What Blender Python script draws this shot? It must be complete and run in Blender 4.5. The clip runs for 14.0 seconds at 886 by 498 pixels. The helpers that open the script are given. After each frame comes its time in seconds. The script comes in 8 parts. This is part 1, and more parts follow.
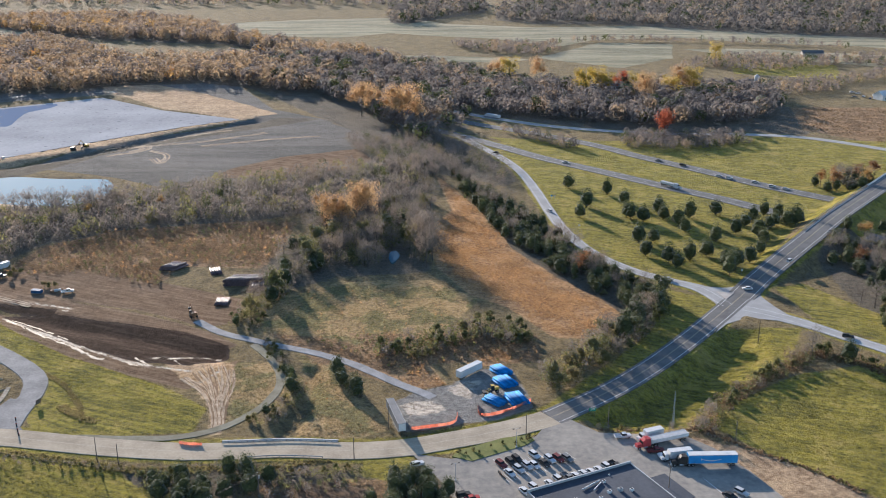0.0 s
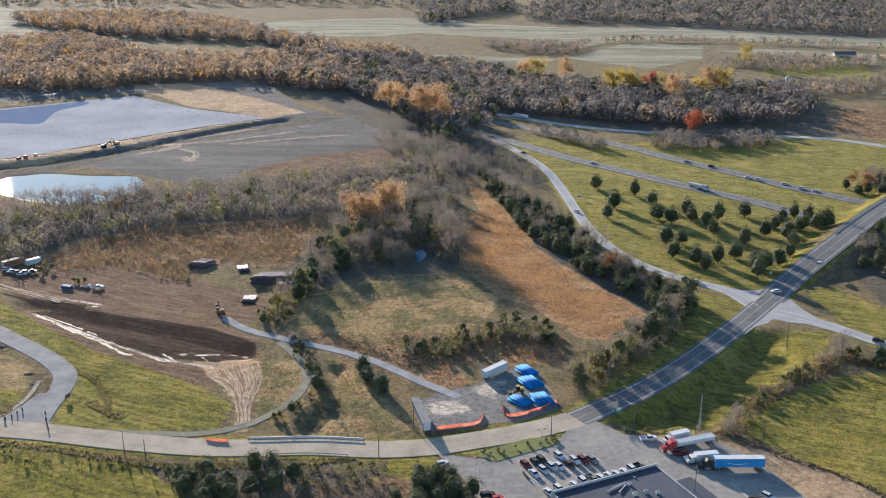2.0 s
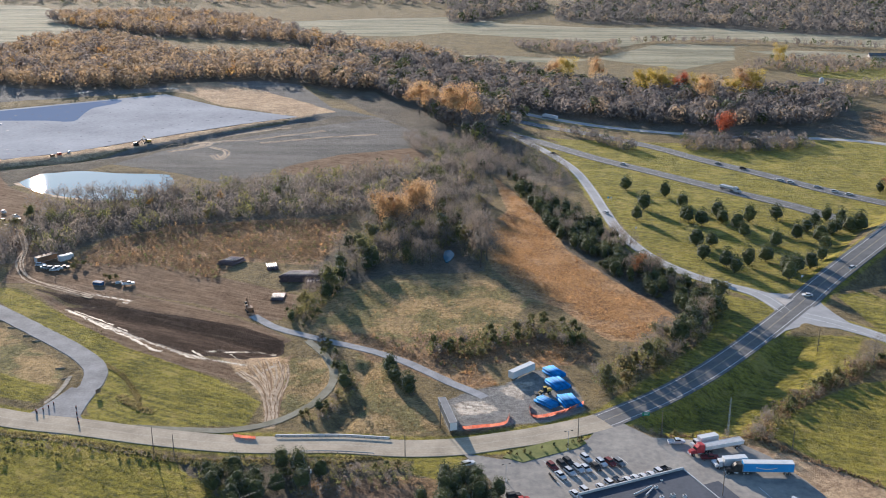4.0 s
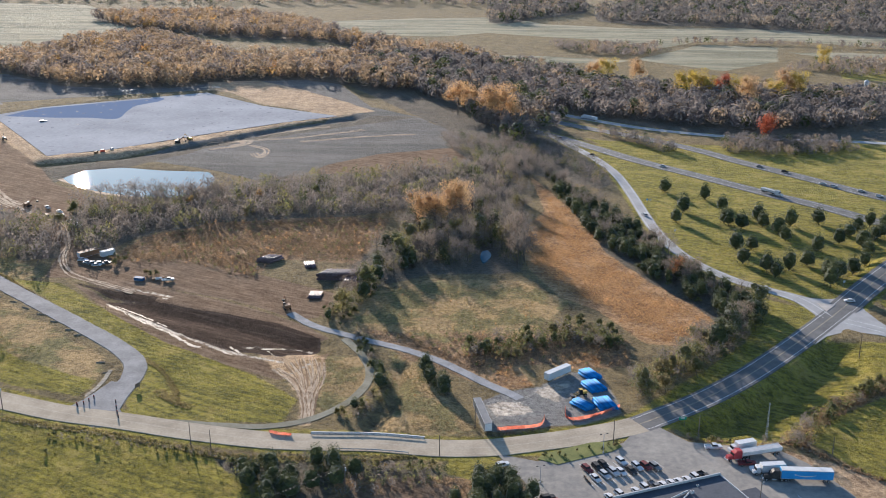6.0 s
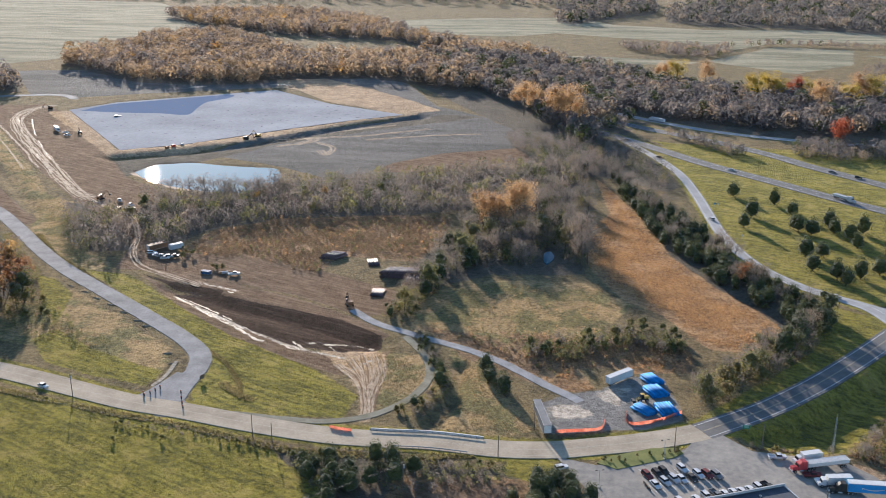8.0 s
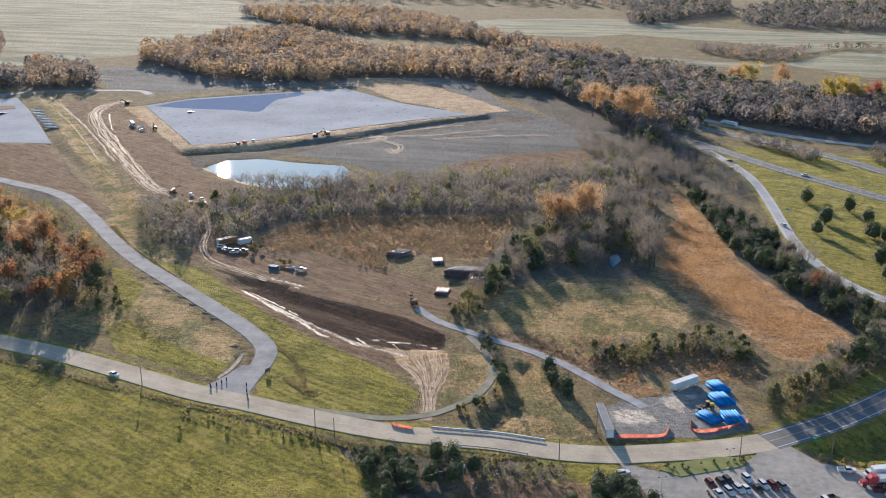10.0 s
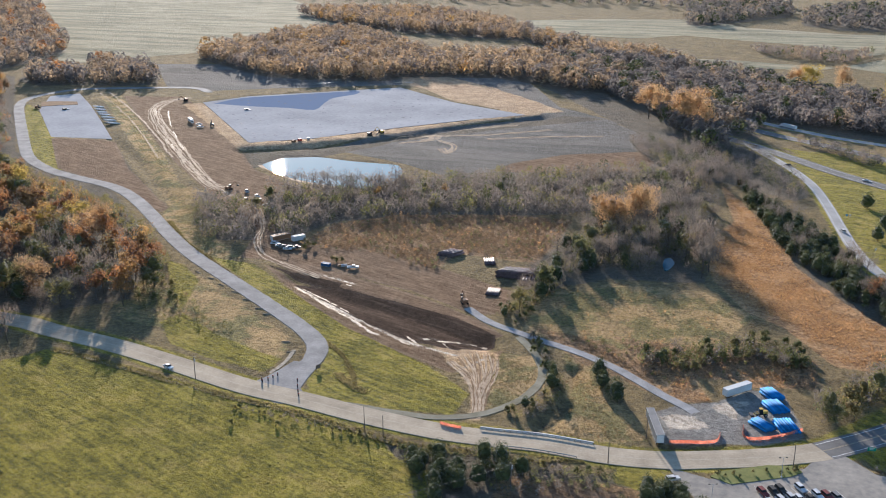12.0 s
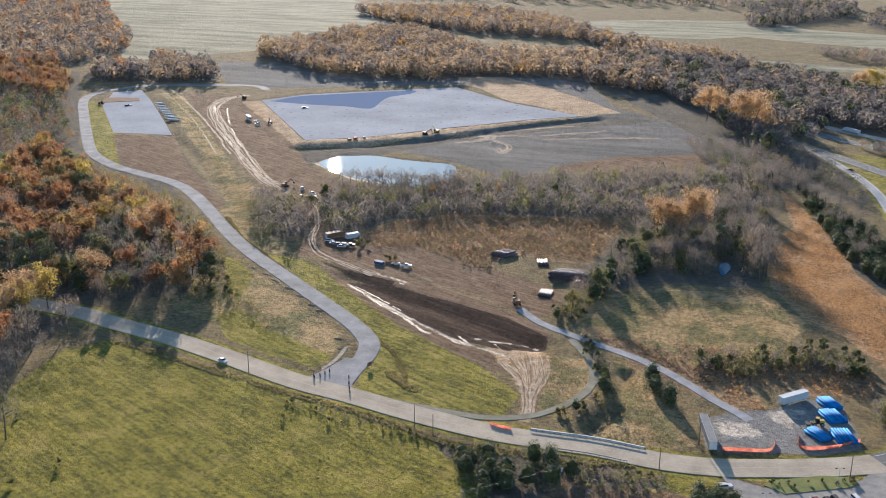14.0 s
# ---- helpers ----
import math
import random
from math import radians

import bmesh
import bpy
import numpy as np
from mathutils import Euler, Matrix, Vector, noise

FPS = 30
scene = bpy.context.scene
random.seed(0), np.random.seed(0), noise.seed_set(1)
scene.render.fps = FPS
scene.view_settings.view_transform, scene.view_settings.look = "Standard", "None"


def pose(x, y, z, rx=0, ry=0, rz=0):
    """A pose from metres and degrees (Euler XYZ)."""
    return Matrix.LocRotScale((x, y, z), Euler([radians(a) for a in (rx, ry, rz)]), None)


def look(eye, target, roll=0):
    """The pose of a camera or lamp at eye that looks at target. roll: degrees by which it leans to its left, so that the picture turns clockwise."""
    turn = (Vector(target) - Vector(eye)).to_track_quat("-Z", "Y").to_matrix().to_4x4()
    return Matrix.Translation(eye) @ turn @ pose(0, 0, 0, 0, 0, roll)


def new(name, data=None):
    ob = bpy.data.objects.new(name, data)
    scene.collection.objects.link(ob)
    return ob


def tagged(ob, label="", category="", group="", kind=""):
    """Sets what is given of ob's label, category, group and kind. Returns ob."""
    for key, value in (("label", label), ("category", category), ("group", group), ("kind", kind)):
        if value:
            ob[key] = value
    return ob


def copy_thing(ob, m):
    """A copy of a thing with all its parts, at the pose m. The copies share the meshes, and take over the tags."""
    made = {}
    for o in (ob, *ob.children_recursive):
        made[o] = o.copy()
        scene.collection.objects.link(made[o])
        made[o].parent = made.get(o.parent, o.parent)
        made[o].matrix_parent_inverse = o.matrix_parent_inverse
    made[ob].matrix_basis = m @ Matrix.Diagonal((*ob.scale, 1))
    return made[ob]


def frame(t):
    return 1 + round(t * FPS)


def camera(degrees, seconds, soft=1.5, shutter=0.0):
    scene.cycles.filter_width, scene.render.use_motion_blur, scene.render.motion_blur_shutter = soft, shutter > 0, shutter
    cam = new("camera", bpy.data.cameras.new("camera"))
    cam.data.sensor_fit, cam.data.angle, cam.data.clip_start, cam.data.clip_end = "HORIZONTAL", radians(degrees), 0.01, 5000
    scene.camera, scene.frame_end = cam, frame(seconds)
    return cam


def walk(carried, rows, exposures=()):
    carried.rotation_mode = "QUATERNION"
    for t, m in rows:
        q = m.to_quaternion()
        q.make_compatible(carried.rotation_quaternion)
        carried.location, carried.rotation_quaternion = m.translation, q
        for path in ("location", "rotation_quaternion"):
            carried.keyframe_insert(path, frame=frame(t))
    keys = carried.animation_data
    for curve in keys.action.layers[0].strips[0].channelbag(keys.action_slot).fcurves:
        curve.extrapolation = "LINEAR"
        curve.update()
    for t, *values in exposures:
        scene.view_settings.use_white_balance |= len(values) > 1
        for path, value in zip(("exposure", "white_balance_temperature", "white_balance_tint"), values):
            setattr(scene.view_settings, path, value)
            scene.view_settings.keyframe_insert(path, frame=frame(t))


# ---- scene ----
cam = camera(48.14, 14.0, soft=1.0)
walk(cam, [
    (0, pose(0, 0, 165, 71.309, 0, 0.000)),
    (0.5, pose(0, 0, 165, 71.298, 0, 0.390)),
    (1, pose(0, 0, 165, 71.290, 0, 0.760)),
    (1.5, pose(0, 0, 165, 71.288, 0, 1.210)),
    (2, pose(0, 0, 165, 71.292, 0, 1.615)),
    (2.5, pose(0, 0, 165, 71.290, 0, 2.007)),
    (3, pose(0, 0, 165, 71.288, 0, 2.410)),
    (5.5, pose(0, 0, 165, 71.291, 0, 4.990)),
    (6, pose(0, 0, 165, 71.294, 0, 5.595)),
    (6.5, pose(0, 0, 165, 71.298, 0, 6.262)),
    (7, pose(0, 0, 165, 71.294, 0, 7.190)),
    (7.5, pose(0, 0, 165, 71.286, 0, 8.355)),
    (8, pose(0, 0, 165, 71.277, 0, 9.425)),
    (8.5, pose(0, 0, 165, 71.275, 0, 10.460)),
    (11, pose(0, 0, 165, 71.266, 0, 15.110)),
    (11.5, pose(0, 0, 165, 71.264, 0, 15.866)),
    (12, pose(0, 0, 165, 71.260, 0, 16.550)),
    (12.5, pose(0, 0, 165, 71.258, 0, 17.215)),
    (13, pose(0, 0, 165, 71.254, 0, 18.025)),
    (13.5, pose(0, 0, 165, 71.253, 0, 18.920)),
    (14, pose(0, 0, 165, 71.250, 0, 19.790)),
], exposures=[(0.0, 1.24, 5900, 14), (14.0, 1.24, 5900, 14)])

# ---- light: a low autumn sun ahead of the camera and a clear sky ----
SUN_AZIMUTH, SUN_HEIGHT = -26.2, 14.0
world = bpy.data.worlds.new("sky")
scene.world = world
world.use_nodes = True
wn = world.node_tree
sky = wn.nodes.new("ShaderNodeTexSky")
sky.sky_type = "NISHITA"
sky.sun_disc = False
sky.sun_elevation, sky.sun_rotation = radians(SUN_HEIGHT), radians(SUN_AZIMUTH)
sky.air_density, sky.dust_density, sky.ozone_density = 1.2, 0.3, 3.0
wn.links.new(sky.outputs[0], wn.nodes["Background"].inputs[0])
wn.nodes["Background"].inputs[1].default_value = 0.105
sun = new("sun", bpy.data.lights.new("sun", "SUN"))
sun.data.energy, sun.data.angle, sun.data.color = 5.0, radians(0.6), (1.0, 0.86, 0.68)
saz, sel = radians(SUN_AZIMUTH), radians(SUN_HEIGHT)
SUN_WAY = Vector((math.sin(saz) * math.cos(sel), math.cos(saz) * math.cos(sel), math.sin(sel)))
sun.matrix_world = look(SUN_WAY * 300, (0, 0, 0))

# ---- node helpers ----


def node_mat(name):
    m = bpy.data.materials.new(name)
    m.use_nodes = True
    return m, m.node_tree, m.node_tree.nodes["Principled BSDF"]


def add(nt, kind, **values):
    n = nt.nodes.new(kind)
    for k, v in values.items():
        n.inputs[k].default_value = v
    return n


def coords(nt, local=False):
    if local:
        return nt.nodes.new("ShaderNodeTexCoord").outputs["Object"]
    return nt.nodes.new("ShaderNodeNewGeometry").outputs["Position"]


def noise_out(nt, vec, scale, detail=4.0, rough=0.6):
    n = add(nt, "ShaderNodeTexNoise", Scale=scale, Detail=detail, Roughness=rough)
    nt.links.new(vec, n.inputs["Vector"])
    return n.outputs["Fac"]


def ramp(nt, fac, stops):
    n = nt.nodes.new("ShaderNodeValToRGB")
    while len(n.color_ramp.elements) < len(stops):
        n.color_ramp.elements.new(0.5)
    for e, (p, c) in zip(n.color_ramp.elements, stops):
        e.position, e.color = p, (*c, 1)
    nt.links.new(fac, n.inputs[0])
    return n.outputs[0]


def mix_col(nt, fac, a, b, mode="MIX"):
    n = nt.nodes.new("ShaderNodeMix")
    n.data_type, n.blend_type = "RGBA", mode
    for sock, v in ((n.inputs[0], fac), (n.inputs[6], a), (n.inputs[7], b)):
        if isinstance(v, (int, float)):
            sock.default_value = v
        elif isinstance(v, tuple):
            sock.default_value = (*v, 1)
        else:
            nt.links.new(v, sock)
    return n.outputs[2]


def mth(nt, op, a, b=0.0, clamp=False):
    n = nt.nodes.new("ShaderNodeMath")
    n.operation, n.use_clamp = op, clamp
    for sock, v in zip(n.inputs, (a, b)):
        if isinstance(v, (int, float)):
            sock.default_value = v
        else:
            nt.links.new(v, sock)
    return n.outputs[0]


def step(nt, v, lo, hi):
    n = nt.nodes.new("ShaderNodeMapRange")
    n.interpolation_type = "SMOOTHSTEP"
    n.inputs[1].default_value, n.inputs[2].default_value = lo, hi
    nt.links.new(v, n.inputs[0])
    return n.outputs[0]


def bump(nt, bsdf, height, strength=0.5, dist=0.1):
    n = add(nt, "ShaderNodeBump", Strength=strength, Distance=dist)
    nt.links.new(height, n.inputs["Height"])
    nt.links.new(n.outputs[0], bsdf.inputs["Normal"])


def shade(name, dark, light, scale=1.0, rough=0.8, metal=0.0, relief=0.3, local=True, sheen=0.0, vary=0.0, spec=0.3, ior=1.45):
    """A worn surface: two colours by coarse and fine noise, fine relief, uneven gloss."""
    m, nt, b = node_mat(name)
    v = coords(nt, local)
    coarse, fine = noise_out(nt, v, scale * 0.35, 3), noise_out(nt, v, scale * 4, 5)
    f = mth(nt, "ADD", mth(nt, "MULTIPLY", coarse, 0.6), mth(nt, "MULTIPLY", fine, 0.4))
    c = ramp(nt, f, [(0.35, dark), (0.65, light)])
    if vary:
        info = nt.nodes.new("ShaderNodeObjectInfo")
        k = mth(nt, "ADD", mth(nt, "MULTIPLY", info.outputs["Random"], vary), 1 - vary / 2)
        c = mix_col(nt, 1.0, c, mth_rgb(nt, k), "MULTIPLY")
    nt.links.new(c, b.inputs["Base Color"])
    b.inputs["Metallic"].default_value = metal
    b.inputs["Sheen Weight"].default_value = sheen
    b.inputs["Specular IOR Level"].default_value = spec
    b.inputs["IOR"].default_value = ior
    nt.links.new(mth(nt, "ADD", mth(nt, "MULTIPLY", fine, 0.25), rough - 0.12, True), b.inputs["Roughness"])
    if relief:
        bump(nt, b, fine, relief, 0.03 / scale)
    return m


def mth_rgb(nt, v):
    n = nt.nodes.new("ShaderNodeCombineColor")
    for s in n.inputs:
        nt.links.new(v, s)
    return n.outputs[0]


def leaf_mat(name, stops, through_light=0.35, island=0.5, sheen=0.3, rough=0.7, mottle=1.3):
    """Leaves and twigs: colour by tree and by clump, lit through from behind."""
    m, nt, b = node_mat(name)
    info = nt.nodes.new("ShaderNodeObjectInfo")
    geo = nt.nodes.new("ShaderNodeNewGeometry")
    big = noise_out(nt, geo.outputs["Position"], 0.06, 2)
    f = mth(nt, "ADD", mth(nt, "MULTIPLY", info.outputs["Random"], 0.45), mth(nt, "MULTIPLY", big, 0.55))
    c = ramp(nt, f, stops)
    k = mth(nt, "ADD", mth(nt, "MULTIPLY", geo.outputs["Random Per Island"], island), 1 - island / 2)
    grain = noise_out(nt, geo.outputs["Position"], 0.75, 4, 0.7)
    k = mth(nt, "MULTIPLY", k, mth(nt, "ADD", mth(nt, "MULTIPLY", grain, mottle), 1.0 - mottle / 2))
    c = mix_col(nt, 1.0, c, mth_rgb(nt, k), "MULTIPLY")
    nt.links.new(c, b.inputs["Base Color"])
    bump(nt, b, grain, 0.8, 0.8)
    b.inputs["Roughness"].default_value = rough
    b.inputs["IOR"].default_value = 1.12
    # cool-tinted sheen stands in for haze over the foliage
    b.inputs["Sheen Weight"].default_value = sheen
    b.inputs["Sheen Roughness"].default_value = 0.45
    b.inputs["Sheen Tint"].default_value = (0.93, 0.96, 1.0, 1)
    tr = nt.nodes.new("ShaderNodeBsdfTranslucent")
    nt.links.new(c, tr.inputs[0])
    mx = nt.nodes.new("ShaderNodeMixShader")
    mx.inputs[0].default_value = through_light
    nt.links.new(b.outputs[0], mx.inputs[1])
    nt.links.new(tr.outputs[0], mx.inputs[2])
    nt.links.new(mx.outputs[0], nt.nodes["Material Output"].inputs[0])
    return m


# ---- materials ----
M_ASPHALT = shade("asphalt", (0.095, 0.092, 0.09), (0.165, 0.16, 0.153), 0.5, 0.85, relief=0.25, local=False, spec=0.2)
M_ROAD_PALE = shade("worn_pale_asphalt", (0.30, 0.25, 0.185), (0.47, 0.395, 0.295), 0.3, 0.95, ior=1.08, relief=0.25, local=False)
M_RAMP = shade("weathered_concrete_road", (0.27, 0.265, 0.255), (0.38, 0.37, 0.355), 0.4, 0.9, ior=1.2, relief=0.2, local=False)
M_LOT = shade("patched_lot_asphalt", (0.155, 0.147, 0.137), (0.35, 0.315, 0.265), 0.12, 0.85, ior=1.25, relief=0.25, local=False)
M_WHITE_LINE = shade("white_road_paint", (0.5, 0.5, 0.48), (0.72, 0.72, 0.7), 2, 0.6, relief=0.1, local=False)
M_YELLOW_LINE = shade("yellow_road_paint", (0.30, 0.25, 0.16), (0.40, 0.33, 0.2), 2, 0.6, relief=0.1, local=False)
M_PLANTROAD = shade("grey_gravelled_asphalt", (0.15, 0.147, 0.146), (0.29, 0.283, 0.275), 0.3, 0.9, ior=1.2, relief=0.3, local=False)
M_FADED = shade("faded_edge_paint", (0.37, 0.315, 0.235), (0.52, 0.45, 0.345), 2, 0.8, relief=0.1, local=False)
M_RUT = shade("churned_tan_ruts", (0.20, 0.145, 0.095), (0.56, 0.43, 0.30), 0.8, 0.85, relief=0.8, local=False, ior=1.14)
# wet mud whose pale base colour stands in for sun glare
M_WET_GLARE = shade("wet_glare_mud", (0.26, 0.20, 0.14), (0.54, 0.44, 0.33), 1.4, 0.66, relief=1.0, local=False, ior=1.25)
M_RUT_BROWN = shade("damp_brown_ruts", (0.13, 0.085, 0.05), (0.30, 0.20, 0.125), 0.8, 0.95, relief=0.8, local=False, ior=1.12)
M_GRAVEL = shade("blue_grey_gravel", (0.2, 0.197, 0.195), (0.37, 0.36, 0.35), 0.5, 0.95, ior=1.15, relief=0.5, local=False)
M_WORN = shade("grassy_gravel", (0.16, 0.145, 0.10), (0.28, 0.26, 0.20), 0.5, 0.95, ior=1.15, relief=0.5, local=False)
M_CONCRETE = shade("concrete", (0.42, 0.41, 0.39), (0.58, 0.57, 0.54), 0.6, 0.8)
M_BARK = shade("bark", (0.07, 0.055, 0.045), (0.14, 0.115, 0.095), 3, 0.9)
M_BARE = leaf_mat("bare_twigs", [(0.25, (0.16, 0.137, 0.118)), (0.55, (0.225, 0.19, 0.16)), (0.75, (0.25, 0.185, 0.135))], 0.45, 0.5, 0.35, mottle=0.8)
M_AUTUMN = leaf_mat("autumn_leaves", [(0.2, (0.20, 0.15, 0.07)), (0.38, (0.22, 0.115, 0.06)), (0.52, (0.33, 0.155, 0.065)), (0.64, (0.28, 0.17, 0.07)), (0.8, (0.44, 0.28, 0.10))], 0.6, 0.5, 0.6)
M_OLIVE = leaf_mat("olive_leaves", [(0.25, (0.11, 0.115, 0.045)), (0.5, (0.17, 0.155, 0.06)), (0.75, (0.27, 0.22, 0.085))], 0.45, 0.6, 0.5)
# cooler, greyer copy of the bare twigs: distance haze put into the colour
M_FARBARE = leaf_mat("haze_grey_twigs", [(0.25, (0.14, 0.128, 0.12)), (0.55, (0.185, 0.162, 0.15)), (0.75, (0.225, 0.18, 0.15))], 0.55, 0.08, 0.25, mottle=0.6)
M_ORANGE = leaf_mat("orange_leaves", [(0.3, (0.43, 0.26, 0.125)), (0.7, (0.53, 0.345, 0.175))], 0.5, 0.4, 0.5)
M_RED = leaf_mat("red_leaves", [(0.3, (0.36, 0.09, 0.05)), (0.7, (0.42, 0.13, 0.06))], 0.5)
M_YELLOW = leaf_mat("yellow_leaves", [(0.3, (0.42, 0.30, 0.06)), (0.7, (0.46, 0.34, 0.09))], 0.5)
M_CEDAR = leaf_mat("cedar_foliage", [(0.3, (0.06, 0.072, 0.032)), (0.7, (0.105, 0.112, 0.045))], 0.38, 0.7, 0.35)
M_SHRUB = leaf_mat("shrub_leaves", [(0.3, (0.12, 0.13, 0.052)), (0.55, (0.20, 0.185, 0.075)), (0.75, (0.28, 0.215, 0.095))], 0.58)
M_DRY = leaf_mat("dry_grass", [(0.3, (0.39, 0.22, 0.10)), (0.7, (0.56, 0.345, 0.165))], 0.55, 0.6, 0.2)
M_BRUSH = leaf_mat("brown_brush", [(0.3, (0.20, 0.135, 0.08)), (0.7, (0.36, 0.245, 0.145))], 0.45, 0.6)
# paler copy of the autumn leaves, with haze painted into the colour
M_HAZED_LEAF = leaf_mat("hazed_tan_leaves", [(0.25, (0.21, 0.175, 0.135)), (0.5, (0.28, 0.21, 0.145)), (0.75, (0.37, 0.26, 0.155))], 0.55, 0.08, 0.6, mottle=0.7)
M_TUFT = leaf_mat("green_tufts", [(0.3, (0.17, 0.15, 0.02)), (0.7, (0.30, 0.25, 0.045))], 0.5)


def water_mat(name, tint, rough, relief, ior=1.24):
    m, nt, b = node_mat(name)
    v = coords(nt)
    b.inputs["Base Color"].default_value = (*tint, 1)
    b.inputs["Roughness"].default_value = rough
    b.inputs["IOR"].default_value = ior
    bump(nt, b, noise_out(nt, v, 0.6, 3), relief, 0.05)
    return m


M_WATER = water_mat("pond_water", (0.05, 0.12, 0.165), 0.008, 0.005, 1.2)
# flat blue that paints a reflection; it mirrors nothing itself
M_REFLECTION_BLUE = water_mat("reflection_blue_water", (0.17, 0.21, 0.29), 0.5, 0.03, 1.0)


def liner_mat():
    """Pale sheet over the lagoon: puddled, wrinkled, with scattered dark marks."""
    m, nt, b = node_mat("pale_lagoon_cover")
    v = coords(nt)
    big, fine = noise_out(nt, v, 0.02, 4), noise_out(nt, v, 0.35, 5)
    c = ramp(nt, mth(nt, "ADD", mth(nt, "MULTIPLY", big, 0.6), mth(nt, "MULTIPLY", fine, 0.4)), [(0.35, (0.31, 0.305, 0.305)), (0.62, (0.45, 0.44, 0.435))])
    nt.links.new(c, b.inputs["Base Color"])
    nt.links.new(mth(nt, "ADD", mth(nt, "MULTIPLY", big, 0.5), 0.35), b.inputs["Roughness"])
    b.inputs["IOR"].default_value = 1.0
    bump(nt, b, fine, 0.25, 0.1)
    return m


M_LINER = liner_mat()

# ---- plan helpers ----


def curve(points, every=3.0):
    """A smooth line through plan points (x, y) or (x, y, z), sampled at even steps."""
    p = np.array([(q + (0.0,))[:3] if len(q) == 2 else q for q in points], float)
    p = np.vstack([2 * p[0] - p[1], p, 2 * p[-1] - p[-2]])
    out = []
    for i in range(1, len(p) - 2):
        n = max(2, int(np.linalg.norm(p[i + 1] - p[i]) / every))
        for k in range(n):
            t = k / n
            out.append(0.5 * (2 * p[i] + (p[i + 1] - p[i - 1]) * t + (2 * p[i - 1] - 5 * p[i] + 4 * p[i + 1] - p[i + 2]) * t * t
                              + (3 * p[i] - p[i - 1] - 3 * p[i + 1] + p[i + 2]) * t ** 3))
    out.append(p[-2])
    return np.array(out)


def line_dist(q, line):
    """Distance in plan from points q to a line, and the line's height there."""
    best, zed = np.full(len(q), 1e9), np.zeros(len(q))
    for a, b in zip(line[:-1], line[1:]):
        d = b[:2] - a[:2]
        t = np.clip(((q - a[:2]) @ d) / max(d @ d, 1e-9), 0, 1)
        r = np.hypot(*(q - a[:2] - t[:, None] * d).T)
        near = r < best
        best[near] = r[near]
        zed[near] = (a[2] + t * (b[2] - a[2]))[near]
    return best, zed


def area_depth(q, poly):
    """How far points q lie inside an outline (negative: outside)."""
    p = np.array([(x, y, 0.0) for x, y in poly])
    ring = np.vstack([p, p[:1]])
    inside = np.zeros(len(q), bool)
    for a, b in zip(ring[:-1], ring[1:]):
        hit = ((a[1] > q[:, 1]) != (b[1] > q[:, 1]))
        xs = a[0] + (q[:, 1] - a[1]) * (b[0] - a[0]) / (b[1] - a[1] if b[1] != a[1] else 1e-9)
        inside ^= hit & (q[:, 0] < xs)
    d = line_dist(q, ring)[0]
    return np.where(inside, d, -d)


def soft_in(q, poly, edge=4.0):
    lo, hi = np.min(poly, axis=0) - 12, np.max(poly, axis=0) + 12
    near = np.all((q > lo) & (q < hi), axis=1)
    w = np.zeros(len(q))
    if near.any():
        w[near] = np.clip(0.5 + area_depth(q[near], poly) / (2 * edge), 0, 1)
    return w


def soft_line(q, line, half, edge=2.0):
    lo, hi = line[:, :2].min(axis=0) - half - 12, line[:, :2].max(axis=0) + half + 12
    near = np.all((q > lo) & (q < hi), axis=1)
    w = np.zeros(len(q))
    if near.any():
        w[near] = np.clip(0.5 + (half - line_dist(q[near], line)[0]) / (2 * edge), 0, 1)
    return w


def waves(q, size, seed=0.0):
    """Smooth plan noise from crossed sines, about -1 to 1."""
    x, y = q[:, 0] / size + seed, q[:, 1] / size - seed * 1.7
    return (np.sin(x * 1.3 + 1.7 * np.sin(y * 0.9)) + np.sin(y * 1.7 + 1.3 * np.sin(x * 1.1 + 2)) + np.sin((x + y) * 2.3 + seed)) / 3


def band(line, half):
    """An outline round a plan line."""
    d = np.gradient(line[:, :2], axis=0)
    d /= np.linalg.norm(d, axis=1)[:, None]
    side = np.column_stack([d[:, 1], -d[:, 0]]) * half
    return [tuple(p) for p in line[:, :2] + side] + [tuple(p) for p in (line[:, :2] - side)[::-1]]


# ---- plan: roads (centre lines) ----
MAIN_ROAD = curve([(-374.9, 330.6), (-337.8, 326.8), (-307.3, 324.6), (-281.4, 322.8), (-263.5, 318.6), (-231.6, 313.1), (-200.2, 305.2), (-163.9, 295.1), (-140.3, 291.5), (-112.1, 286.3), (-86.5, 283.3), (-69.0, 283.6), (-50.4, 284.8), (-29.1, 283.7), (-11.8, 285.8), (3.0, 290.6), (16.3, 295.5), (34.2, 304.1), (44.9, 312.3), (61.0, 326.3), (79.3, 345.8), (97.6, 368.5), (115.1, 392.0), (135.0, 419.7)])
OVERPASS = curve([(135.0, 419.7, 0.0), (150.7, 442.1, 1.0), (169.8, 464.6, 4.0), (188.7, 487.4, 6.0), (217.7, 525.9, 6.6), (248.8, 564.5, 6.8), (275.3, 597.0, 6.8), (334.7, 670.9, 6.6), (414.6, 766.3, 4.0), (511.8, 877.9, 1.0)])
EXIT_RAMP = curve([(12.4, 764.0), (27.9, 726.3), (40.8, 693.6), (52.0, 652.5), (58.3, 603.3), (62.3, 558.2), (67.0, 518.8), (77.1, 481.5), (92.7, 455.1), (108.7, 440.2), (119.3, 429.0), (126.6, 409.4)])
ENTRY_RAMP = curve([(133.1, 406.1), (143.8, 399.0), (153.1, 390.2), (163.0, 378.2), (177.0, 362.4), (193.0, 343.3)])
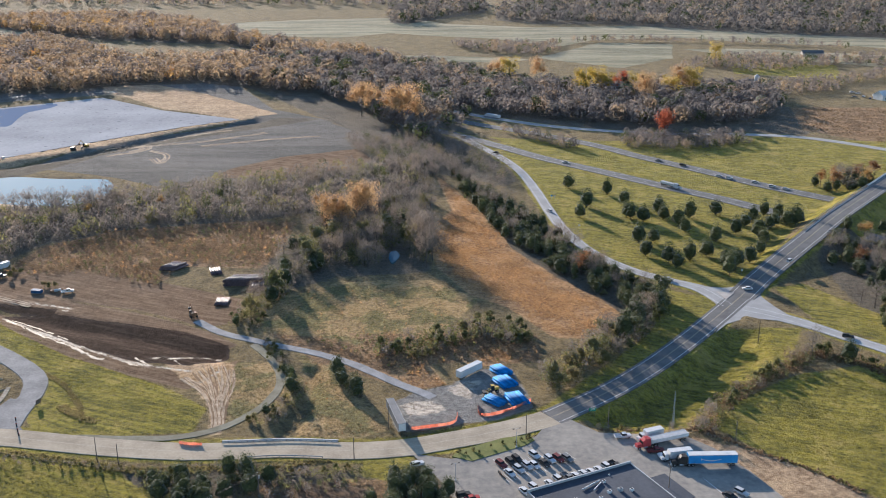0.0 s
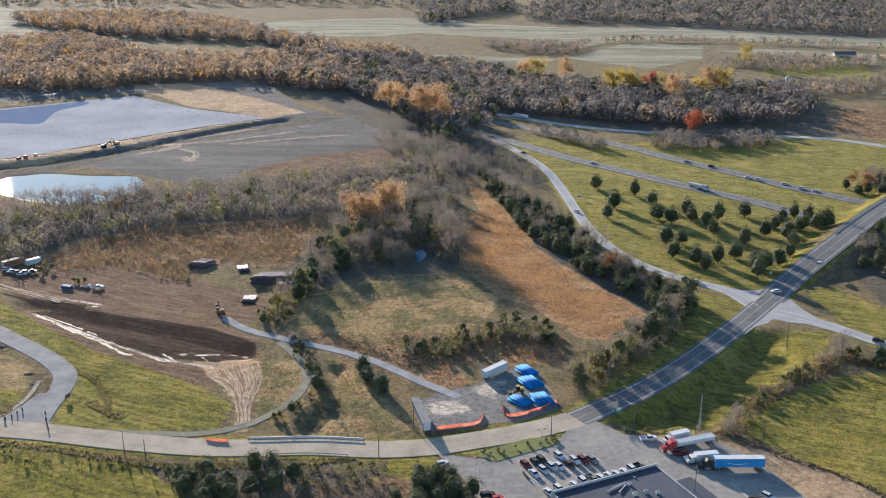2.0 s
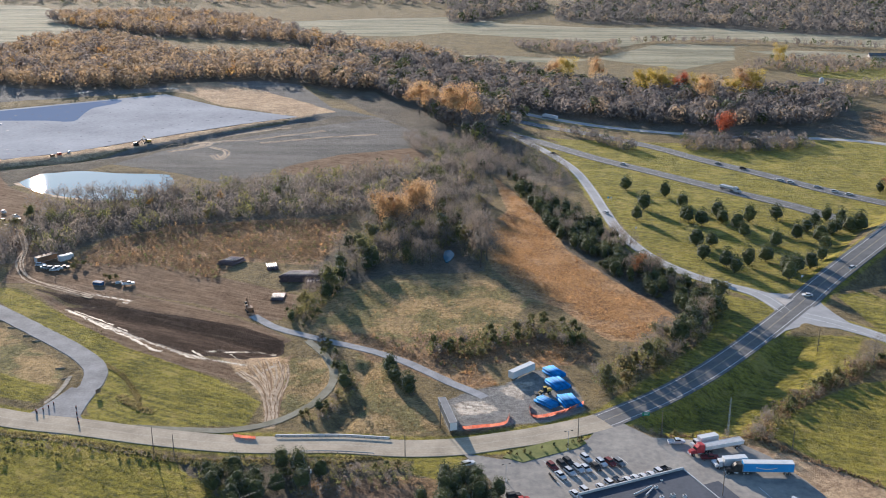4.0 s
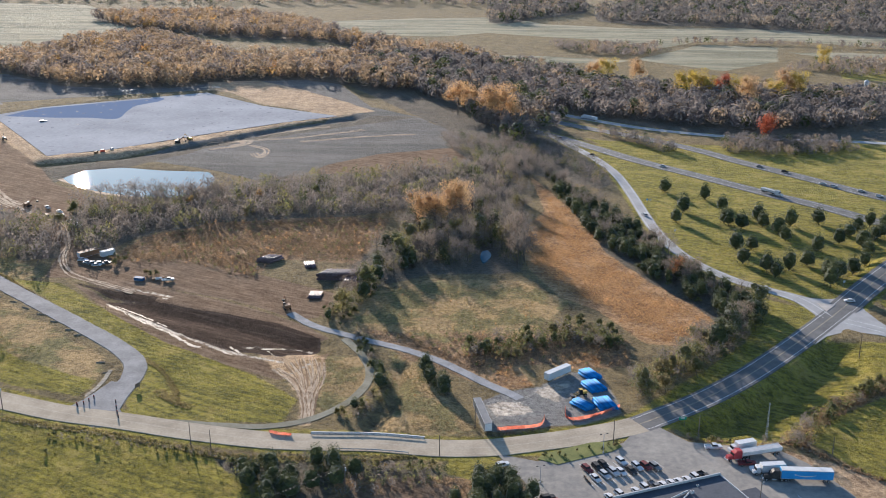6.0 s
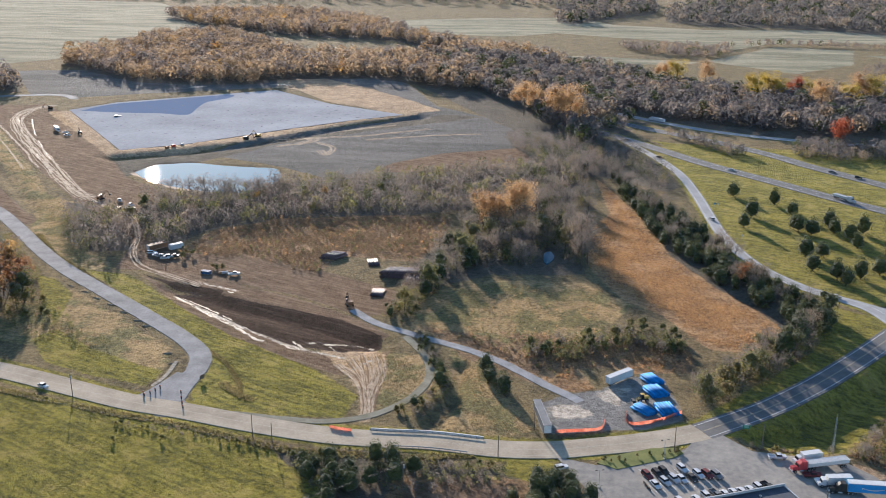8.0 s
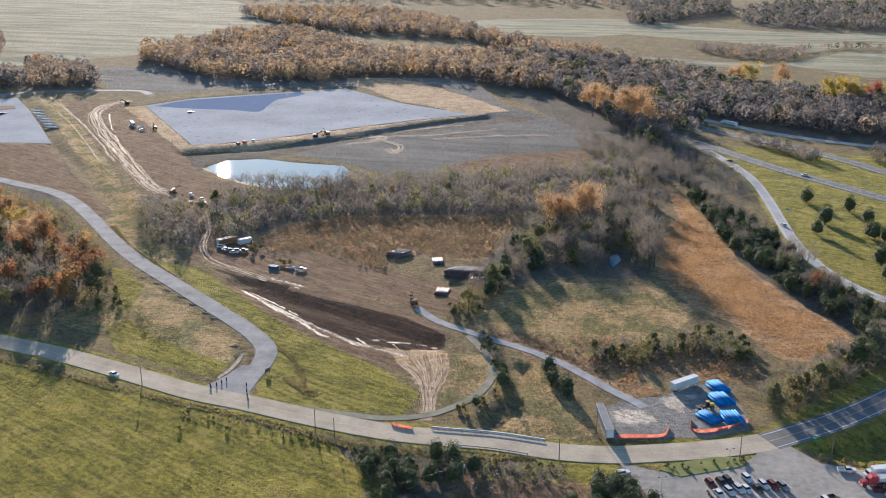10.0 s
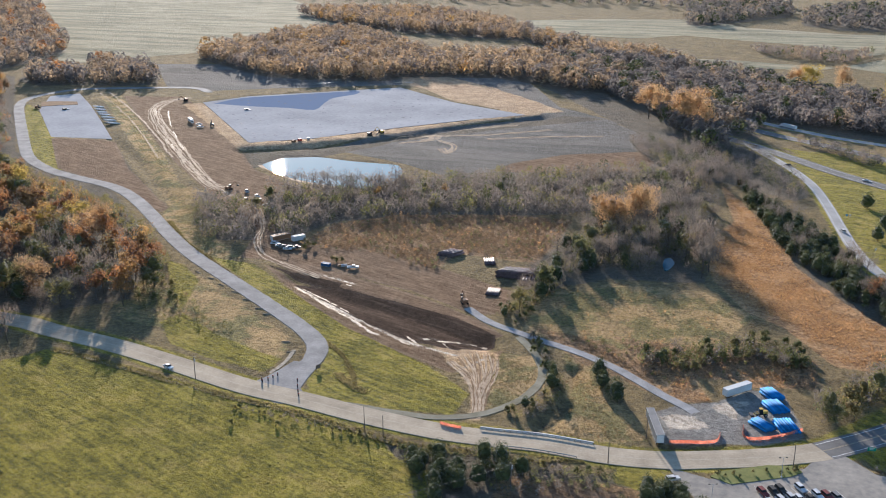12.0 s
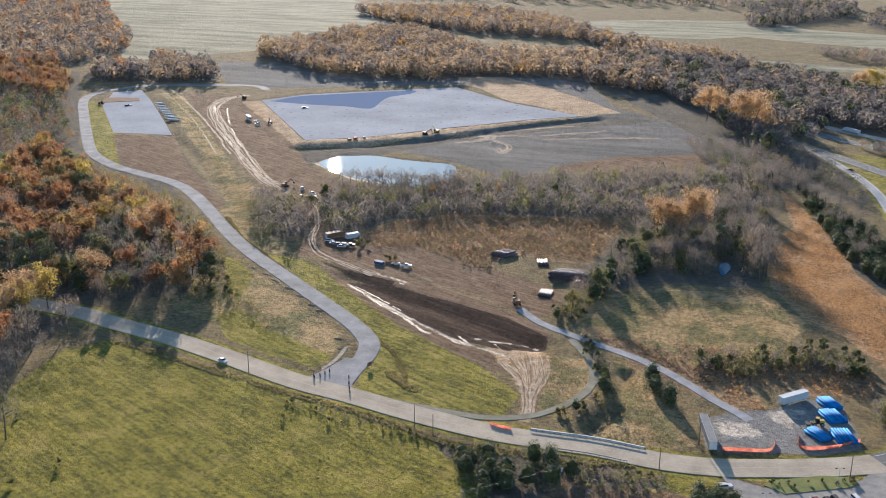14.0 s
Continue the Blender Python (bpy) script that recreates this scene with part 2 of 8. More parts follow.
LANE_NEAR = curve([(-39.7, 819.6), (7.2, 772.4), (40.7, 730.1), (70.9, 690.1), (105.5, 652.5), (142.6, 611.5), (170.9, 582.4), (195.3, 551.2), (213.4, 529.2), (236.0, 501.9), (259.2, 468.4)])
LANE_FAR = curve([(-6.8, 844.0), (35.2, 803.3), (78.3, 768.2), (116.8, 728.2), (140.3, 695.3), (174.7, 654.0), (202.3, 618.4), (223.5, 595.3), (243.7, 575.0), (258.8, 555.8), (284.1, 518.8)])
BACK_ROAD = curve([(8.0, 867.2), (41.4, 836.5), (81.8, 805.6), (125.3, 785.4), (177.0, 772.4), (230.1, 770.3), (271.9, 761.9), (300.3, 743.7), (326.9, 716.9), (363.7, 679.9)])
PLANT_ROAD = curve([(-147.0, 290.5), (-148.3, 304.8), (-149.0, 316.5), (-149.3, 325.8), (-153.6, 337.5), (-166.7, 351.4), (-195.2, 373.6), (-224.2, 395.4), (-257.7, 420.9), (-287.6, 447.9), (-322.1, 482.3), (-351.4, 509.1), (-377.5, 526.0), (-412.6, 538.4), (-442.8, 551.1), (-479.5, 577.8), (-528.6, 633.1), (-576.2, 689.7), (-617.4, 740.4), (-634.4, 772.2), (-634.4, 806.0), (-617.2, 837.1), (-581.8, 853.5), (-533.5, 870.8), (-511.3, 871.5), (-492.2, 857.1)])
YARD_LANE = curve([(-105.0, 391.7), (-93.0, 379.9), (-80.3, 373.0), (-64.6, 365.4), (-49.9, 358.7), (-35.5, 349.4), (-21.7, 337.0), (-14.1, 330.0), (-8.0, 325.4, -0.04), (-2.0, 319.6, -0.25), (3.0, 313.0, -0.6)])
SIDE_TRACK = curve([(-76.6, 367.0), (-69.9, 357.7), (-63.1, 344.7), (-60.3, 332.9), (-61.8, 320.2), (-67.2, 308.2), (-76.7, 297.7), (-89.4, 292.3), (-105.7, 291.7), (-123.2, 292.6)])
ROADS = [(MAIN_ROAD, 5.5), (OVERPASS, 6.6), (EXIT_RAMP, 3.5), (ENTRY_RAMP, 3.8), (LANE_NEAR, 6.2), (LANE_FAR, 6.2), (BACK_ROAD, 4.2), (PLANT_ROAD, 4.2), (YARD_LANE, 2.5), (SIDE_TRACK, 1.6)]

# ---- plan: areas ----
LOT = [(-10.2, 281.9), (2.9, 278.4), (30.9, 292.8), (37.1, 304.5), (44.0, 304.5), (52.3, 295.5), (65.4, 294.3), (81.1, 292.8), (88.1, 285.5), (96.2, 270.6), (102.8, 253.4), (105.1, 236.6), (77.2, 221.5), (11.5, 223.9), (1.0, 262.6)]
YARD = [(-18.9, 317.0), (-9.1, 326.7), (3.3, 331.3), (14.3, 344.8), (26.2, 345.8), (30.8, 322.2), (32.0, 312.7), (18.7, 304.5), (7.0, 302.1), (-7.4, 296.6), (-16.0, 296.6)]
PUDDLE = [(-27.3, 481.5), (-24.5, 484.2), (-22.1, 477.1), (-23.0, 470.1), (-25.3, 465.0), (-27.3, 471.8)]
POND = [(-311.5, 601.7), (-305.4, 629.1), (-282.6, 637.3), (-254.6, 632.8), (-220.2, 631.1), (-211.1, 614.2), (-208.6, 586.7), (-221.3, 568.8), (-252.3, 568.0), (-276.9, 577.7)]
LAGOON = [(-469.5, 805.9), (-444.9, 846.9), (-373.1, 899.9), (-322.1, 935.9), (-249.8, 872.6), (-172.6, 832.2), (-213.6, 799.2), (-261.8, 749.9), (-311.8, 693.2), (-351.6, 666.0)]
BASIN = [(-590.0, 732.3), (-626.1, 795.2), (-608.2, 815.4), (-561.8, 766.5), (-496.9, 692.3), (-458.3, 647.1), (-484.7, 644.3), (-508.3, 640.3)]
GREEN = [
    [(-259.6, 249.1), (-264.3, 287.8), (-253.0, 304.8), (-213.0, 297.3), (-165.7, 287.6), (-132.1, 283.1), (-103.9, 275.4), (-89.5, 257.2), (-79.3, 243.3), (-65.7, 216.9), (-187.2, 170.7), (-242.3, 184.7)],
    [(-226.9, 339.7), (-222.8, 351.5), (-200.1, 336.2), (-176.0, 325.3), (-161.0, 320.4), (-161.5, 306.7), (-186.7, 312.3), (-209.5, 320.4)],
    [(-266.7, 411.1), (-254.1, 406.4), (-235.8, 388.7), (-224.5, 354.4), (-244.5, 377.5)],
    [(-248.1, 421.5), (-222.1, 417.9), (-183.1, 384.0), (-137.6, 352.4), (-103.5, 330.2), (-82.9, 312.6), (-84.1, 295.1), (-115.0, 293.7), (-137.6, 295.3), (-147.4, 311.8), (-148.6, 335.2), (-159.9, 350.7), (-199.3, 381.9)],
    [(31.8, 720.6), (59.3, 697.1), (121.3, 655.6), (178.5, 585.0), (203.8, 537.8), (155.6, 453.5), (130.2, 430.5), (107.2, 445.6), (84.7, 474.4), (70.5, 521.9), (64.3, 585.0), (56.1, 655.6)],
    [(50.7, 753.7), (113.5, 706.0), (159.7, 655.6), (213.0, 585.0), (248.9, 532.4), (284.2, 506.8), (403.9, 743.7), (338.3, 743.7), (228.3, 764.0), (170.9, 743.7)],
    [(103.9, 430.5), (121.8, 416.3), (113.7, 396.4), (96.2, 372.4), (66.8, 336.0), (43.3, 315.7), (37.3, 315.7), (65.0, 350.8), (85.7, 378.2)],
    [(48.2, 307.3), (67.3, 326.7), (91.3, 350.8), (120.1, 384.1), (151.0, 384.1), (135.2, 350.8), (101.2, 322.2), (84.0, 301.3), (60.1, 296.6)],
    [(88.4, 303.3), (106.7, 320.0), (136.2, 340.8), (172.1, 350.8), (212.0, 350.8), (148.4, 228.8), (134.9, 250.5), (123.0, 262.6), (103.4, 282.6)],
    [(153.8, 430.5), (169.5, 437.9), (191.4, 396.4), (211.7, 372.4), (201.0, 350.8), (180.0, 369.6), (160.3, 390.2)],
    [(4.7, 282.6), (19.9, 292.8), (29.2, 290.6), (27.0, 286.9), (8.3, 277.3)],
    [(-625.5, 759.3), (-586.9, 727.6), (-502.2, 635.8), (-429.1, 556.0), (-438.9, 549.0), (-485.5, 587.3), (-549.2, 661.0)],
    [(-25.9, 277.3), (-12.5, 280.5), (-7.8, 272.3), (-14.6, 265.1), (-25.2, 268.3)],
    [(-148.0, 269.0), (-101.4, 265.7), (-76.5, 256.4), (-68.6, 223.9), (-163.7, 223.9), (-170.8, 265.7)],
    [(334.2, 1168.1), (451.2, 1145.4), (418.7, 1043.1), (316.8, 1081.9)],
    [(33.6, 764.0), (115.7, 720.6), (173.5, 649.4), (222.2, 591.4), (256.9, 551.2), (238.1, 506.8), (196.7, 555.8), (143.8, 617.0), (71.3, 695.3)],
]
GOLD = [
    [(-5.3, 643.3), (5.8, 611.5), (21.9, 558.2), (31.2, 516.8), (35.5, 487.8), (54.4, 445.6), (70.8, 419.7), (77.7, 399.6), (63.8, 372.4), (45.5, 374.7), (28.9, 406.1), (11.9, 423.3), (-2.5, 457.6), (-7.6, 487.8), (-4.4, 532.4), (5.3, 558.2)],
    [(-18.4, 350.8), (-5.2, 345.8), (1.3, 331.3), (-9.1, 326.7), (-20.0, 338.4)],
    [(10.4, 364.0), (31.4, 372.4), (32.0, 350.8), (10.0, 345.8)],
]
BRUSH = [
    [(-214.3, 451.3), (-208.2, 490.9), (-180.8, 518.3), (-118.1, 534.9), (-82.7, 536.0), (-83.3, 488.4), (-88.9, 458.6), (-130.5, 461.9), (-132.6, 430.0), (-168.5, 448.2), (-193.8, 448.7)],
    [(-71.2, 378.2), (-42.5, 372.4), (-18.4, 350.8), (-5.2, 345.8), (-17.6, 331.3), (-49.2, 350.8)],
    [(-38.4, 378.2), (38.9, 378.2), (38.6, 350.8), (10.1, 350.8), (-20.4, 345.8)],
    [(312.2, 883.3), (397.3, 883.3), (461.0, 856.7), (398.9, 733.9), (334.1, 733.9), (288.7, 785.4)],
    [(-59.1, 262.6), (-4.2, 269.0), (2.6, 250.5), (-0.6, 223.9), (-58.0, 223.9)],
]
OLIVE = [
    [(-80.0, 416.3), (-49.0, 437.9), (-6.4, 441.7), (16.8, 416.3), (1.4, 384.1), (-32.4, 361.3), (-75.4, 375.3)],
    [(-271.2, 380.2), (-247.0, 376.6), (-218.1, 358.1), (-191.2, 344.6), (-185.6, 333.9), (-209.0, 333.0), (-238.4, 335.5), (-252.9, 344.2)],
    [(-324.5, 505.0), (-313.3, 537.1), (-271.3, 462.6), (-233.7, 424.8), (-250.0, 419.0), (-275.5, 439.5), (-302.3, 462.9)],
    [(-580.4, 808.2), (-562.4, 814.7), (-493.3, 733.0), (-378.0, 595.6), (-337.6, 543.4), (-306.6, 525.2), (-280.2, 459.4), (-322.9, 505.5), (-431.9, 635.0)],
]
TAN = [
    [(-56.8, 358.7), (-42.3, 348.3), (-24.4, 309.4), (-17.0, 297.4), (-27.0, 291.7), (-48.7, 286.2), (-47.7, 313.6)],
    [(-84.3, 350.8), (-66.7, 350.8), (-58.6, 326.7), (-67.1, 305.3), (-80.7, 305.3), (-81.4, 326.7)],
    [(-251.4, 402.0), (-204.1, 369.0), (-168.5, 341.3), (-162.4, 328.5), (-162.7, 308.9), (-191.5, 320.9), (-214.2, 328.0), (-231.8, 366.5)]]
# brown mud, with the shade of the cutting's face in its colour
MUD_AND_CUT_SHADE = [
    [(-193.2, 400.8), (-167.5, 400.4), (-135.6, 389.2), (-106.4, 379.0), (-85.8, 366.1), (-84.4, 355.9), (-97.4, 347.8), (-117.1, 350.1), (-147.7, 364.8), (-178.8, 387.0)],
    [(-218.1, 419.3), (-195.9, 411.5), (-169.8, 405.9), (-169.4, 398.1), (-192.5, 404.3)],
]
DIRT = [
    [(-110.4, 353.3), (-100.7, 359.8), (-89.5, 355.1), (-79.4, 347.0), (-77.8, 335.8), (-78.1, 319.7), (-76.0, 304.7), (-75.3, 294.2), (-77.8, 294.7), (-82.1, 311.9), (-88.7, 325.3), (-97.6, 336.0)],
    [(-484.7, 794.3), (-462.6, 802.2), (-354.6, 667.1), (-311.8, 693.2), (-261.8, 749.9), (-172.6, 832.2), (-251.4, 878.1), (-315.9, 956.5), (-375.2, 935.1), (-332.0, 950.7), (-248.7, 927.5), (-159.4, 839.6), (-221.2, 774.1), (-305.3, 668.1), (-351.5, 647.4), (-416.9, 721.1)],
]
DIRT.append([(-340.3, 994.0), (-291.7, 1010.6), (-229.6, 956.9), (-177.5, 896.5), (-142.4, 851.4), (-173.0, 840.9), (-212.3, 875.6), (-268.1, 919.7), (-326.2, 952.6)])
DIRT.append([(80.5, 294.3), (101.6, 282.6), (115.6, 270.6), (127.4, 256.4), (130.0, 239.3), (104.2, 234.0), (94.8, 265.7), (84.2, 286.2)])
RED_SOIL = [
    [(-218.1, 419.3), (-182.7, 395.7), (-148.8, 367.7), (-117.1, 350.1), (-95.5, 341.2), (-79.4, 354.3), (-80.8, 337.3), (-93.7, 327.5), (-117.8, 338.2), (-149.9, 357.5), (-183.1, 384.0)],
    [(-222.8, 428.7), (-174.6, 417.5), (-134.4, 401.5), (-96.7, 379.9), (-82.3, 366.2), (-87.4, 363.1), (-134.7, 386.7), (-185.8, 402.6)],
    [(-516.6, 782.8), (-507.8, 817.7), (-477.3, 796.9), (-449.9, 722.0), (-391.3, 649.6), (-313.4, 552.1), (-265.2, 513.0), (-237.3, 474.8), (-220.1, 429.7), (-226.9, 427.2), (-247.6, 471.1), (-275.1, 503.0), (-323.8, 548.4), (-407.5, 643.8)],
    [(-244.7, 472.2), (-208.6, 453.3), (-171.7, 456.7), (-122.3, 433.7), (-90.6, 417.2), (-86.8, 390.0), (-100.6, 385.1), (-135.6, 404.8), (-178.4, 419.5), (-220.8, 424.8), (-233.7, 424.8)],
    [(-504.3, 635.0), (-453.4, 644.5), (-395.0, 571.7), (-314.9, 492.6), (-314.5, 482.5), (-360.7, 520.1), (-439.3, 555.8)],
    [(-54, 256), (-42, 265), (-31.9, 265.7), (-21.1, 259.4), (-21.7, 223.9), (-53.5, 223.9)],
    [(-558.0, 812.9), (-500.9, 826.8), (-465.2, 786.1), (-406.7, 712.3), (-345.9, 641.4), (-310.0, 592.0), (-275.3, 565.8), (-267.2, 536.5), (-261.9, 506.5), (-270.1, 493.6), (-321.9, 541.5), (-398.4, 622.5)],
]
RED_SOIL.append([(-155, 632), (-145, 659), (-115, 693), (-64, 719), (-50, 687), (-59, 657), (-107, 640)])
GREY = [
    [(-180.7, 803.5), (-175.9, 847.2), (-145.7, 871.9), (-90.3, 821.2), (-95.1, 788.9), (-159.1, 791.6)],
    [(-295.7, 667.5), (-257.4, 737.4), (-182.4, 810.5), (-93.7, 812.7), (-40.3, 751.3), (-44.5, 661.2), (-102.3, 628.0), (-181.8, 611.8), (-217.6, 635.5)],
    [(-646.3, 1009.0), (-250.7, 1103.7), (-143.4, 858.8), (-174.2, 839.6), (-315.9, 956.5), (-491.3, 864.4), (-547.9, 873.0)],
]
PALE = [
    [(-1550.3, 1948.2), (-866.4, 1860.4), (-582.1, 1502.0), (-640.4, 1117.8), (-698.4, 1041.5), (-745.8, 973.2), (-1047.4, 1334.7)],
    [(-377.3, 1593.3), (-207.8, 1663.6), (-60.7, 1701.0), (5.3, 1593.3), (143.3, 1544.3), (410.5, 1576.6), (633.1, 1440.4), (700.7, 1361.6), (641.5, 1241.9), (533.6, 1325.2), (429.2, 1349.3), (329.8, 1413.2), (207.1, 1386.9), (152.2, 1313.5), (90.3, 1386.9), (-77.3, 1468.7), (-145.9, 1413.2), (-310.1, 1440.4)],
    [(-127.8, 1231.6), (-2.8, 1226.5), (105.4, 1196.6), (76.6, 1168.1), (-55.9, 1177.5)],
    [(113.1, 1206.4), (210.2, 1355.4), (305.2, 1337.1), (276.6, 1206.4), (201.1, 1123.4)],
    [(305.9, 1290.7), (411.3, 1290.7), (542.5, 1226.5), (605.0, 1168.1), (562.4, 1081.9), (462.8, 1158.9), (371.9, 1206.4)],
    [(-800.2, 1701.0), (-601.9, 1528.6), (-551.4, 1355.4), (-657.1, 1386.9)],
]
WOODS_AND_BANK_SHADE = [
    # first outline: dark strip painting the shaded bank below the lagoon
    [(-350.3, 632.0), (-299.1, 654.3), (-253.2, 725.3), (-195.0, 783.5), (-139.4, 836.2), (-100.9, 832.2), (-133.9, 805.5), (-188.4, 757.6), (-243.8, 698.5), (-281.9, 635.7), (-304.7, 618.3), (-311.1, 591.6), (-328.7, 604.4)],
    [(-375.5, 630.8), (-353.8, 638.6), (-310.0, 592.0), (-274.1, 563.2), (-268.0, 528.0), (-300.1, 539.0), (-332.4, 577.2)],
    [(-499.6, 632.3), (-451.1, 640.9), (-391.3, 569.6), (-314.9, 492.6), (-329.6, 500.4), (-373.9, 533.4), (-442.6, 563.4)],
    [(-982.6, 939.3), (-738.1, 884.3), (-500.2, 589.9), (-375.0, 522.4), (-281.7, 427.0), (-253.7, 358.6), (-286.2, 328.7), (-275.7, 284.9), (-259.2, 222.8)],
    [(-80.7, 611.5), (-32.3, 655.6), (-8.6, 611.5), (-4.4, 527.1), (-6.6, 453.5), (-49.8, 445.6), (-78.6, 423.3), (-91.8, 453.5), (-74.1, 506.8)],
    [(29.7, 585.0), (56.4, 537.8), (82.7, 461.7), (99.4, 409.4), (80.0, 372.4), (69.3, 409.4), (34.0, 487.8)],
    [(209.5, 527.1), (251.2, 537.8), (294.5, 527.1), (205.4, 350.8), (183.6, 378.2), (184.8, 409.4), (186.0, 461.7)],
    [(-339.0, 1241.9), (-148.0, 1168.1), (9.2, 1006.9), (223.9, 941.3), (352.6, 856.7), (281.4, 764.0), (219.5, 764.0), (177.5, 774.6), (99.4, 796.5), (41.8, 844.0), (16.3, 785.4), (36.9, 655.6), (41.8, 611.5), (-16.9, 655.6), (-74.5, 785.4)],
    [(-316.6, 528.7), (-270.8, 524.3), (-228.6, 567.6), (-175.6, 617.2), (-35.4, 684.0), (-14.4, 630.3), (-87.7, 545.9), (-207.3, 497.0), (-224.0, 458.0), (-258.3, 445.7)],
    [(-99.9, 272.3), (-65.5, 277.3), (-28.9, 270.6), (2.8, 265.7), (6.9, 223.9), (-85.2, 223.9)],
]

# ---- plan: woods beyond the works and the highway ----
W_LAGOON = [(-614, 1055), (-551, 1008), (-485, 961), (-427, 949), (-367, 957), (-303, 1007), (-245, 1019), (-184, 983), (-138, 941), (-111, 1026), (-181, 1173), (-223, 1183), (-286, 1157), (-355, 1133), (-420, 1226), (-506, 1321), (-567, 1343), (-601, 1302), (-615, 1222), (-630, 1155), (-638, 1111)]
W_BELT = [(-627, 1487), (-459, 1380), (-367, 1354), (-283, 1336), (-222, 1253), (-126, 1153), (-52, 1147), (-94, 1212), (-202, 1301), (-308, 1447), (-362, 1534), (-442, 1627), (-534, 1667), (-663, 1678), (-737, 1598)]
W_RIVER = [(-174, 1007), (-122, 957), (-72, 870), (-38, 775), (-10, 728), (7, 785), (38, 852), (75, 834), (120, 810), (146, 799), (210, 796), (250, 808), (303, 870), (321, 941), (282, 957), (253, 973), (203, 973), (131, 973), (94, 990), (50, 1014), (22, 1082), (-28, 1123), (-68, 1159), (-122, 1178), (-164, 1192), (-202, 1178)]
W_ISLE = [(130, 721), (164, 710), (203, 717), (233, 734), (236, 760), (186, 772), (144, 764)]
W_VERGE = [(43, 781), (72, 744), (93, 710), (103, 721), (78, 764), (54, 803)]
W_BUSH = [(12, 1296), (60, 1242), (122, 1226), (156, 1280), (125, 1337), (57, 1337), (12, 1349)]
W_FAR = [(88, 1646), (148, 1593), (237, 1593), (319, 1560), (429, 1483), (538, 1440), (641, 1400), (868, 1802), (896, 1978), (617, 2159), (358, 2044), (179, 1940), (96, 1802)]
W_CLUMP = [(-84, 1610), (-57, 1593), (15, 1701), (75, 1781), (83, 1978), (-27, 2044), (-99, 1892)]
W_TOP = [(-1541, 1869), (-1168, 1940), (-824, 1892), (-509, 1892), (-99, 1892), (-112, 2159), (-1774, 2159)]
W_HILL = [(-836, 901), (-785, 896), (-787, 955), (-796, 1013), (-816, 1073), (-860, 1138), (-933, 1218), (-1299, 1646), (-1450, 1786), (-1608, 1764), (-1631, 1602), (-908, 876)]
W_HEDGE = [(-713, 858), (-675, 841), (-631, 856), (-666, 907), (-708, 923), (-736, 900)]
W_GAP = [(-628, 861), (-589, 863), (-565, 882), (-596, 940), (-648, 975), (-706, 993), (-691, 951)]
W_FARM = [(254, 1102), (305, 1132), (331, 1090), (385, 1102), (464, 1145), (499, 1123), (538, 1216), (448, 1192), (375, 1216), (304, 1178)]
W_FARM2 = [(252, 966), (281, 954), (319, 935), (380, 957), (411, 1007), (465, 1043), (485, 1090), (413, 1043), (344, 1014), (296, 1007)]
W_SHADE = [(-626, 1011), (-544, 957), (-426, 918), (-467, 951), (-570, 1030)]
W_BANK = [(-75.8, 759.1), (-52.1, 746.6), (-30.7, 753.9), (-11.2, 741.0), (1.6, 758.4), (14.9, 750.0), (30.0, 718.6), (43.1, 669.1), (48.0, 623.8), (39.0, 612.1), (26.6, 643.9), (15.3, 659.5), (3.5, 665.7), (-5.3, 642.6), (-24.8, 656.0), (-46.4, 681.0), (-64.8, 710.1)]
H_LINE = curve([(122, 1302), (188, 1362), (311, 1362), (390, 1343), (459, 1325), (520, 1291)])
WOODS_AND_BANK_SHADE += [W_BANK, W_LAGOON, W_BELT, W_RIVER, W_ISLE, W_HILL, W_HEDGE, W_GAP, W_FAR, W_CLUMP]

# ---- ground: one sheet to the horizon ----
TRENCH = curve([(-193.1, 402.4), (-163.1, 389.6), (-131.5, 377.4), (-107.6, 366.3), (-88.2, 356.9)])
LAGOON_FOOT = curve([(-344, 644), (-309.5, 663.7), (-275, 692), (-247, 721), (-215.6, 765.7), (-186, 800), (-158, 827)])
STRIP_EDGE = curve([(-555, 770), (-500, 698), (-452, 642), (-386, 578), (-330, 512)])
GULLY = curve([(-50.0, 343.3), (-48.2, 322.2), (-50.8, 307.3), (-55.1, 291.7)])
DITCH = curve([(-246.4, 418.4), (-197.7, 378.7), (-162.1, 349.9), (-138.0, 328.7), (-124.7, 307.2)])
ABUTMENTS = (0.36, 0.93)
BANK = [(49.8, 304.5), (66.5, 322.2), (90.4, 346.8), (118.8, 379.3), (127.9, 378.2), (119.8, 350.8), (102.4, 326.7), (84.8, 304.5), (64.6, 300.5)]


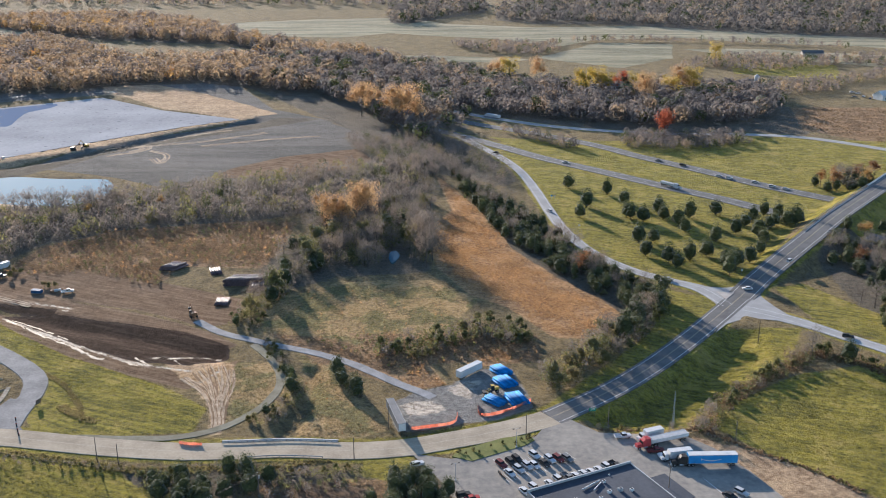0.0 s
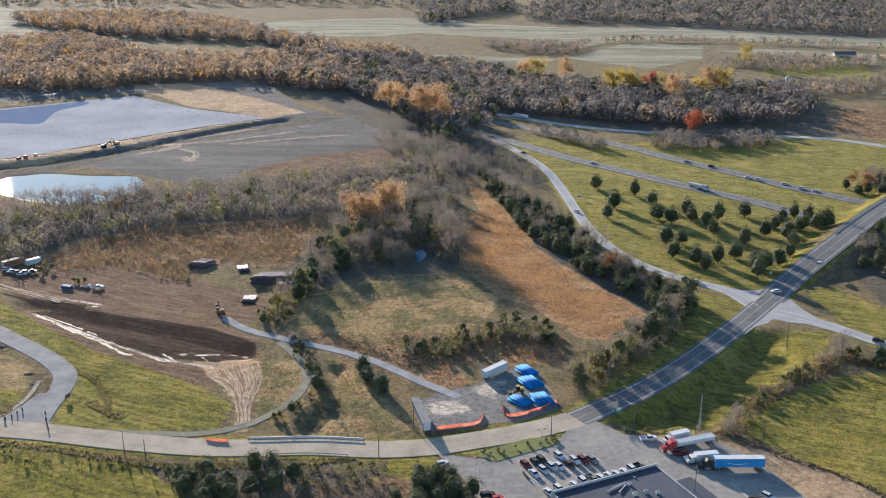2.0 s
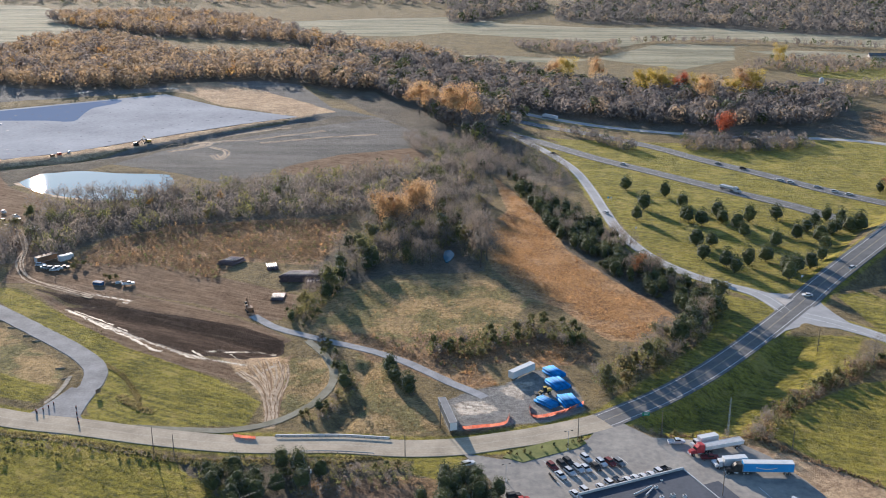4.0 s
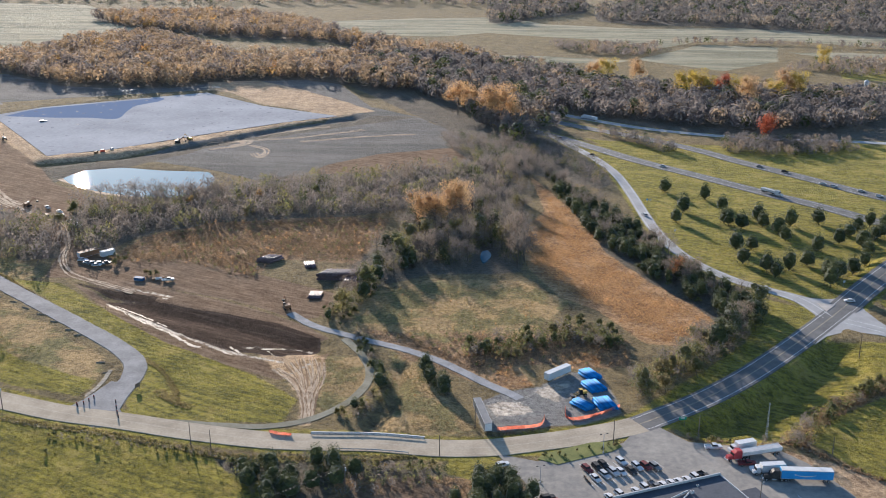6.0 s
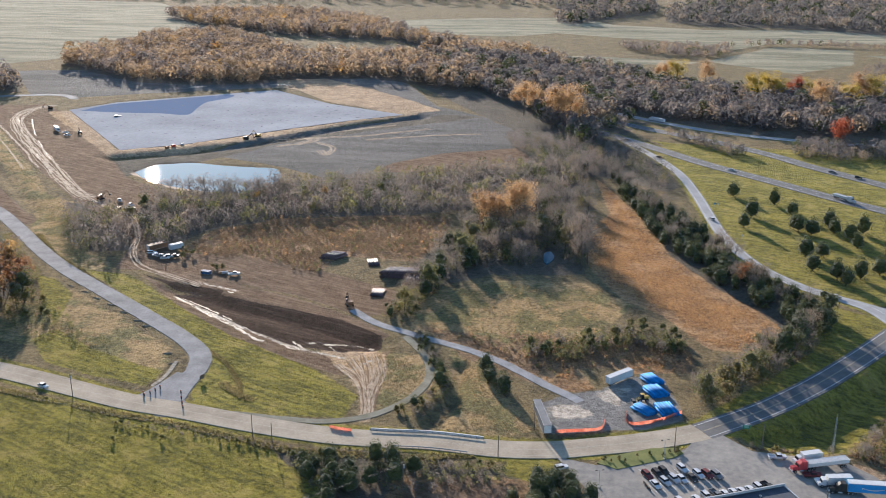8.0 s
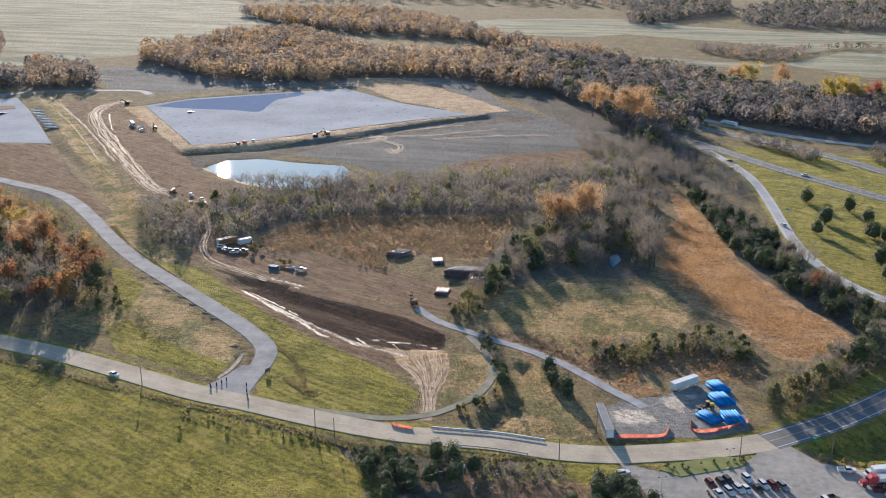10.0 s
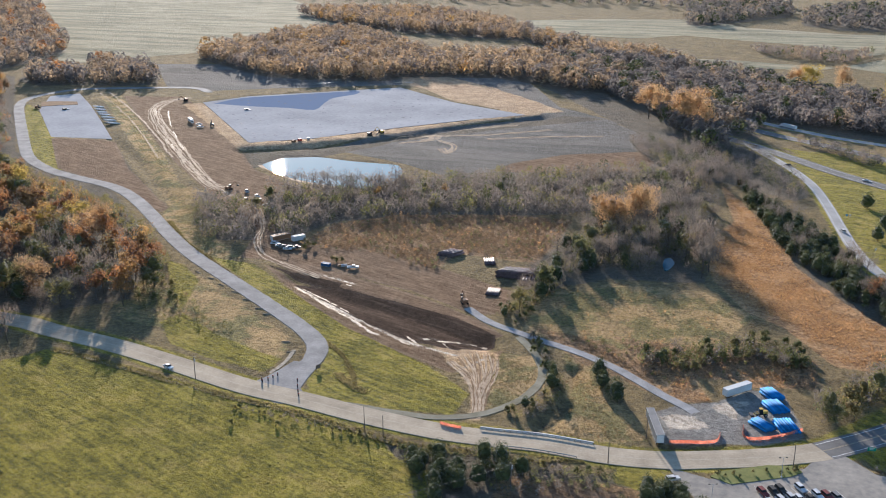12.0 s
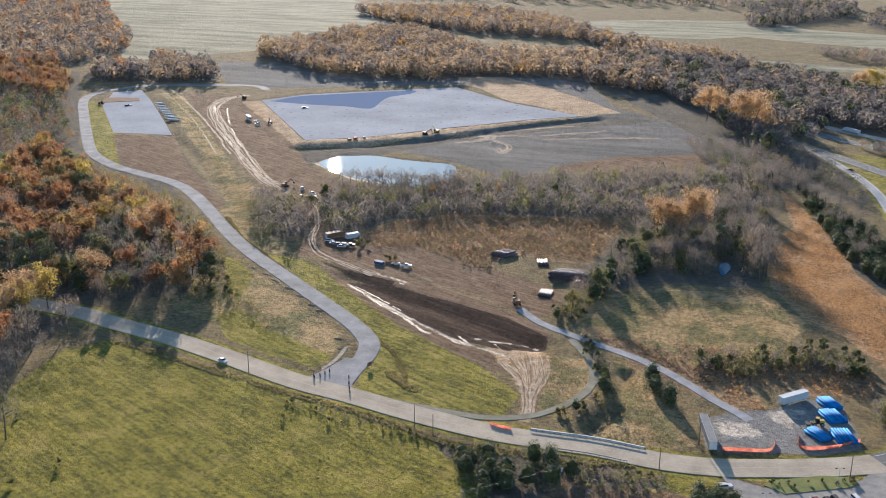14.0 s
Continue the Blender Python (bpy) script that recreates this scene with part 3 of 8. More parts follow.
def height(q):
    """Ground height at plan points: gentle swells, flat under roads, the cutting, the gully and the overpass banks."""
    q = np.asarray(q, float)
    z = 0.35 * waves(q, 23.0, 0.3) + 0.18 * waves(q, 7.0, 2.0)
    flat = np.zeros(len(q))
    for line, half in ROADS:
        if line is OVERPASS:
            continue
        flat = np.maximum(flat, soft_line(q, line, half + 3.5, 3.0))
    for poly in (LOT, YARD, POND, LAGOON, BASIN):
        flat = np.maximum(flat, soft_in(q, poly, 4.0))
    z = z * (1 - flat) - 0.12 * flat
    z -= 2.8 * soft_line(q, TRENCH, 3.5, 6.5) * (1 - flat)
    z -= 2.4 * soft_line(q, GULLY, 2.5, 3.0) * (1 - flat)
    z -= 3.4 * soft_line(q, LAGOON_FOOT, 7.0, 5.0) * (1 - flat)
    z -= 1.8 * soft_line(q, STRIP_EDGE, 4.0, 3.0) * (1 - flat)
    z -= 0.7 * soft_line(q, DITCH, 0.6, 1.0) * (1 - flat)
    z -= 4.5 * soft_in(q, BANK, 8.0) * (1 - flat)
    n = len(OVERPASS)
    for part_line in (OVERPASS[:int(n * ABUTMENTS[0])], OVERPASS[int(n * ABUTMENTS[1]):]):
        d, zed = line_dist(q, part_line)
        z = np.maximum(z, zed - 0.35 - np.maximum(d - 7.4, 0) * 0.55)
    for poly, deep in ((POND, 0.9), (LAGOON, 1.2), (BASIN, 0.9)):
        z -= deep * soft_in(q, poly, 1.5)
    return z


def build_ground():
    front = np.radians(np.linspace(-50, 30, 400))
    rest = np.radians(np.linspace(32, 308, 70)[1:-1])
    turn = np.concatenate([front, rest])
    far = np.concatenate([np.geomspace(30, 199, 14)[:-1], np.geomspace(199, 2300, 400), np.geomspace(2300, 4800, 14)[1:]])
    rr, tt = np.meshgrid(far, turn, indexing="ij")
    q = np.stack([rr * np.sin(tt), rr * np.cos(tt)], -1).reshape(-1, 2)
    z = height(q)
    nr, nt = rr.shape
    verts = np.column_stack([q, z])
    i, j = np.meshgrid(np.arange(nr - 1), np.arange(nt), indexing="ij")
    a, b = i * nt + j, i * nt + (j + 1) % nt
    faces = np.stack([a, b, b + nt, a + nt], -1).reshape(-1, 4)[:, ::-1]
    hub = len(verts)
    verts = np.vstack([verts, [(0, 0, 0)]])
    q = np.vstack([q, [(0, 0)]])
    me = bpy.data.meshes.new("ground")
    caps = [(hub, (k + 1) % nt, k) for k in range(nt)]
    me.from_pydata(verts.tolist(), [], faces.tolist() + caps)
    me.polygons.foreach_set("use_smooth", [True] * len(me.polygons))

    def layer(polys, edge=3.0):
        w = np.zeros(len(q))
        for p in polys:
            w = np.maximum(w, soft_in(q, p, edge))
        return w

    verge = np.zeros(len(q))
    for line, half in ROADS[:7]:
        verge = np.maximum(verge, soft_line(q, line, half + 3.0, 3.0))
    shoulder = np.zeros(len(q))
    for line, half in ((PLANT_ROAD, 4.9), (YARD_LANE, 2.5), (SIDE_TRACK, 1.4)):
        shoulder = np.maximum(shoulder, 0.7 * soft_line(q, line, half, 1.2))
    rim_glint = np.zeros(len(q))
    for s in LIT_MUD_RIMS:
        rim_glint = np.maximum(rim_glint, soft_line(q, s, 0.7, 1.0))
    sets = {
        "cover_a": (np.maximum(layer(GREEN), 0.8 * verge), layer(GOLD), layer(BRUSH, 5), layer(MUD_AND_CUT_SHADE, 1.5)),
        "cover_b": (layer(DIRT, 4.0), layer(RED_SOIL, 2.5), layer(GREY, 4), layer(PALE, 8)),
        "cover_c": (layer(WOODS_AND_BANK_SHADE, 6), np.maximum(layer([YARD], 3), shoulder), np.maximum(rim_glint, 0.85 * layer([PAD, PAD_TWO], 2.0)), layer(OLIVE + TAN, 5)),
    }
    for name, cols in sets.items():
        at = me.color_attributes.new(name, "FLOAT_COLOR", "POINT")
        at.data.foreach_set("color", np.column_stack(cols).astype(np.float32).ravel())
    ob = tagged(new("ground", me), "rolling autumn ground of grass, brush, mud and tilled soil", "ground", kind="structure")
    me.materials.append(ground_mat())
    return ob


def ground_mat():
    m, nt, b = node_mat("ground_cover")
    v = coords(nt)
    huge, big = noise_out(nt, v, 0.012, 3), noise_out(nt, v, 0.06, 4)
    mid, fine = noise_out(nt, v, 0.35, 5, 0.75), noise_out(nt, v, 1.3, 5, 0.8)
    clump, knot = noise_out(nt, v, 0.55, 2.5, 0.55), noise_out(nt, v, 0.16, 3, 0.6)
    edge = mth(nt, "ADD", mth(nt, "MULTIPLY", mth(nt, "SUBTRACT", big, 0.5), 0.7), mth(nt, "MULTIPLY", mth(nt, "SUBTRACT", mid, 0.5), 0.9))
    tuft = mth(nt, "ADD", mth(nt, "MULTIPLY", mid, 0.55), mth(nt, "MULTIPLY", fine, 0.45))
    patch = mth(nt, "ADD", mth(nt, "MULTIPLY", mth(nt, "ADD", big, knot), 0.2), mth(nt, "MULTIPLY", mth(nt, "ADD", mth(nt, "ADD", tuft, clump), mth(nt, "SUBTRACT", noise_out(nt, v, 2.2, 3, 0.7), 0.5)), 0.3))
    swath = nt.nodes.new("ShaderNodeMapping")
    swath.inputs["Scale"].default_value = (0.15, 1.0, 1.0)
    swath.inputs["Rotation"].default_value = (0, 0, 0.25)
    nt.links.new(v, swath.inputs[0])
    bands = noise_out(nt, swath.outputs[0], 0.045, 5, 0.65)
    drag = nt.nodes.new("ShaderNodeMapping")
    drag.vector_type = "TEXTURE"
    drag.inputs["Scale"].default_value = (9.0, 1.0, 1.0)
    drag.inputs["Rotation"].default_value = (0, 0, -0.41)
    nt.links.new(v, drag.inputs[0])
    scrape = noise_out(nt, drag.outputs[0], 0.5, 4, 0.6)

    mown = mth(nt, "ADD", mth(nt, "MULTIPLY", patch, 0.72), mth(nt, "MULTIPLY", scrape, 0.28))

    def cover(dark, light, lo=0.43, hi=0.57, by=None):
        return ramp(nt, by or patch, [(lo, dark), (hi, light)])

    col = cover((0.10, 0.072, 0.03), (0.29, 0.21, 0.09))
    masks = {}
    for name in ("cover_a", "cover_b", "cover_c"):
        at = nt.nodes.new("ShaderNodeAttribute")
        at.attribute_name = name
        sp = nt.nodes.new("ShaderNodeSeparateColor")
        nt.links.new(at.outputs["Color"], sp.inputs[0])
        masks[name] = [*sp.outputs[:3], at.outputs["Alpha"]]
    plan = [
        ("cover_b", 3, mix_col(nt, 0.55, cover((0.19, 0.17, 0.10), (0.36, 0.32, 0.20)), ramp(nt, bands, [(0.42, (0.14, 0.135, 0.075)), (0.58, (0.41, 0.355, 0.23))])), 0.5),
        ("cover_c", 3, mix_col(nt, step(nt, big, 0.44, 0.54), cover((0.115, 0.10, 0.034), (0.33, 0.27, 0.10)), cover((0.17, 0.115, 0.045), (0.52, 0.35, 0.155))), 0.8),
        ("cover_b", 2, mix_col(nt, 0.5, cover((0.105, 0.094, 0.08), (0.185, 0.17, 0.145)), ramp(nt, bands, [(0.4, (0.085, 0.077, 0.065)), (0.6, (0.21, 0.19, 0.16))])), 0.4),
        # woods floor and dark soil; the same tone paints the lagoon bank's shade
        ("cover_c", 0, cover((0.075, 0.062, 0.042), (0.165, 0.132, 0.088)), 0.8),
        ("cover_a", 2, cover((0.125, 0.075, 0.034), (0.40, 0.245, 0.12)), 0.8),
        ("cover_a", 1, cover((0.21, 0.112, 0.048), (0.57, 0.345, 0.158)), 0.6),
        ("cover_a", 0, mix_col(nt, step(nt, mth(nt, "ADD", mth(nt, "MULTIPLY", big, 0.6), mth(nt, "MULTIPLY", knot, 0.4)), 0.5, 0.62), cover((0.09, 0.08, 0.008), (0.37, 0.305, 0.038), by=mown), cover((0.13, 0.10, 0.018), (0.41, 0.315, 0.065), by=mown)), 0.6),
        ("cover_b", 1, mix_col(nt, 0.3, cover((0.12, 0.076, 0.046), (0.31, 0.207, 0.131), 0.4, 0.6), ramp(nt, scrape, [(0.38, (0.075, 0.05, 0.034)), (0.5, (0.2, 0.14, 0.096)), (0.64, (0.40, 0.30, 0.21))])), 0.4),
        ("cover_b", 0, cover((0.27, 0.17, 0.092), (0.62, 0.435, 0.255)), 0.9),
        # mud tones, darkened to paint the shaded face of the cutting
        ("cover_a", 3, mix_col(nt, 0.5, cover((0.032, 0.019, 0.013), (0.125, 0.078, 0.054), 0.42, 0.6), ramp(nt, scrape, [(0.4, (0.028, 0.019, 0.015)), (0.56, (0.055, 0.038, 0.03)), (0.68, (0.13, 0.092, 0.066))])), 0.9),
        ("cover_c", 1, cover((0.16, 0.15, 0.135), (0.34, 0.32, 0.285), 0.42, 0.6), 0.6),
        # pale yard pads; along the mud rims this tone paints the glint
        ("cover_c", 2, cover((0.27, 0.215, 0.16), (0.62, 0.53, 0.42)), 1.3),
    ]
    for name, k, c, ragged in plan:
        w = mth(nt, "ADD", masks[name][k], mth(nt, "MULTIPLY", edge, ragged))
        col = mix_col(nt, step(nt, w, 0.38, 0.62), col, c)
    nt.links.new(col, b.inputs["Base Color"])
    wet = mth(nt, "MULTIPLY", masks["cover_c"][2], step(nt, scrape, 0.46, 0.54))
    nt.links.new(mth(nt, "ADD", mth(nt, "MULTIPLY", wet, 0.32), 1.08), b.inputs["IOR"])
    nt.links.new(mth(nt, "SUBTRACT", 0.95, mth(nt, "MULTIPLY", wet, 0.45)), b.inputs["Roughness"])
    bare = mth(nt, "MAXIMUM", masks["cover_a"][3], masks["cover_b"][1])
    # cool-tinted sheen imitates haze over grass, kept off bare mud and soil
    nt.links.new(mth(nt, "MULTIPLY", mth(nt, "SUBTRACT", 1.0, bare, True), 0.14), b.inputs["Sheen Weight"])
    b.inputs["Sheen Roughness"].default_value = 0.4
    b.inputs["Sheen Tint"].default_value = (0.95, 0.97, 1.0, 1)
    grit = noise_out(nt, v, 2.6, 3, 0.6)
    swell = mth(nt, "ADD", mth(nt, "MULTIPLY", clump, 0.55), mth(nt, "ADD", mth(nt, "MULTIPLY", fine, 0.7), mth(nt, "MULTIPLY", grit, 0.4)))
    bump(nt, b, swell, 1.0, 1.15)
    return m


PAD = [(-15.3, 315.5), (-10.1, 319.2), (-4.4, 319), (2.3, 312.2), (-3.6, 308.7), (-11.4, 306.5)]
PAD_TWO = [(-0.3, 328), (7.3, 333.3), (17.2, 335.5), (11.4, 329.9), (10.8, 318.8), (6.4, 320.9)]
# mud rims coloured pale to paint their sunlit glint
LIT_MUD_RIMS = [curve([(-190.5, 396.9), (-155.4, 370.8), (-131.4, 355.9), (-113.9, 347.7), (-95.9, 342.7)]), curve([(-113.8, 354.8), (-104.1, 354.7), (-95.5, 357.8), (-88.2, 356.9)]), curve([(-191.3, 414.8), (-174.1, 409.3), (-164.2, 406.3)]),
            curve([(-91.9, 329.1), (-89.2, 335.3), (-84.4, 342.5)])]
HAUL = curve([(-492.7, 823.1), (-501.4, 807.1), (-499.7, 779.7), (-484.6, 747.3), (-444.5, 693.8), (-393.7, 632.3), (-352.6, 583.5), (-326.0, 553.7), (-308.2, 539.0)])
SITE_WAY = curve([(-308.2, 539.0), (-285.6, 523.0), (-264.2, 508.2), (-246.5, 477.2), (-238.0, 453.0), (-224.8, 432.7), (-206.0, 420.1), (-183.0, 409.4)])
FAN = [curve([(-76.7, 295.0), (-79.9, 310.3), (-87.1, 325.8), (-97.3, 337.1)]), curve([(-76.6, 295.5), (-79.3, 310.9), (-85.2, 328.4), (-93.5, 342.6)]), curve([(-76.5, 295.9), (-78.7, 312.0), (-83.6, 330.9), (-91.1, 348.9)]),
       curve([(-76.3, 296.4), (-78.2, 313.1), (-80.4, 331.9), (-85.6, 349.0)]), curve([(-76.2, 296.9), (-77.6, 314.2), (-78.9, 334.9), (-80.5, 343.4)])]

# ---- roads ----


def part(name, bm, material, parent, label=""):
    me = bpy.data.meshes.new(name)
    bm.to_mesh(me)
    bm.free()
    return part_mesh(name, me, material, parent, label)


def part_mesh(name, me, material, parent, label=""):
    if material and not me.materials:
        me.materials.append(material)
    ob = new(name, me)
    ob.parent = parent
    return tagged(ob, label)


def strip_mesh(name, line, left, right, lift=0.0, thick=0.0):
    """A band along a line between two offsets (right is positive), with sides where thick."""
    d = np.gradient(line[:, :2], axis=0)
    d /= np.linalg.norm(d, axis=1)[:, None]
    side = np.column_stack([d[:, 1], -d[:, 0]])
    rows = [(left - thick * 0.5, -thick), (left, 0.0), ((left + right) / 2, 0.0), (right, 0.0), (right + thick * 0.5, -thick)] if thick else [(left, 0.0), (right, 0.0)]
    k, n = len(rows), len(line)
    v = np.stack([np.column_stack([line[:, :2] + side * o, line[:, 2] + lift + dz]) for o, dz in rows], 1).reshape(-1, 3)
    f = [(i * k + j, i * k + j + 1, (i + 1) * k + j + 1, (i + 1) * k + j)[::-1] for i in range(n - 1) for j in range(k - 1)]
    me = bpy.data.meshes.new(name)
    me.from_pydata(v.tolist(), [], f)
    return me


def road(name, label, line, half, material, lines=(), lift=0.08, kind_name="road"):
    me = strip_mesh(name, line, -half, half, lift, 0.5)
    me.materials.append(material)
    if not lines:
        r = np.random.default_rng(len(line))
        for k, p in enumerate(me.vertices):
            if k % 5 != 2:
                p.co.x += r.normal() * 0.11
                p.co.y += r.normal() * 0.11
    ob = tagged(new(name, me), label, kind_name, kind="structure")
    for off, wide, m, dash in lines:
        if not dash:
            part_mesh("line", strip_mesh("line", line, off - wide / 2, off + wide / 2, lift + 0.012), m, ob)
        else:
            for s in range(0, len(line) - 2, 4):
                part_mesh("dash", strip_mesh("dash", line[s:s + 2], off - wide / 2, off + wide / 2, lift + 0.012), m, ob)
    return ob


EDGES = lambda h: [(-h, 0.18, M_WHITE_LINE, False), (h, 0.18, M_WHITE_LINE, False)]
CENTRE = [(-0.15, 0.13, M_YELLOW_LINE, False), (0.15, 0.13, M_YELLOW_LINE, False)]
SPLIT = int(np.argmin(np.linalg.norm(MAIN_ROAD[:, :2] - np.array([(37.3, 306.1)]), axis=1)))
build_ground()
road("road", "worn pale two-lane asphalt country road", MAIN_ROAD[:SPLIT + 1], 5.3, M_ROAD_PALE, [(-3.7, 0.13, M_FADED, False), (3.7, 0.13, M_FADED, False), (-0.15, 0.12, M_FADED, False), (0.15, 0.12, M_FADED, False)])
road("road", "dark asphalt highway curving up to the junction", MAIN_ROAD[SPLIT:], 5.4, M_ASPHALT, EDGES(4.1) + CENTRE)
road("road", "asphalt road rising onto the overpass", OVERPASS[:int(len(OVERPASS) * ABUTMENTS[0]) + 1], 6.4, M_ASPHALT, EDGES(4.6) + CENTRE)
road("road", "asphalt road beyond the overpass", OVERPASS[int(len(OVERPASS) * ABUTMENTS[1]):], 6.4, M_ASPHALT, EDGES(4.6) + CENTRE)
road("ramp", "pale concrete exit ramp through mown grass", EXIT_RAMP, 3.3, M_RAMP, EDGES(2.4), 0.07)
road("ramp", "pale concrete entry ramp beside the junction", ENTRY_RAMP, 3.6, M_RAMP, EDGES(2.4), 0.07)
road("highway", "divided highway carriageway of grey asphalt", LANE_NEAR, 6.0, M_ASPHALT, EDGES(3.7) + [(0.0, 0.15, M_WHITE_LINE, True)])
road("highway", "divided highway carriageway of grey asphalt", LANE_FAR, 6.0, M_ASPHALT, EDGES(3.7) + [(0.0, 0.15, M_WHITE_LINE, True)], 0.09)
road("road", "pale back road along the far woods", BACK_ROAD, 4.2, M_RAMP, EDGES(3.0))
road("plant_road", "grey gravelled works road with a sharp bend", PLANT_ROAD[2:], 4.2, M_PLANTROAD, (), 0.066)
road("yard_lane", "narrow blue-grey gravel lane to the pipe yard", YARD_LANE, 2.0, M_GRAVEL, (), 0.06)
road("track", "narrow grey gravel side track", SIDE_TRACK, 1.6, M_WORN, (), 0.05)


def rut(line, off, wide, label, wander, material):
    """One churned wheel rut, weaving a little beside its line."""
    s = line.copy()
    d = np.gradient(s[:, :2], axis=0)
    d /= np.linalg.norm(d, axis=1)[:, None]
    k = off + wander * waves(s[:, :2], 14.0, off)
    s[:, :2] += np.column_stack([d[:, 1], -d[:, 0]]) * k[:, None]
    s[:, 2] = height(s[:, :2])
    me = strip_mesh("rut", s, -wide / 2, wide / 2, 0.07, 0.2)
    r = np.random.default_rng(int(abs(off) * 100) + len(s))
    for p in me.vertices:
        p.co.x += r.normal() * wide * 0.28
        p.co.y += r.normal() * wide * 0.28
    me.materials.append(material)
    tagged(new("track", me), label, "track", kind="structure")


for off, wide in ((-5.4, 0.6), (-4.2, 1.3), (-2.2, 0.5), (-0.9, 1.6), (0.9, 0.7), (2.5, 1.1), (4.4, 0.5)):
    rut(HAUL, off, wide, "churned tan wheel rut on the haul way", 1.1, M_RUT)
for off, wide in ((-1.6, 0.5), (-0.6, 0.9), (1.2, 0.6)):
    rut(SITE_WAY, off, wide, "churned tan wheel rut on the haul way", 0.9, M_RUT)
for k, s in enumerate(FAN):
    for off in (-1.3, -0.6, 0.1, 0.7, 1.4):
        rut(s[::-1], off, 0.28 + 0.1 * ((k + int(off * 10)) % 4), "shallow pale wheel rut fanning over the dirt", 0.9, M_RUT if (k + int(off * 10)) % 3 else M_RUT_BROWN)
for s in ([(-253, 712), (-248, 726), (-233, 732), (-217, 721), (-226, 706), (-241, 694)], [(-249, 712), (-243, 722), (-232, 726), (-222, 719), (-229, 709)],
          [(-215, 713), (-199, 699), (-198, 675), (-206, 688)], [(-240, 735), (-205, 760), (-170, 785)], [(-232, 722), (-190, 740), (-140, 775)], [(-181, 728), (-142, 749), (-108, 761), (-97, 765)]):
    for off in (-1.4, 0.3, 2.0):
        rut(curve(s), off, 0.9, "curving pale machine track on the tilled field", 1.0, M_RUT)


def slab(name, label, poly, material, z, category, thick=0.3):
    bm = bmesh.new()
    top = [bm.verts.new((x, y, z)) for x, y in poly]
    low = [bm.verts.new((x, y, z - thick)) for x, y in poly]
    bm.faces.new(top)
    for i in range(len(poly)):
        j = (i + 1) % len(poly)
        bm.faces.new((top[j], top[i], low[i], low[j]))
    bmesh.ops.recalc_face_normals(bm, faces=bm.faces[:])
    bmesh.ops.triangulate(bm, faces=[bm.faces[0]])
    me = bpy.data.meshes.new(name)
    bm.to_mesh(me)
    bm.free()
    me.materials.append(material)
    return tagged(new(name, me), label, category, kind="structure")


def smooth_ring(poly, every=4.0):
    c = curve(list(poly) + [poly[0]], every)
    return [(x, y) for x, y, _ in c[:-1]]


slab("parking_lot", "sun-bleached patched asphalt lot with tyre marks", LOT, M_LOT, 0.06, "parking lot")
JUNCTION = [(113.5, 379.7), (120.6, 388.7), (127.8, 393.1), (136.4, 393.9), (143.1, 392.1), (150.6, 386.1), (157.6, 379.1), (165.7, 370.1), (171.7, 363.6), (174.6, 370.8), (166.9, 379.2), (158.8, 389.2), (150.0, 398.4), (146.9, 408.1), (145.0, 418.2), (144.3, 426.6), (128.9, 405.9)]
slab("junction", "pale concrete junction apron below the ramp", JUNCTION, M_RAMP, 0.05, "road")
RAMP_MOUTH = [(102.8, 441.6), (112.2, 435.7), (118.8, 428.5), (121.8, 416.5), (121.6, 404.5), (117.8, 393.6), (125.6, 398.1), (145.0, 431.0), (143.7, 435.4), (132.1, 431.5), (124.5, 432.2), (115.7, 439.5), (106.3, 445.5)]
slab("junction", "pale concrete mouth of the exit ramp", RAMP_MOUTH, M_RAMP, 0.05, "road")
APRON = [(-162.8, 297.5), (-160.0, 303.6), (-157.6, 310.8), (-155.5, 320.2), (-149.3, 319.1), (-146.3, 308.5), (-143.6, 299.5), (-137.5, 292.1), (-143.2, 288.1)]
slab("junction", "flared gravel mouth of the works road", APRON, M_PLANTROAD, 0.05, "road")
slab("water", "still pond reflecting the sky", smooth_ring(POND), M_WATER, -0.35, "pond")
# pale strip added along the shore to paint the mirrored sun's glint
glint_strip = strip_mesh("shore", curve([(-312, 604), (-300, 590), (-289.5, 582), (-277, 576), (-262, 570), (-246, 566)]), -2.2, 1.2, -0.3, 0.4)
glint_strip.materials.append(M_RUT)
tagged(new("shore", glint_strip), "pale strip painting the sun glint on the pond shore", "shore", kind="structure")
slab("water", "small bright puddle in the hollow", smooth_ring(PUDDLE, 1.5), M_WATER, 0.35, "puddle", 0.6)
slab("water", "large lagoon under a pale wrinkled cover", LAGOON, M_LINER, -0.3, "lagoon")
# outline of the blue reflection painted on the lagoon
REFLECTION_PATCH = [(-457.7, 804.0), (-445.6, 836.8), (-415.7, 860.7), (-379.7, 887.2), (-353.6, 903.4), (-351.8, 883.7), (-363.7, 863.0), (-361.1, 832.6), (-357.1, 801.6), (-383.0, 803.8), (-404.6, 801.9), (-430.2, 801.7)]
slab("water", "dark blue lagoon patch with a reflection painted in", smooth_ring(REFLECTION_PATCH, 8.0), M_REFLECTION_BLUE, -0.285, "lagoon", 0.01)
slab("water", "small pale settling basin", BASIN, M_LINER, -0.35, "basin")

slab("bank", "brown earth bar across the settling basin", [(-616.9, 764.5), (-602.8, 772.5), (-582.9, 776.2), (-573.0, 764.1), (-587.4, 756.1), (-600.9, 745.5)], M_RUT_BROWN, -0.1, "bank")
rut(curve([(-584.2, 828.5), (-530.9, 775.5), (-475.1, 716.4), (-427.1, 661.3), (-381.9, 606.1)]), 0.0, 1.2, "pale wheel track along the rough strip", 1.0, M_RUT)
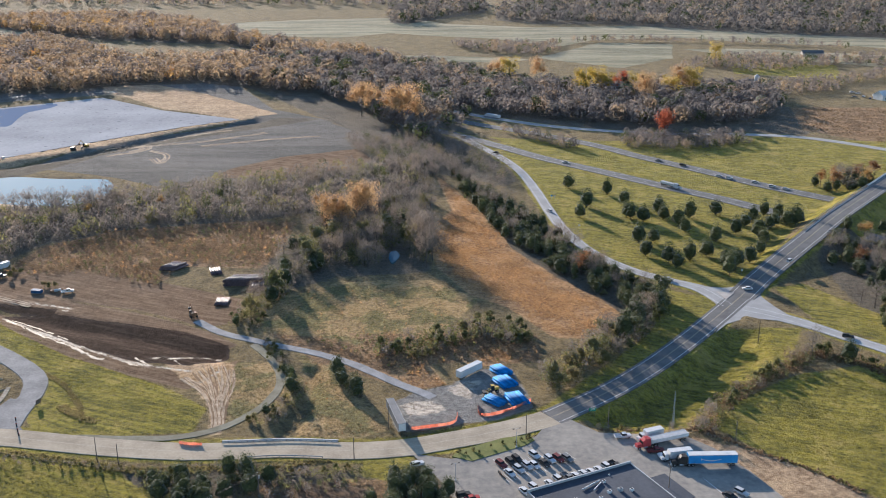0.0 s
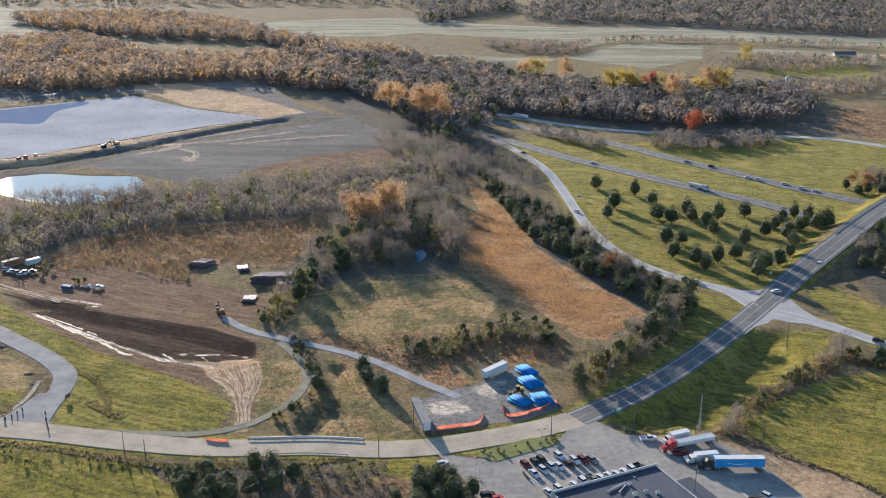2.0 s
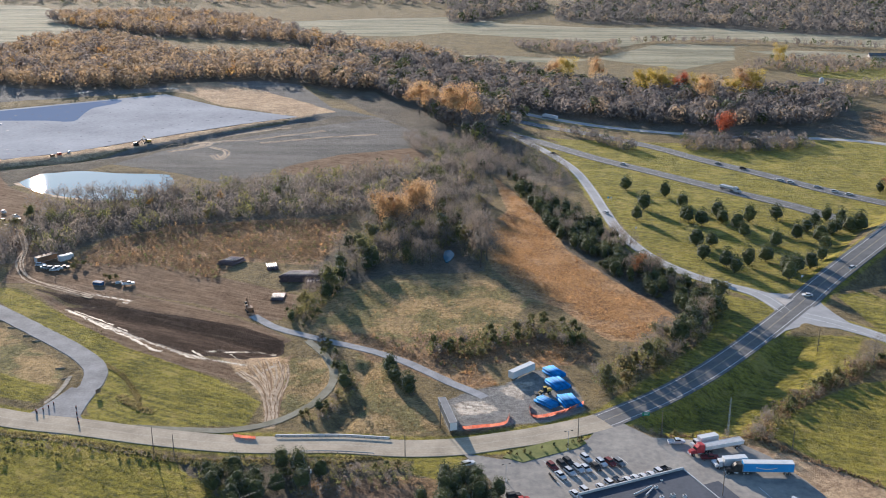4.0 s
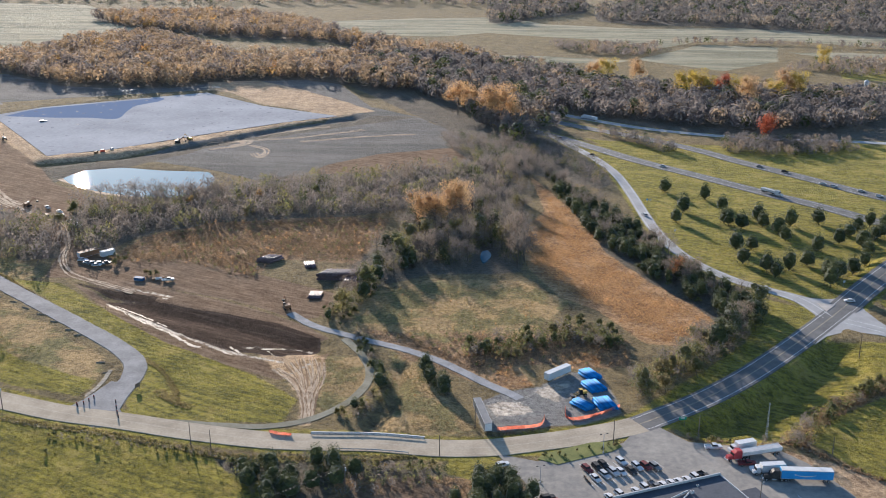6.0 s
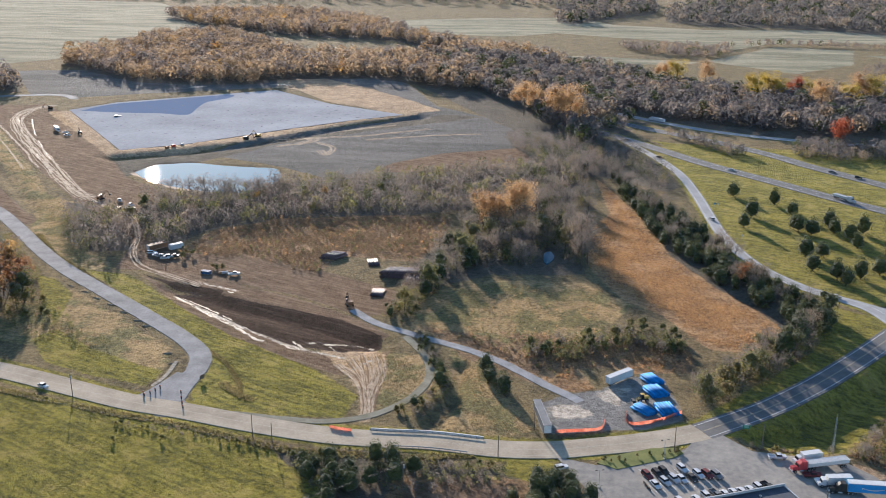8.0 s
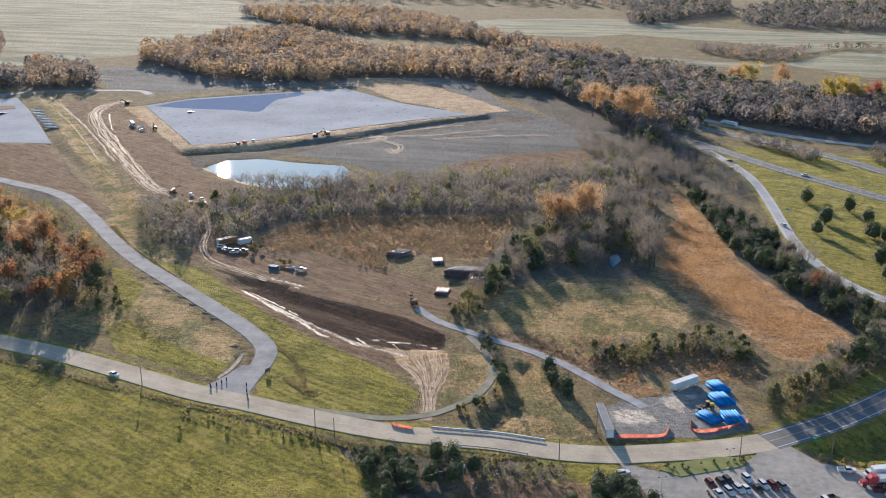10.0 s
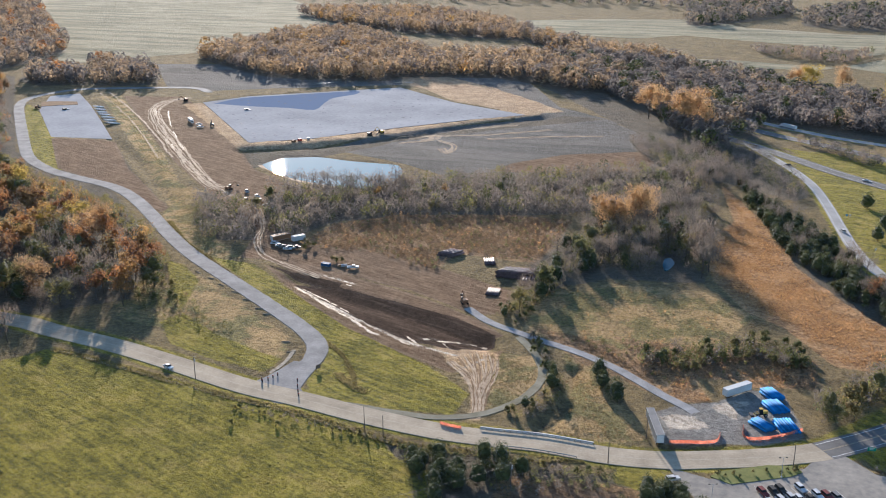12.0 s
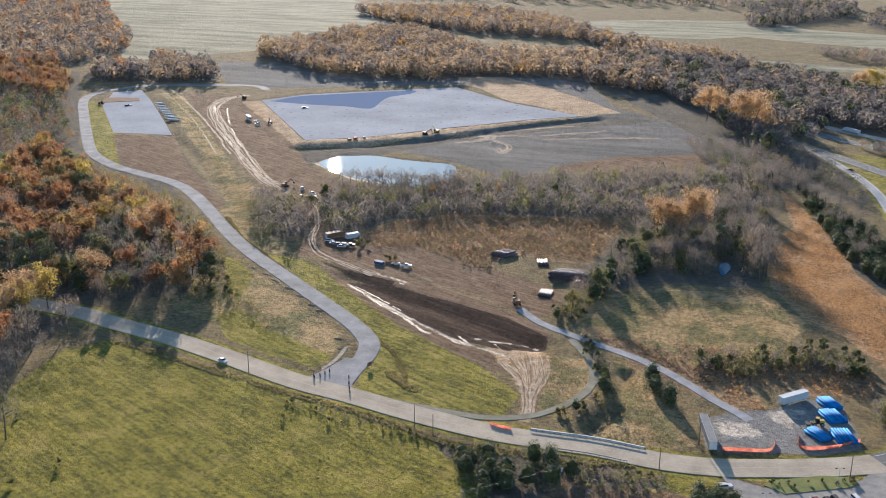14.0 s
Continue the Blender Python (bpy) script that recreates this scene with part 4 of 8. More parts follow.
rut(curve([(-584.2, 828.5), (-530.9, 775.5), (-475.1, 716.4), (-427.1, 661.3), (-381.9, 606.1)]), 9.0, 0.9, "pale wheel track along the rough strip", 1.0, M_RUT)


def glare_streak(points, wide, seed, label):
    """Wet mud with glare in its pale colour: a narrow sheet of uneven width."""
    line = curve(points, 1.2)
    r = np.random.default_rng(seed)
    line[:, :2] += np.column_stack([waves(line[:, :2], 2.5, seed), waves(line[:, :2], 2.1, seed + 3.0)]) * wide * 0.5
    line[:, 2] = height(line[:, :2])
    cut = max(3, len(line) // 11)
    for a in range(0, len(line) - 3, cut):
        if r.uniform() < 0.3:
            continue
        me = strip_mesh("water", line[a:a + cut + 1], -wide * r.uniform(0.05, 0.5), wide * r.uniform(0.05, 0.5), 0.05, 0.08)
        for p in me.vertices:
            p.co.x += r.normal() * wide * 0.2
            p.co.y += r.normal() * wide * 0.2
        me.materials.append(M_WET_GLARE)
        tagged(new("water", me), label, "puddle", kind="structure")


glare_streak([(-188, 393.3), (-177.5, 385.4), (-165.3, 376.2), (-155.7, 369.5), (-146, 362), (-135.3, 354.2), (-124, 350.8), (-116, 346)], 1.5, 1, "wet mud along the cut, glare in its pale colour")
glare_streak([(-192, 400), (-170, 384), (-150, 369)], 0.8, 2, "wet mud along the cut, glare in its pale colour")
glare_streak([(-185.4, 411.4), (-175.7, 409.7)], 1.4, 3, "wet mud in a wheel rut, glare in its pale colour")
glare_streak([(-168, 405), (-158, 401)], 0.9, 4, "wet mud in a wheel rut, glare in its pale colour")
glare_streak([(-120.7, 354.7), (-112.9, 347.1)], 1.1, 5, "wet mud in a wheel rut, glare in its pale colour")
glare_streak([(-105, 352), (-99, 347)], 0.8, 6, "wet mud in a wheel rut, glare in its pale colour")
glare_streak([(-490, 760), (-455, 705), (-415, 655), (-380, 613), (-350, 578)], 1.6, 7, "wet mud in the haul ruts, glare in its pale colour")
glare_streak([(-478, 760), (-440, 702), (-400, 648), (-360, 600)], 1.0, 8, "wet mud in the haul ruts, glare in its pale colour")

# pale strips added to paint the bright glint behind the lagoon
glare_streak([(-410.7, 934.9), (-401.9, 937.9), (-394.5, 944.2)], 9.0, 9, "pale strip painting the glint behind the lagoon")
glare_streak([(-335.7, 964.4), (-320.8, 965.7)], 7.0, 10, "pale strip painting the glint behind the lagoon")

# ---- trees ----
rng = np.random.default_rng(7)


def quads_mesh(name, centres, sizes, seed, out=None, slim=1.0, up=0.0, ruffle=0.27):
    """Many small leaf or twig clumps: turned quads at the given places."""
    r = np.random.default_rng(seed)
    n = len(centres)
    u = r.normal(size=(n, 3))
    u[:, 2] += up * np.sign(u[:, 2] + 1e-9) * 1.5
    u /= np.linalg.norm(u, axis=1)[:, None]
    if out is not None:
        face = out + r.normal(size=(n, 3)) * ruffle
        face /= np.linalg.norm(face, axis=1)[:, None]
        u = r.normal(size=(n, 3))
        u -= (u * face).sum(1)[:, None] * face
        u /= np.linalg.norm(u, axis=1)[:, None]
        w = np.cross(face, u)
    else:
        w = r.normal(size=(n, 3))
        w -= (w * u).sum(1)[:, None] * u
        w /= np.linalg.norm(w, axis=1)[:, None]
    s = np.asarray(sizes)[:, None]
    u, w = u * s, w * s * slim
    k = r.uniform(0.55, 1.0, (n, 4, 1))
    v = np.stack([centres + u * k[:, 0], centres + w * k[:, 1], centres - u * k[:, 2], centres - w * k[:, 3]], 1).reshape(-1, 3)
    f = np.arange(4 * n).reshape(-1, 4)
    return v, f


def to_mesh(name, v, f, mats, index=None):
    me = bpy.data.meshes.new(name)
    me.from_pydata(v.tolist(), [], f.tolist() if hasattr(f, "tolist") else f)
    for m in mats:
        me.materials.append(m)
    if index is not None:
        me.polygons.foreach_set("material_index", index)
    return me


def crown_points(n, blobs, r):
    """Points in the outer shell of several overlapping blobs (x, y, z, radius, squash)."""
    b = np.array(blobs)
    pick = r.choice(len(b), n, p=b[:, 3] ** 2 / (b[:, 3] ** 2).sum())
    d = r.normal(size=(n, 3))
    d /= np.linalg.norm(d, axis=1)[:, None]
    rad = b[pick, 3] * r.uniform(0.35, 1.08, n) ** 0.5
    p = b[pick, :3] + d * rad[:, None]
    p[:, 2] = b[pick, 2] + d[:, 2] * rad * b[pick, 4]
    return p, d


def unit_ball(level):
    bm = bmesh.new()
    bmesh.ops.create_icosphere(bm, subdivisions=level, radius=1.0)
    v = np.array([p.co[:] for p in bm.verts])
    f = np.array([[p.index for p in q.verts] for q in bm.faces])
    bm.free()
    return v, f


BALL = unit_ball(1)


def lumps(blobs, fill, r, ball=None):
    """Uneven inner masses that close the heart of a crown behind its leaves."""
    bv, bf = ball or BALL
    vs, fs = [], []
    for x, y, z, rad, squash in blobs:
        k = r.uniform(0.72, 1.1, (len(bv), 1))
        vs.append(bv * k * np.array([rad, rad, rad * squash]) * fill + np.array([x, y, z]))
        fs.append(bf + len(bv) * (len(vs) - 1))
    return np.vstack(vs), np.vstack(fs)


def join(v1, f1, v2, f2):
    return np.vstack([v1, v2]), f1.tolist() + (f2 + len(v1)).tolist()


def limb_mesh(name, tall, r, forks=7, lean=0.35, thick=0.16):
    """A tapered trunk with limbs, five-sided."""
    v, f = [], []

    def tube(a, b, ra, rb):
        a, b = Vector(a), Vector(b)
        q = (b - a).to_track_quat("Z", "Y")
        base = len(v)
        for p, rad in ((a, ra), (b, rb)):
            for k in range(5):
                o = q @ Vector((math.cos(k * 1.2566) * rad, math.sin(k * 1.2566) * rad, 0))
                v.append(tuple(p + o))
        for k in range(5):
            f.append((base + k, base + (k + 1) % 5, base + 5 + (k + 1) % 5, base + 5 + k))
    mid = (r.normal() * 0.2, r.normal() * 0.2, tall * 0.45)
    top = (mid[0] + r.normal() * 0.4, mid[1] + r.normal() * 0.4, tall * 0.9)
    tube((0, 0, -0.4), mid, thick, thick * 0.7)
    tube(mid, top, thick * 0.7, thick * 0.2)
    for k in range(forks):
        a = r.uniform(0, 6.28)
        z0 = tall * r.uniform(0.25, 0.7)
        o = tall * lean * r.uniform(0.6, 1.0)
        e = (mid[0] + math.cos(a) * o, mid[1] + math.sin(a) * o, z0 + tall * r.uniform(0.15, 0.3))
        tube((mid[0] * z0 / tall, mid[1] * z0 / tall, z0), e, thick * 0.4, thick * 0.1)
    return to_mesh(name, np.array(v), f, [M_BARK])


def broad_crown(seed, tall, wide, leaves, size, slim, mats, up=0.0, low=0.3, cores=5, fill=0.8):
    r = np.random.default_rng(seed)
    blobs = [(0, 0, tall * 0.66, wide * 0.33, 1.15)]
    for k in range(9):
        a, rad = r.uniform(0, 6.28), wide * r.uniform(0.12, 0.36)
        blobs.append((math.cos(a) * rad, math.sin(a) * rad, tall * r.uniform(low + 0.1, 0.85), wide * r.uniform(0.14, 0.25), r.uniform(0.7, 1.1)))
    p, d = crown_points(leaves, blobs, r)
    whole = p - np.array([0, 0, tall * 0.55])
    d = d + 0.7 * whole / np.linalg.norm(whole, axis=1)[:, None]
    d /= np.linalg.norm(d, axis=1)[:, None]
    p[:, 2] = np.maximum(p[:, 2], tall * low * 0.5)
    v, f = quads_mesh("crown", p, r.uniform(0.6, 1.25, leaves) * size, seed, d if slim > 0.4 else None, slim, up)
    if cores:
        v, f = join(v, f, *lumps(sorted(blobs, key=lambda b: -b[3])[:cores], fill, r))
    f = list(map(list, f))
    return to_mesh("crown", v, f, mats)


def cedar_crown(seed, tall, wide, leaves, size):
    r = np.random.default_rng(seed)
    z = r.uniform(0.04, 1.0, leaves) ** 0.9
    prof = np.sqrt(np.clip(1 - ((z - 0.42) / 0.60) ** 2, 0.02, 1))
    a = r.uniform(0, 6.28, leaves)
    rad = wide * 0.5 * prof * r.uniform(0.45, 1.08, leaves) * (1 + 0.18 * np.sin(a * 3 + z * 9 + seed))
    p = np.column_stack([np.cos(a) * rad, np.sin(a) * rad, z * tall])
    v, f = quads_mesh("crown", p, r.uniform(0.6, 1.2, leaves) * size, seed, np.column_stack([np.cos(a), np.sin(a), (z - 0.35) * 1.6]), 0.7, 0.3)
    w = wide * 0.5
    v, f = join(v, f, *lumps([(0, 0, tall * 0.40, w, tall * 0.40 / w), (0, 0, tall * 0.62, w * 0.75, tall * 0.36 / w)], 0.86, r))
    return to_mesh("crown", v, f, [M_CEDAR])


def tree(name, trunk, crown, label, category, group):
    ob = new(name)
    part_mesh("trunk", trunk, None, ob)
    part_mesh("crown", crown, None, ob)
    return tagged(ob, label, category, group)


KINDS = {}
for k in range(4):
    r0 = np.random.default_rng(40 + k)
    KINDS["bare", k] = ("bare_tree", limb_mesh("trunk", 9.5, r0, 9, 0.38), broad_crown(50 + k, 10.5, 8.0, 580, 0.6, 0.095, [M_BARE], 0.4, 0.3, 0), "leafless grey-brown tree with fine twigs", "tree")
    KINDS["autumn", k] = ("autumn_tree", limb_mesh("trunk", 10.0, r0), broad_crown(60 + k, 11.5, 8.5, 560, 0.37, 0.7, [M_AUTUMN], 0, 0.3, 3, 0.45), "broadleaf tree in rusty autumn leaf", "tree")
    KINDS["cedar", k] = ("cedar_tree", limb_mesh("trunk", 3.0, r0, 0), cedar_crown(70 + k, 6.6, 5.7, 540, 0.24), "dark green rounded cedar tree", "tree")
    KINDS["shrub", k] = ("shrub", limb_mesh("trunk", 2.2, r0, 6, 0.5, 0.07), broad_crown(80 + k, 3.4, 4.2, 240, 0.25, 0.6, [M_SHRUB], 0, 0.1, 4, 0.66), "tangled olive-green shrub in rough grass", "shrub")
    KINDS["scrub", k] = ("bare_shrub", limb_mesh("trunk", 3.0, r0, 8, 0.45, 0.06), broad_crown(90 + k, 4.2, 4.0, 260, 0.5, 0.12, [M_BARE], 0.5, 0.1, 0), "leafless brown thicket shrub", "shrub")
    KINDS["olive", k] = ("olive_tree", limb_mesh("trunk", 8.5, r0), broad_crown(110 + k, 9.5, 8.5, 600, 0.34, 0.7, [M_OLIVE], 0, 0.12, 4, 0.62), "broadleaf tree in fading olive-green leaf", "tree")
KINDS["orange", 0] = ("orange_tree", limb_mesh("trunk", 11.0, r0), broad_crown(101, 13.0, 11.0, 2200, 0.24, 0.75, [M_ORANGE], 0, 0.25, 4, 0.42), "large broadleaf tree in bright orange leaf", "tree")
KINDS["yellow", 0] = ("yellow_tree", limb_mesh("trunk", 11.0, r0), broad_crown(102, 12.5, 9.5, 1700, 0.25, 0.75, [M_YELLOW], 0, 0.25, 4, 0.42), "broadleaf tree in yellow autumn leaf", "tree")
KINDS["red", 0] = ("red_tree", limb_mesh("trunk", 9.0, r0), broad_crown(103, 9.5, 7.0, 1200, 0.24, 0.75, [M_RED], 0, 0.25, 4, 0.42), "broadleaf tree in dull red autumn leaf", "tree")
FIRST = {}
CLEARING = [(-31.3, 480.6), (-19.2, 482.4), (-14.5, 461.7), (-12.1, 432.0), (-32.1, 432.0), (-32.2, 458.4)]


def plant(kind, x, y, scale=1.0, group="", z=None):
    ks = [k for k in KINDS if k[0] == kind]
    key = ks[int(rng.integers(len(ks)))]
    if z is None:
        z = float(height([(x, y)])[0])
    s = scale * 1.25
    m = pose(x, y, z - 0.05, 0, 0, rng.uniform(0, 360)) @ Matrix.Diagonal((s * rng.uniform(0.9, 1.1), s * rng.uniform(0.9, 1.1), s * rng.uniform(0.88, 1.12), 1))
    if key not in FIRST:
        name, trunk, crown, label, cat = KINDS[key]
        ob = FIRST[key] = tree(name, trunk, crown, label, cat, group or kind + " trees")
        ob.matrix_basis = m
        return ob
    src = FIRST[key]
    ob = copy_thing(src, Matrix())
    ob.matrix_basis = m
    if group:
        ob["group"] = group
    return ob


def spots(poly, gap, seed, keep_off=3.0, spread=1.13):
    """Uneven planting places in an outline, clear of roads and water."""
    r = np.random.default_rng(seed)
    gap = gap * spread
    lo, hi = np.min(poly, axis=0), np.max(poly, axis=0)
    gx, gy = np.meshgrid(np.arange(lo[0], hi[0], gap), np.arange(lo[1], hi[1], gap))
    q = np.column_stack([gx.ravel(), gy.ravel()]) + r.uniform(-0.48, 0.48, (gx.size, 2)) * gap
    ok = area_depth(q, poly) > 0
    for line, half in ROADS:
        ok &= soft_line(q, line, half + keep_off, 0.5) < 0.5
    for p in (POND, LAGOON, BASIN, LOT):
        ok &= soft_in(q, p, 0.5) < 0.5
    ok &= (area_depth(q, PUDDLE) < -3.5) & (area_depth(q, CLEARING) < 0)
    return q[ok]


def grove(poly, gap, mix, seed, size=(0.8, 1.25), group="", keep_off=3.0):
    q = spots(poly, gap, seed, keep_off)
    z = height(q) if len(q) else []
    names = list(mix)
    p = np.array([mix[n] for n in names], float)
    for (x, y), zz in zip(q, z):
        plant(names[int(rng.choice(len(names), p=p / p.sum()))], x, y, rng.uniform(*size), group, float(zz))
    return len(q)


def row(line, gap, mix, spread, size=(0.8, 1.2), group=""):
    c = curve(line, gap)
    names = list(mix)
    p = np.array([mix[n] for n in names], float)
    for x, y, _ in c:
        x, y = x + rng.uniform(-spread, spread), y + rng.uniform(-spread, spread)
        plant(names[int(rng.choice(len(names), p=p / p.sum()))], x, y, rng.uniform(*size), group)


def far_woods(label, polys, gap, seed, mats, tall=(8, 13), leaves=34, slim=0.7, grain=0.085, name="far_woods", low=0.1, ruffle=0.27):
    """Distant woods as one mesh, tree by tree: twig and leaf clumps round uneven crown masses."""
    r = np.random.default_rng(seed)
    vs, fs, mi = [], [], []
    n = 0
    for poly, thin in polys:
        q = spots(poly, gap * thin, seed + len(vs), 4)
        zz = height(q)
        for (x, y), z in zip(q, zz):
            t = r.uniform(*tall) * 1.13
            w = t * r.uniform(0.34, 0.5)
            d = r.normal(size=(leaves, 3))
            d /= np.linalg.norm(d, axis=1)[:, None]
            half = np.array([w, w, t * (0.5 - low / 2)])
            mid = np.array([x, y, z + t * (0.5 + low / 2)])
            p = d * r.uniform(0.2, 1.05, (leaves, 1)) ** (0.45 if ruffle > 0.2 else 0.2) * half + mid
            v, f = quads_mesh("c", p, r.uniform(0.7, 1.5, leaves) * t * grain, int(r.integers(1 << 30)), d if slim > 0.4 else None, slim, 0.3 if slim < 0.5 else 0.0, ruffle)
            kind = r.choice(len(mats), p=[c for _, c in mats])
            vs.append(v)
            fs.append(f + n)
            n += len(v)
            mi.append(np.full(len(f), kind))
    me = to_mesh(name, np.vstack(vs), np.vstack(fs), [m for m, _ in mats], np.concatenate(mi).astype(np.int32))
    tagged(new(name, me), label, "woods", kind="stuff")
    return len(mi)


FARMIX = [(M_FARBARE, 0.64), (M_HAZED_LEAF, 0.22), (M_CEDAR, 0.14)]
THICKMIX = [(M_BARE, 0.5), (M_FARBARE, 0.26), (M_SHRUB, 0.12), (M_OLIVE, 0.04), (M_CEDAR, 0.08)]
# left woods by the works road
grove([(-482.7, 476.2), (-518.9, 563.6), (-472.5, 543.8), (-392.9, 483.1), (-332.6, 449.6), (-297.0, 426.6), (-271.5, 406.6), (-254.5, 388.7), (-246.2, 370.5), (-247.7, 349.6), (-262.3, 336.6), (-291.9, 324.5), (-283.5, 293.8), (-276.5, 273.4), (-262.8, 221.6)], 9.5, {"autumn": 4, "bare": 2.2, "olive": 2.4, "cedar": 0.3, "orange": 0.3, "yellow": 0.25}, 1, (1.1, 1.6), "autumn woods by the works road")
far_woods("mixed autumn and evergreen woods behind the works road", [([(-752.4, 698.0), (-731.4, 807.1), (-634.5, 740.4), (-517.2, 604.4), (-525.4, 571.0), (-492.9, 472.6), (-540.3, 455.5)], 1.0)], 6.0, 2, [(M_BARE, 0.35), (M_AUTUMN, 0.25), (M_CEDAR, 0.2), (M_SHRUB, 0.2)], (5, 11), 56, 0.6, 0.07, "hill_woods")
grove([(-856.0, 895.3), (-814.0, 938.9), (-670.9, 792.8), (-629.7, 726.9), (-738.9, 768.4), (-835.1, 808.2)], 10, {"autumn": 4, "bare": 1}, 3, (0.95, 1.3), "autumn woods by the works road")
plant("yellow", *(-300.0, 321.6), 1.35)
plant("orange", *(-297.3, 293.8), 1.3)
grove([(-263.3, 370.7), (-261.1, 396.7), (-251.5, 391.5), (-237.5, 376.0), (-229.3, 352.7), (-245.4, 350.5)], 9.0, {"shrub": 5, "olive": 1}, 72, (0.6, 1.1), "weedy shrubs by the pasture")
for q in [(-260.0, 253.7), (-252.9, 237.9), (-269.0, 268.1), (-237.2, 215.0), (-220.6, 193.1), (-234.0, 223.9), (-274.8, 282.3), (-274.3, 303.2)]:
    plant("bare", *q, rng.uniform(1.2, 1.6), "bare trees by the pasture")
for q in [(-138.9, 271.1), (-155.0, 267.9), (-206.0, 216.7), (-212.4, 202.6), (-241.6, 237.6)]:
    plant("shrub", *q, rng.uniform(0.35, 0.6), "shrubs by the pasture")
far_woods("olive and yellow scrub beside the works road", [([(-498.2, 574.9), (-466.9, 554.6), (-421.2, 525.8), (-362.5, 498.1), (-325.3, 472.5), (-286.9, 435.4), (-261.6, 405.5), (-261.1, 396.7), (-299.8, 430.8), (-337.2, 456.2), (-399.5, 491.8), (-478.1, 550.6)], 1.0)], 4.0, 74, [(M_OLIVE, 0.5), (M_SHRUB, 0.3), (M_AUTUMN, 0.2)], (2.5, 6.0), 60, 0.6, 0.09, "thicket", 0.0)
far_woods("weedy olive scrub by the pasture", [([(-263.3, 370.7), (-261.1, 396.7), (-251.5, 391.5), (-236.2, 376.4), (-206.2, 347.1), (-188.9, 340.2), (-208.4, 336.4), (-243.5, 347.6)], 1.0)], 3.2, 75, [(M_OLIVE, 0.5), (M_SHRUB, 0.3), (M_BRUSH, 0.2)], (1.0, 3.4), 50, 0.5, 0.1, "thicket", 0.0)
# thicket round the pond and up to the river
far_woods("dense bare grey-brown thicket round the pond", [([(-311.5, 516.5), (-264.1, 510.8), (-255.6, 540.7), (-226.7, 544.2), (-200.5, 574.8), (-179.3, 603.4), (-138.2, 621.2), (-38.4, 674.6), (-10.8, 624.6), (-42.0, 562.3), (-86.7, 540.4), (-150.1, 529.4), (-207.3, 497.0), (-224.0, 458.0), (-244.7, 472.2), (-242.3, 441.2), (-269.4, 446.9)], 1.0), ([(-279.4, 549.3), (-251.2, 547.9), (-211.2, 562.3), (-201.7, 589.2), (-194.7, 579.8), (-191.5, 559.6), (-257.8, 528.9)], 0.8)], 4.6, 4, THICKMIX, (4.0, 9.5), 64, 0.3, 0.1, "thicket", 0.03)
grove([(-311.5, 516.5), (-264.1, 510.8), (-255.6, 540.7), (-200.5, 574.8), (-138.2, 621.2), (-38.4, 674.6), (-10.8, 624.6), (-42.6, 568.0), (-87.7, 545.9), (-209.4, 502.1), (-244.6, 445.4), (-272.0, 451.4)], 15.0, {"bare": 5, "autumn": 0.35, "olive": 0.7, "shrub": 1}, 5, (0.55, 0.95), "trees in the pond thicket")
for q in [(-270.8, 561.3), (-264.8, 560.5), (-256.8, 560.4), (-251.1, 558.1), (-245.9, 557.0), (-241.3, 557.2), (-230.0, 557.0), (-225.9, 557.0), (-221.9, 558.5), (-215.2, 560.9), (-211.7, 563.6), (-208.8, 566.0), (-205.5, 571.5), (-202.8, 576.9)]:
    plant("bare", *q, rng.uniform(0.7, 1.15), "trees in the pond thicket")
for q in [(-261.5, 562), (-253.6, 563), (-245, 562), (-237, 562), (-229, 559), (-226, 562), (-217, 563), (-209.7, 566), (-202, 568), (-198, 572)]:
    plant("bare", *q, rng.uniform(0.6, 1.3), "tall bare saplings on the pond shore")
# trees in the middle
far_woods("dense thicket of shrubs and bare saplings in the hollow", [([(-71.9, 501.9), (-56.9, 516.8), (-33.6, 543.3), (-10.0, 585.0), (-5.3, 461.7), (-25.8, 451.9), (-51.1, 458.4), (-68.7, 445.6), (-73.8, 409.4), (-81.0, 387.1), (-86.4, 396.4), (-79.0, 441.7)], 1.0)], 3.6, 61, [(M_BARE, 0.52), (M_SHRUB, 0.38), (M_CEDAR, 0.10)], (3.0, 7.5), 60, 0.4, 0.08, "thicket", 0.02)
grove([(-78.8, 497.1), (-72.4, 543.3), (-47.9, 560.5), (-29.6, 597.9), (-4.9, 591.4), (-6.7, 461.7), (-25.8, 453.5), (-51.4, 461.7), (-65.0, 437.9), (-73.3, 406.1), (-81.7, 384.1), (-88.8, 396.4), (-82.3, 445.6)], 8.2, {"bare": 5, "cedar": 1.2, "olive": 0.8}, 6, (0.9, 1.35), "trees round the hollow")
grove([(-12.6, 453.5), (-5.0, 458.4), (-4.1, 491.5), (-14.1, 489.7)], 5.5, {"bare": 3, "cedar": 2}, 79, (1.5, 1.9), "trees round the hollow")
grove([(-36.1, 655.6), (-9.3, 663.5), (31.0, 611.5), (41.8, 611.5), (30.0, 591.4), (5.9, 625.6), (-16.0, 618.4)], 7, {"bare": 4, "scrub": 2, "cedar": 1}, 7, (0.8, 1.1), "river trees")
for q in [(-63.2, 512.7), (-54.8, 514.7), (-48.3, 533.5), (-42.5, 531.3)]:
    plant("orange", *q, rng.uniform(1.45, 1.65), "orange trees in the hollow")
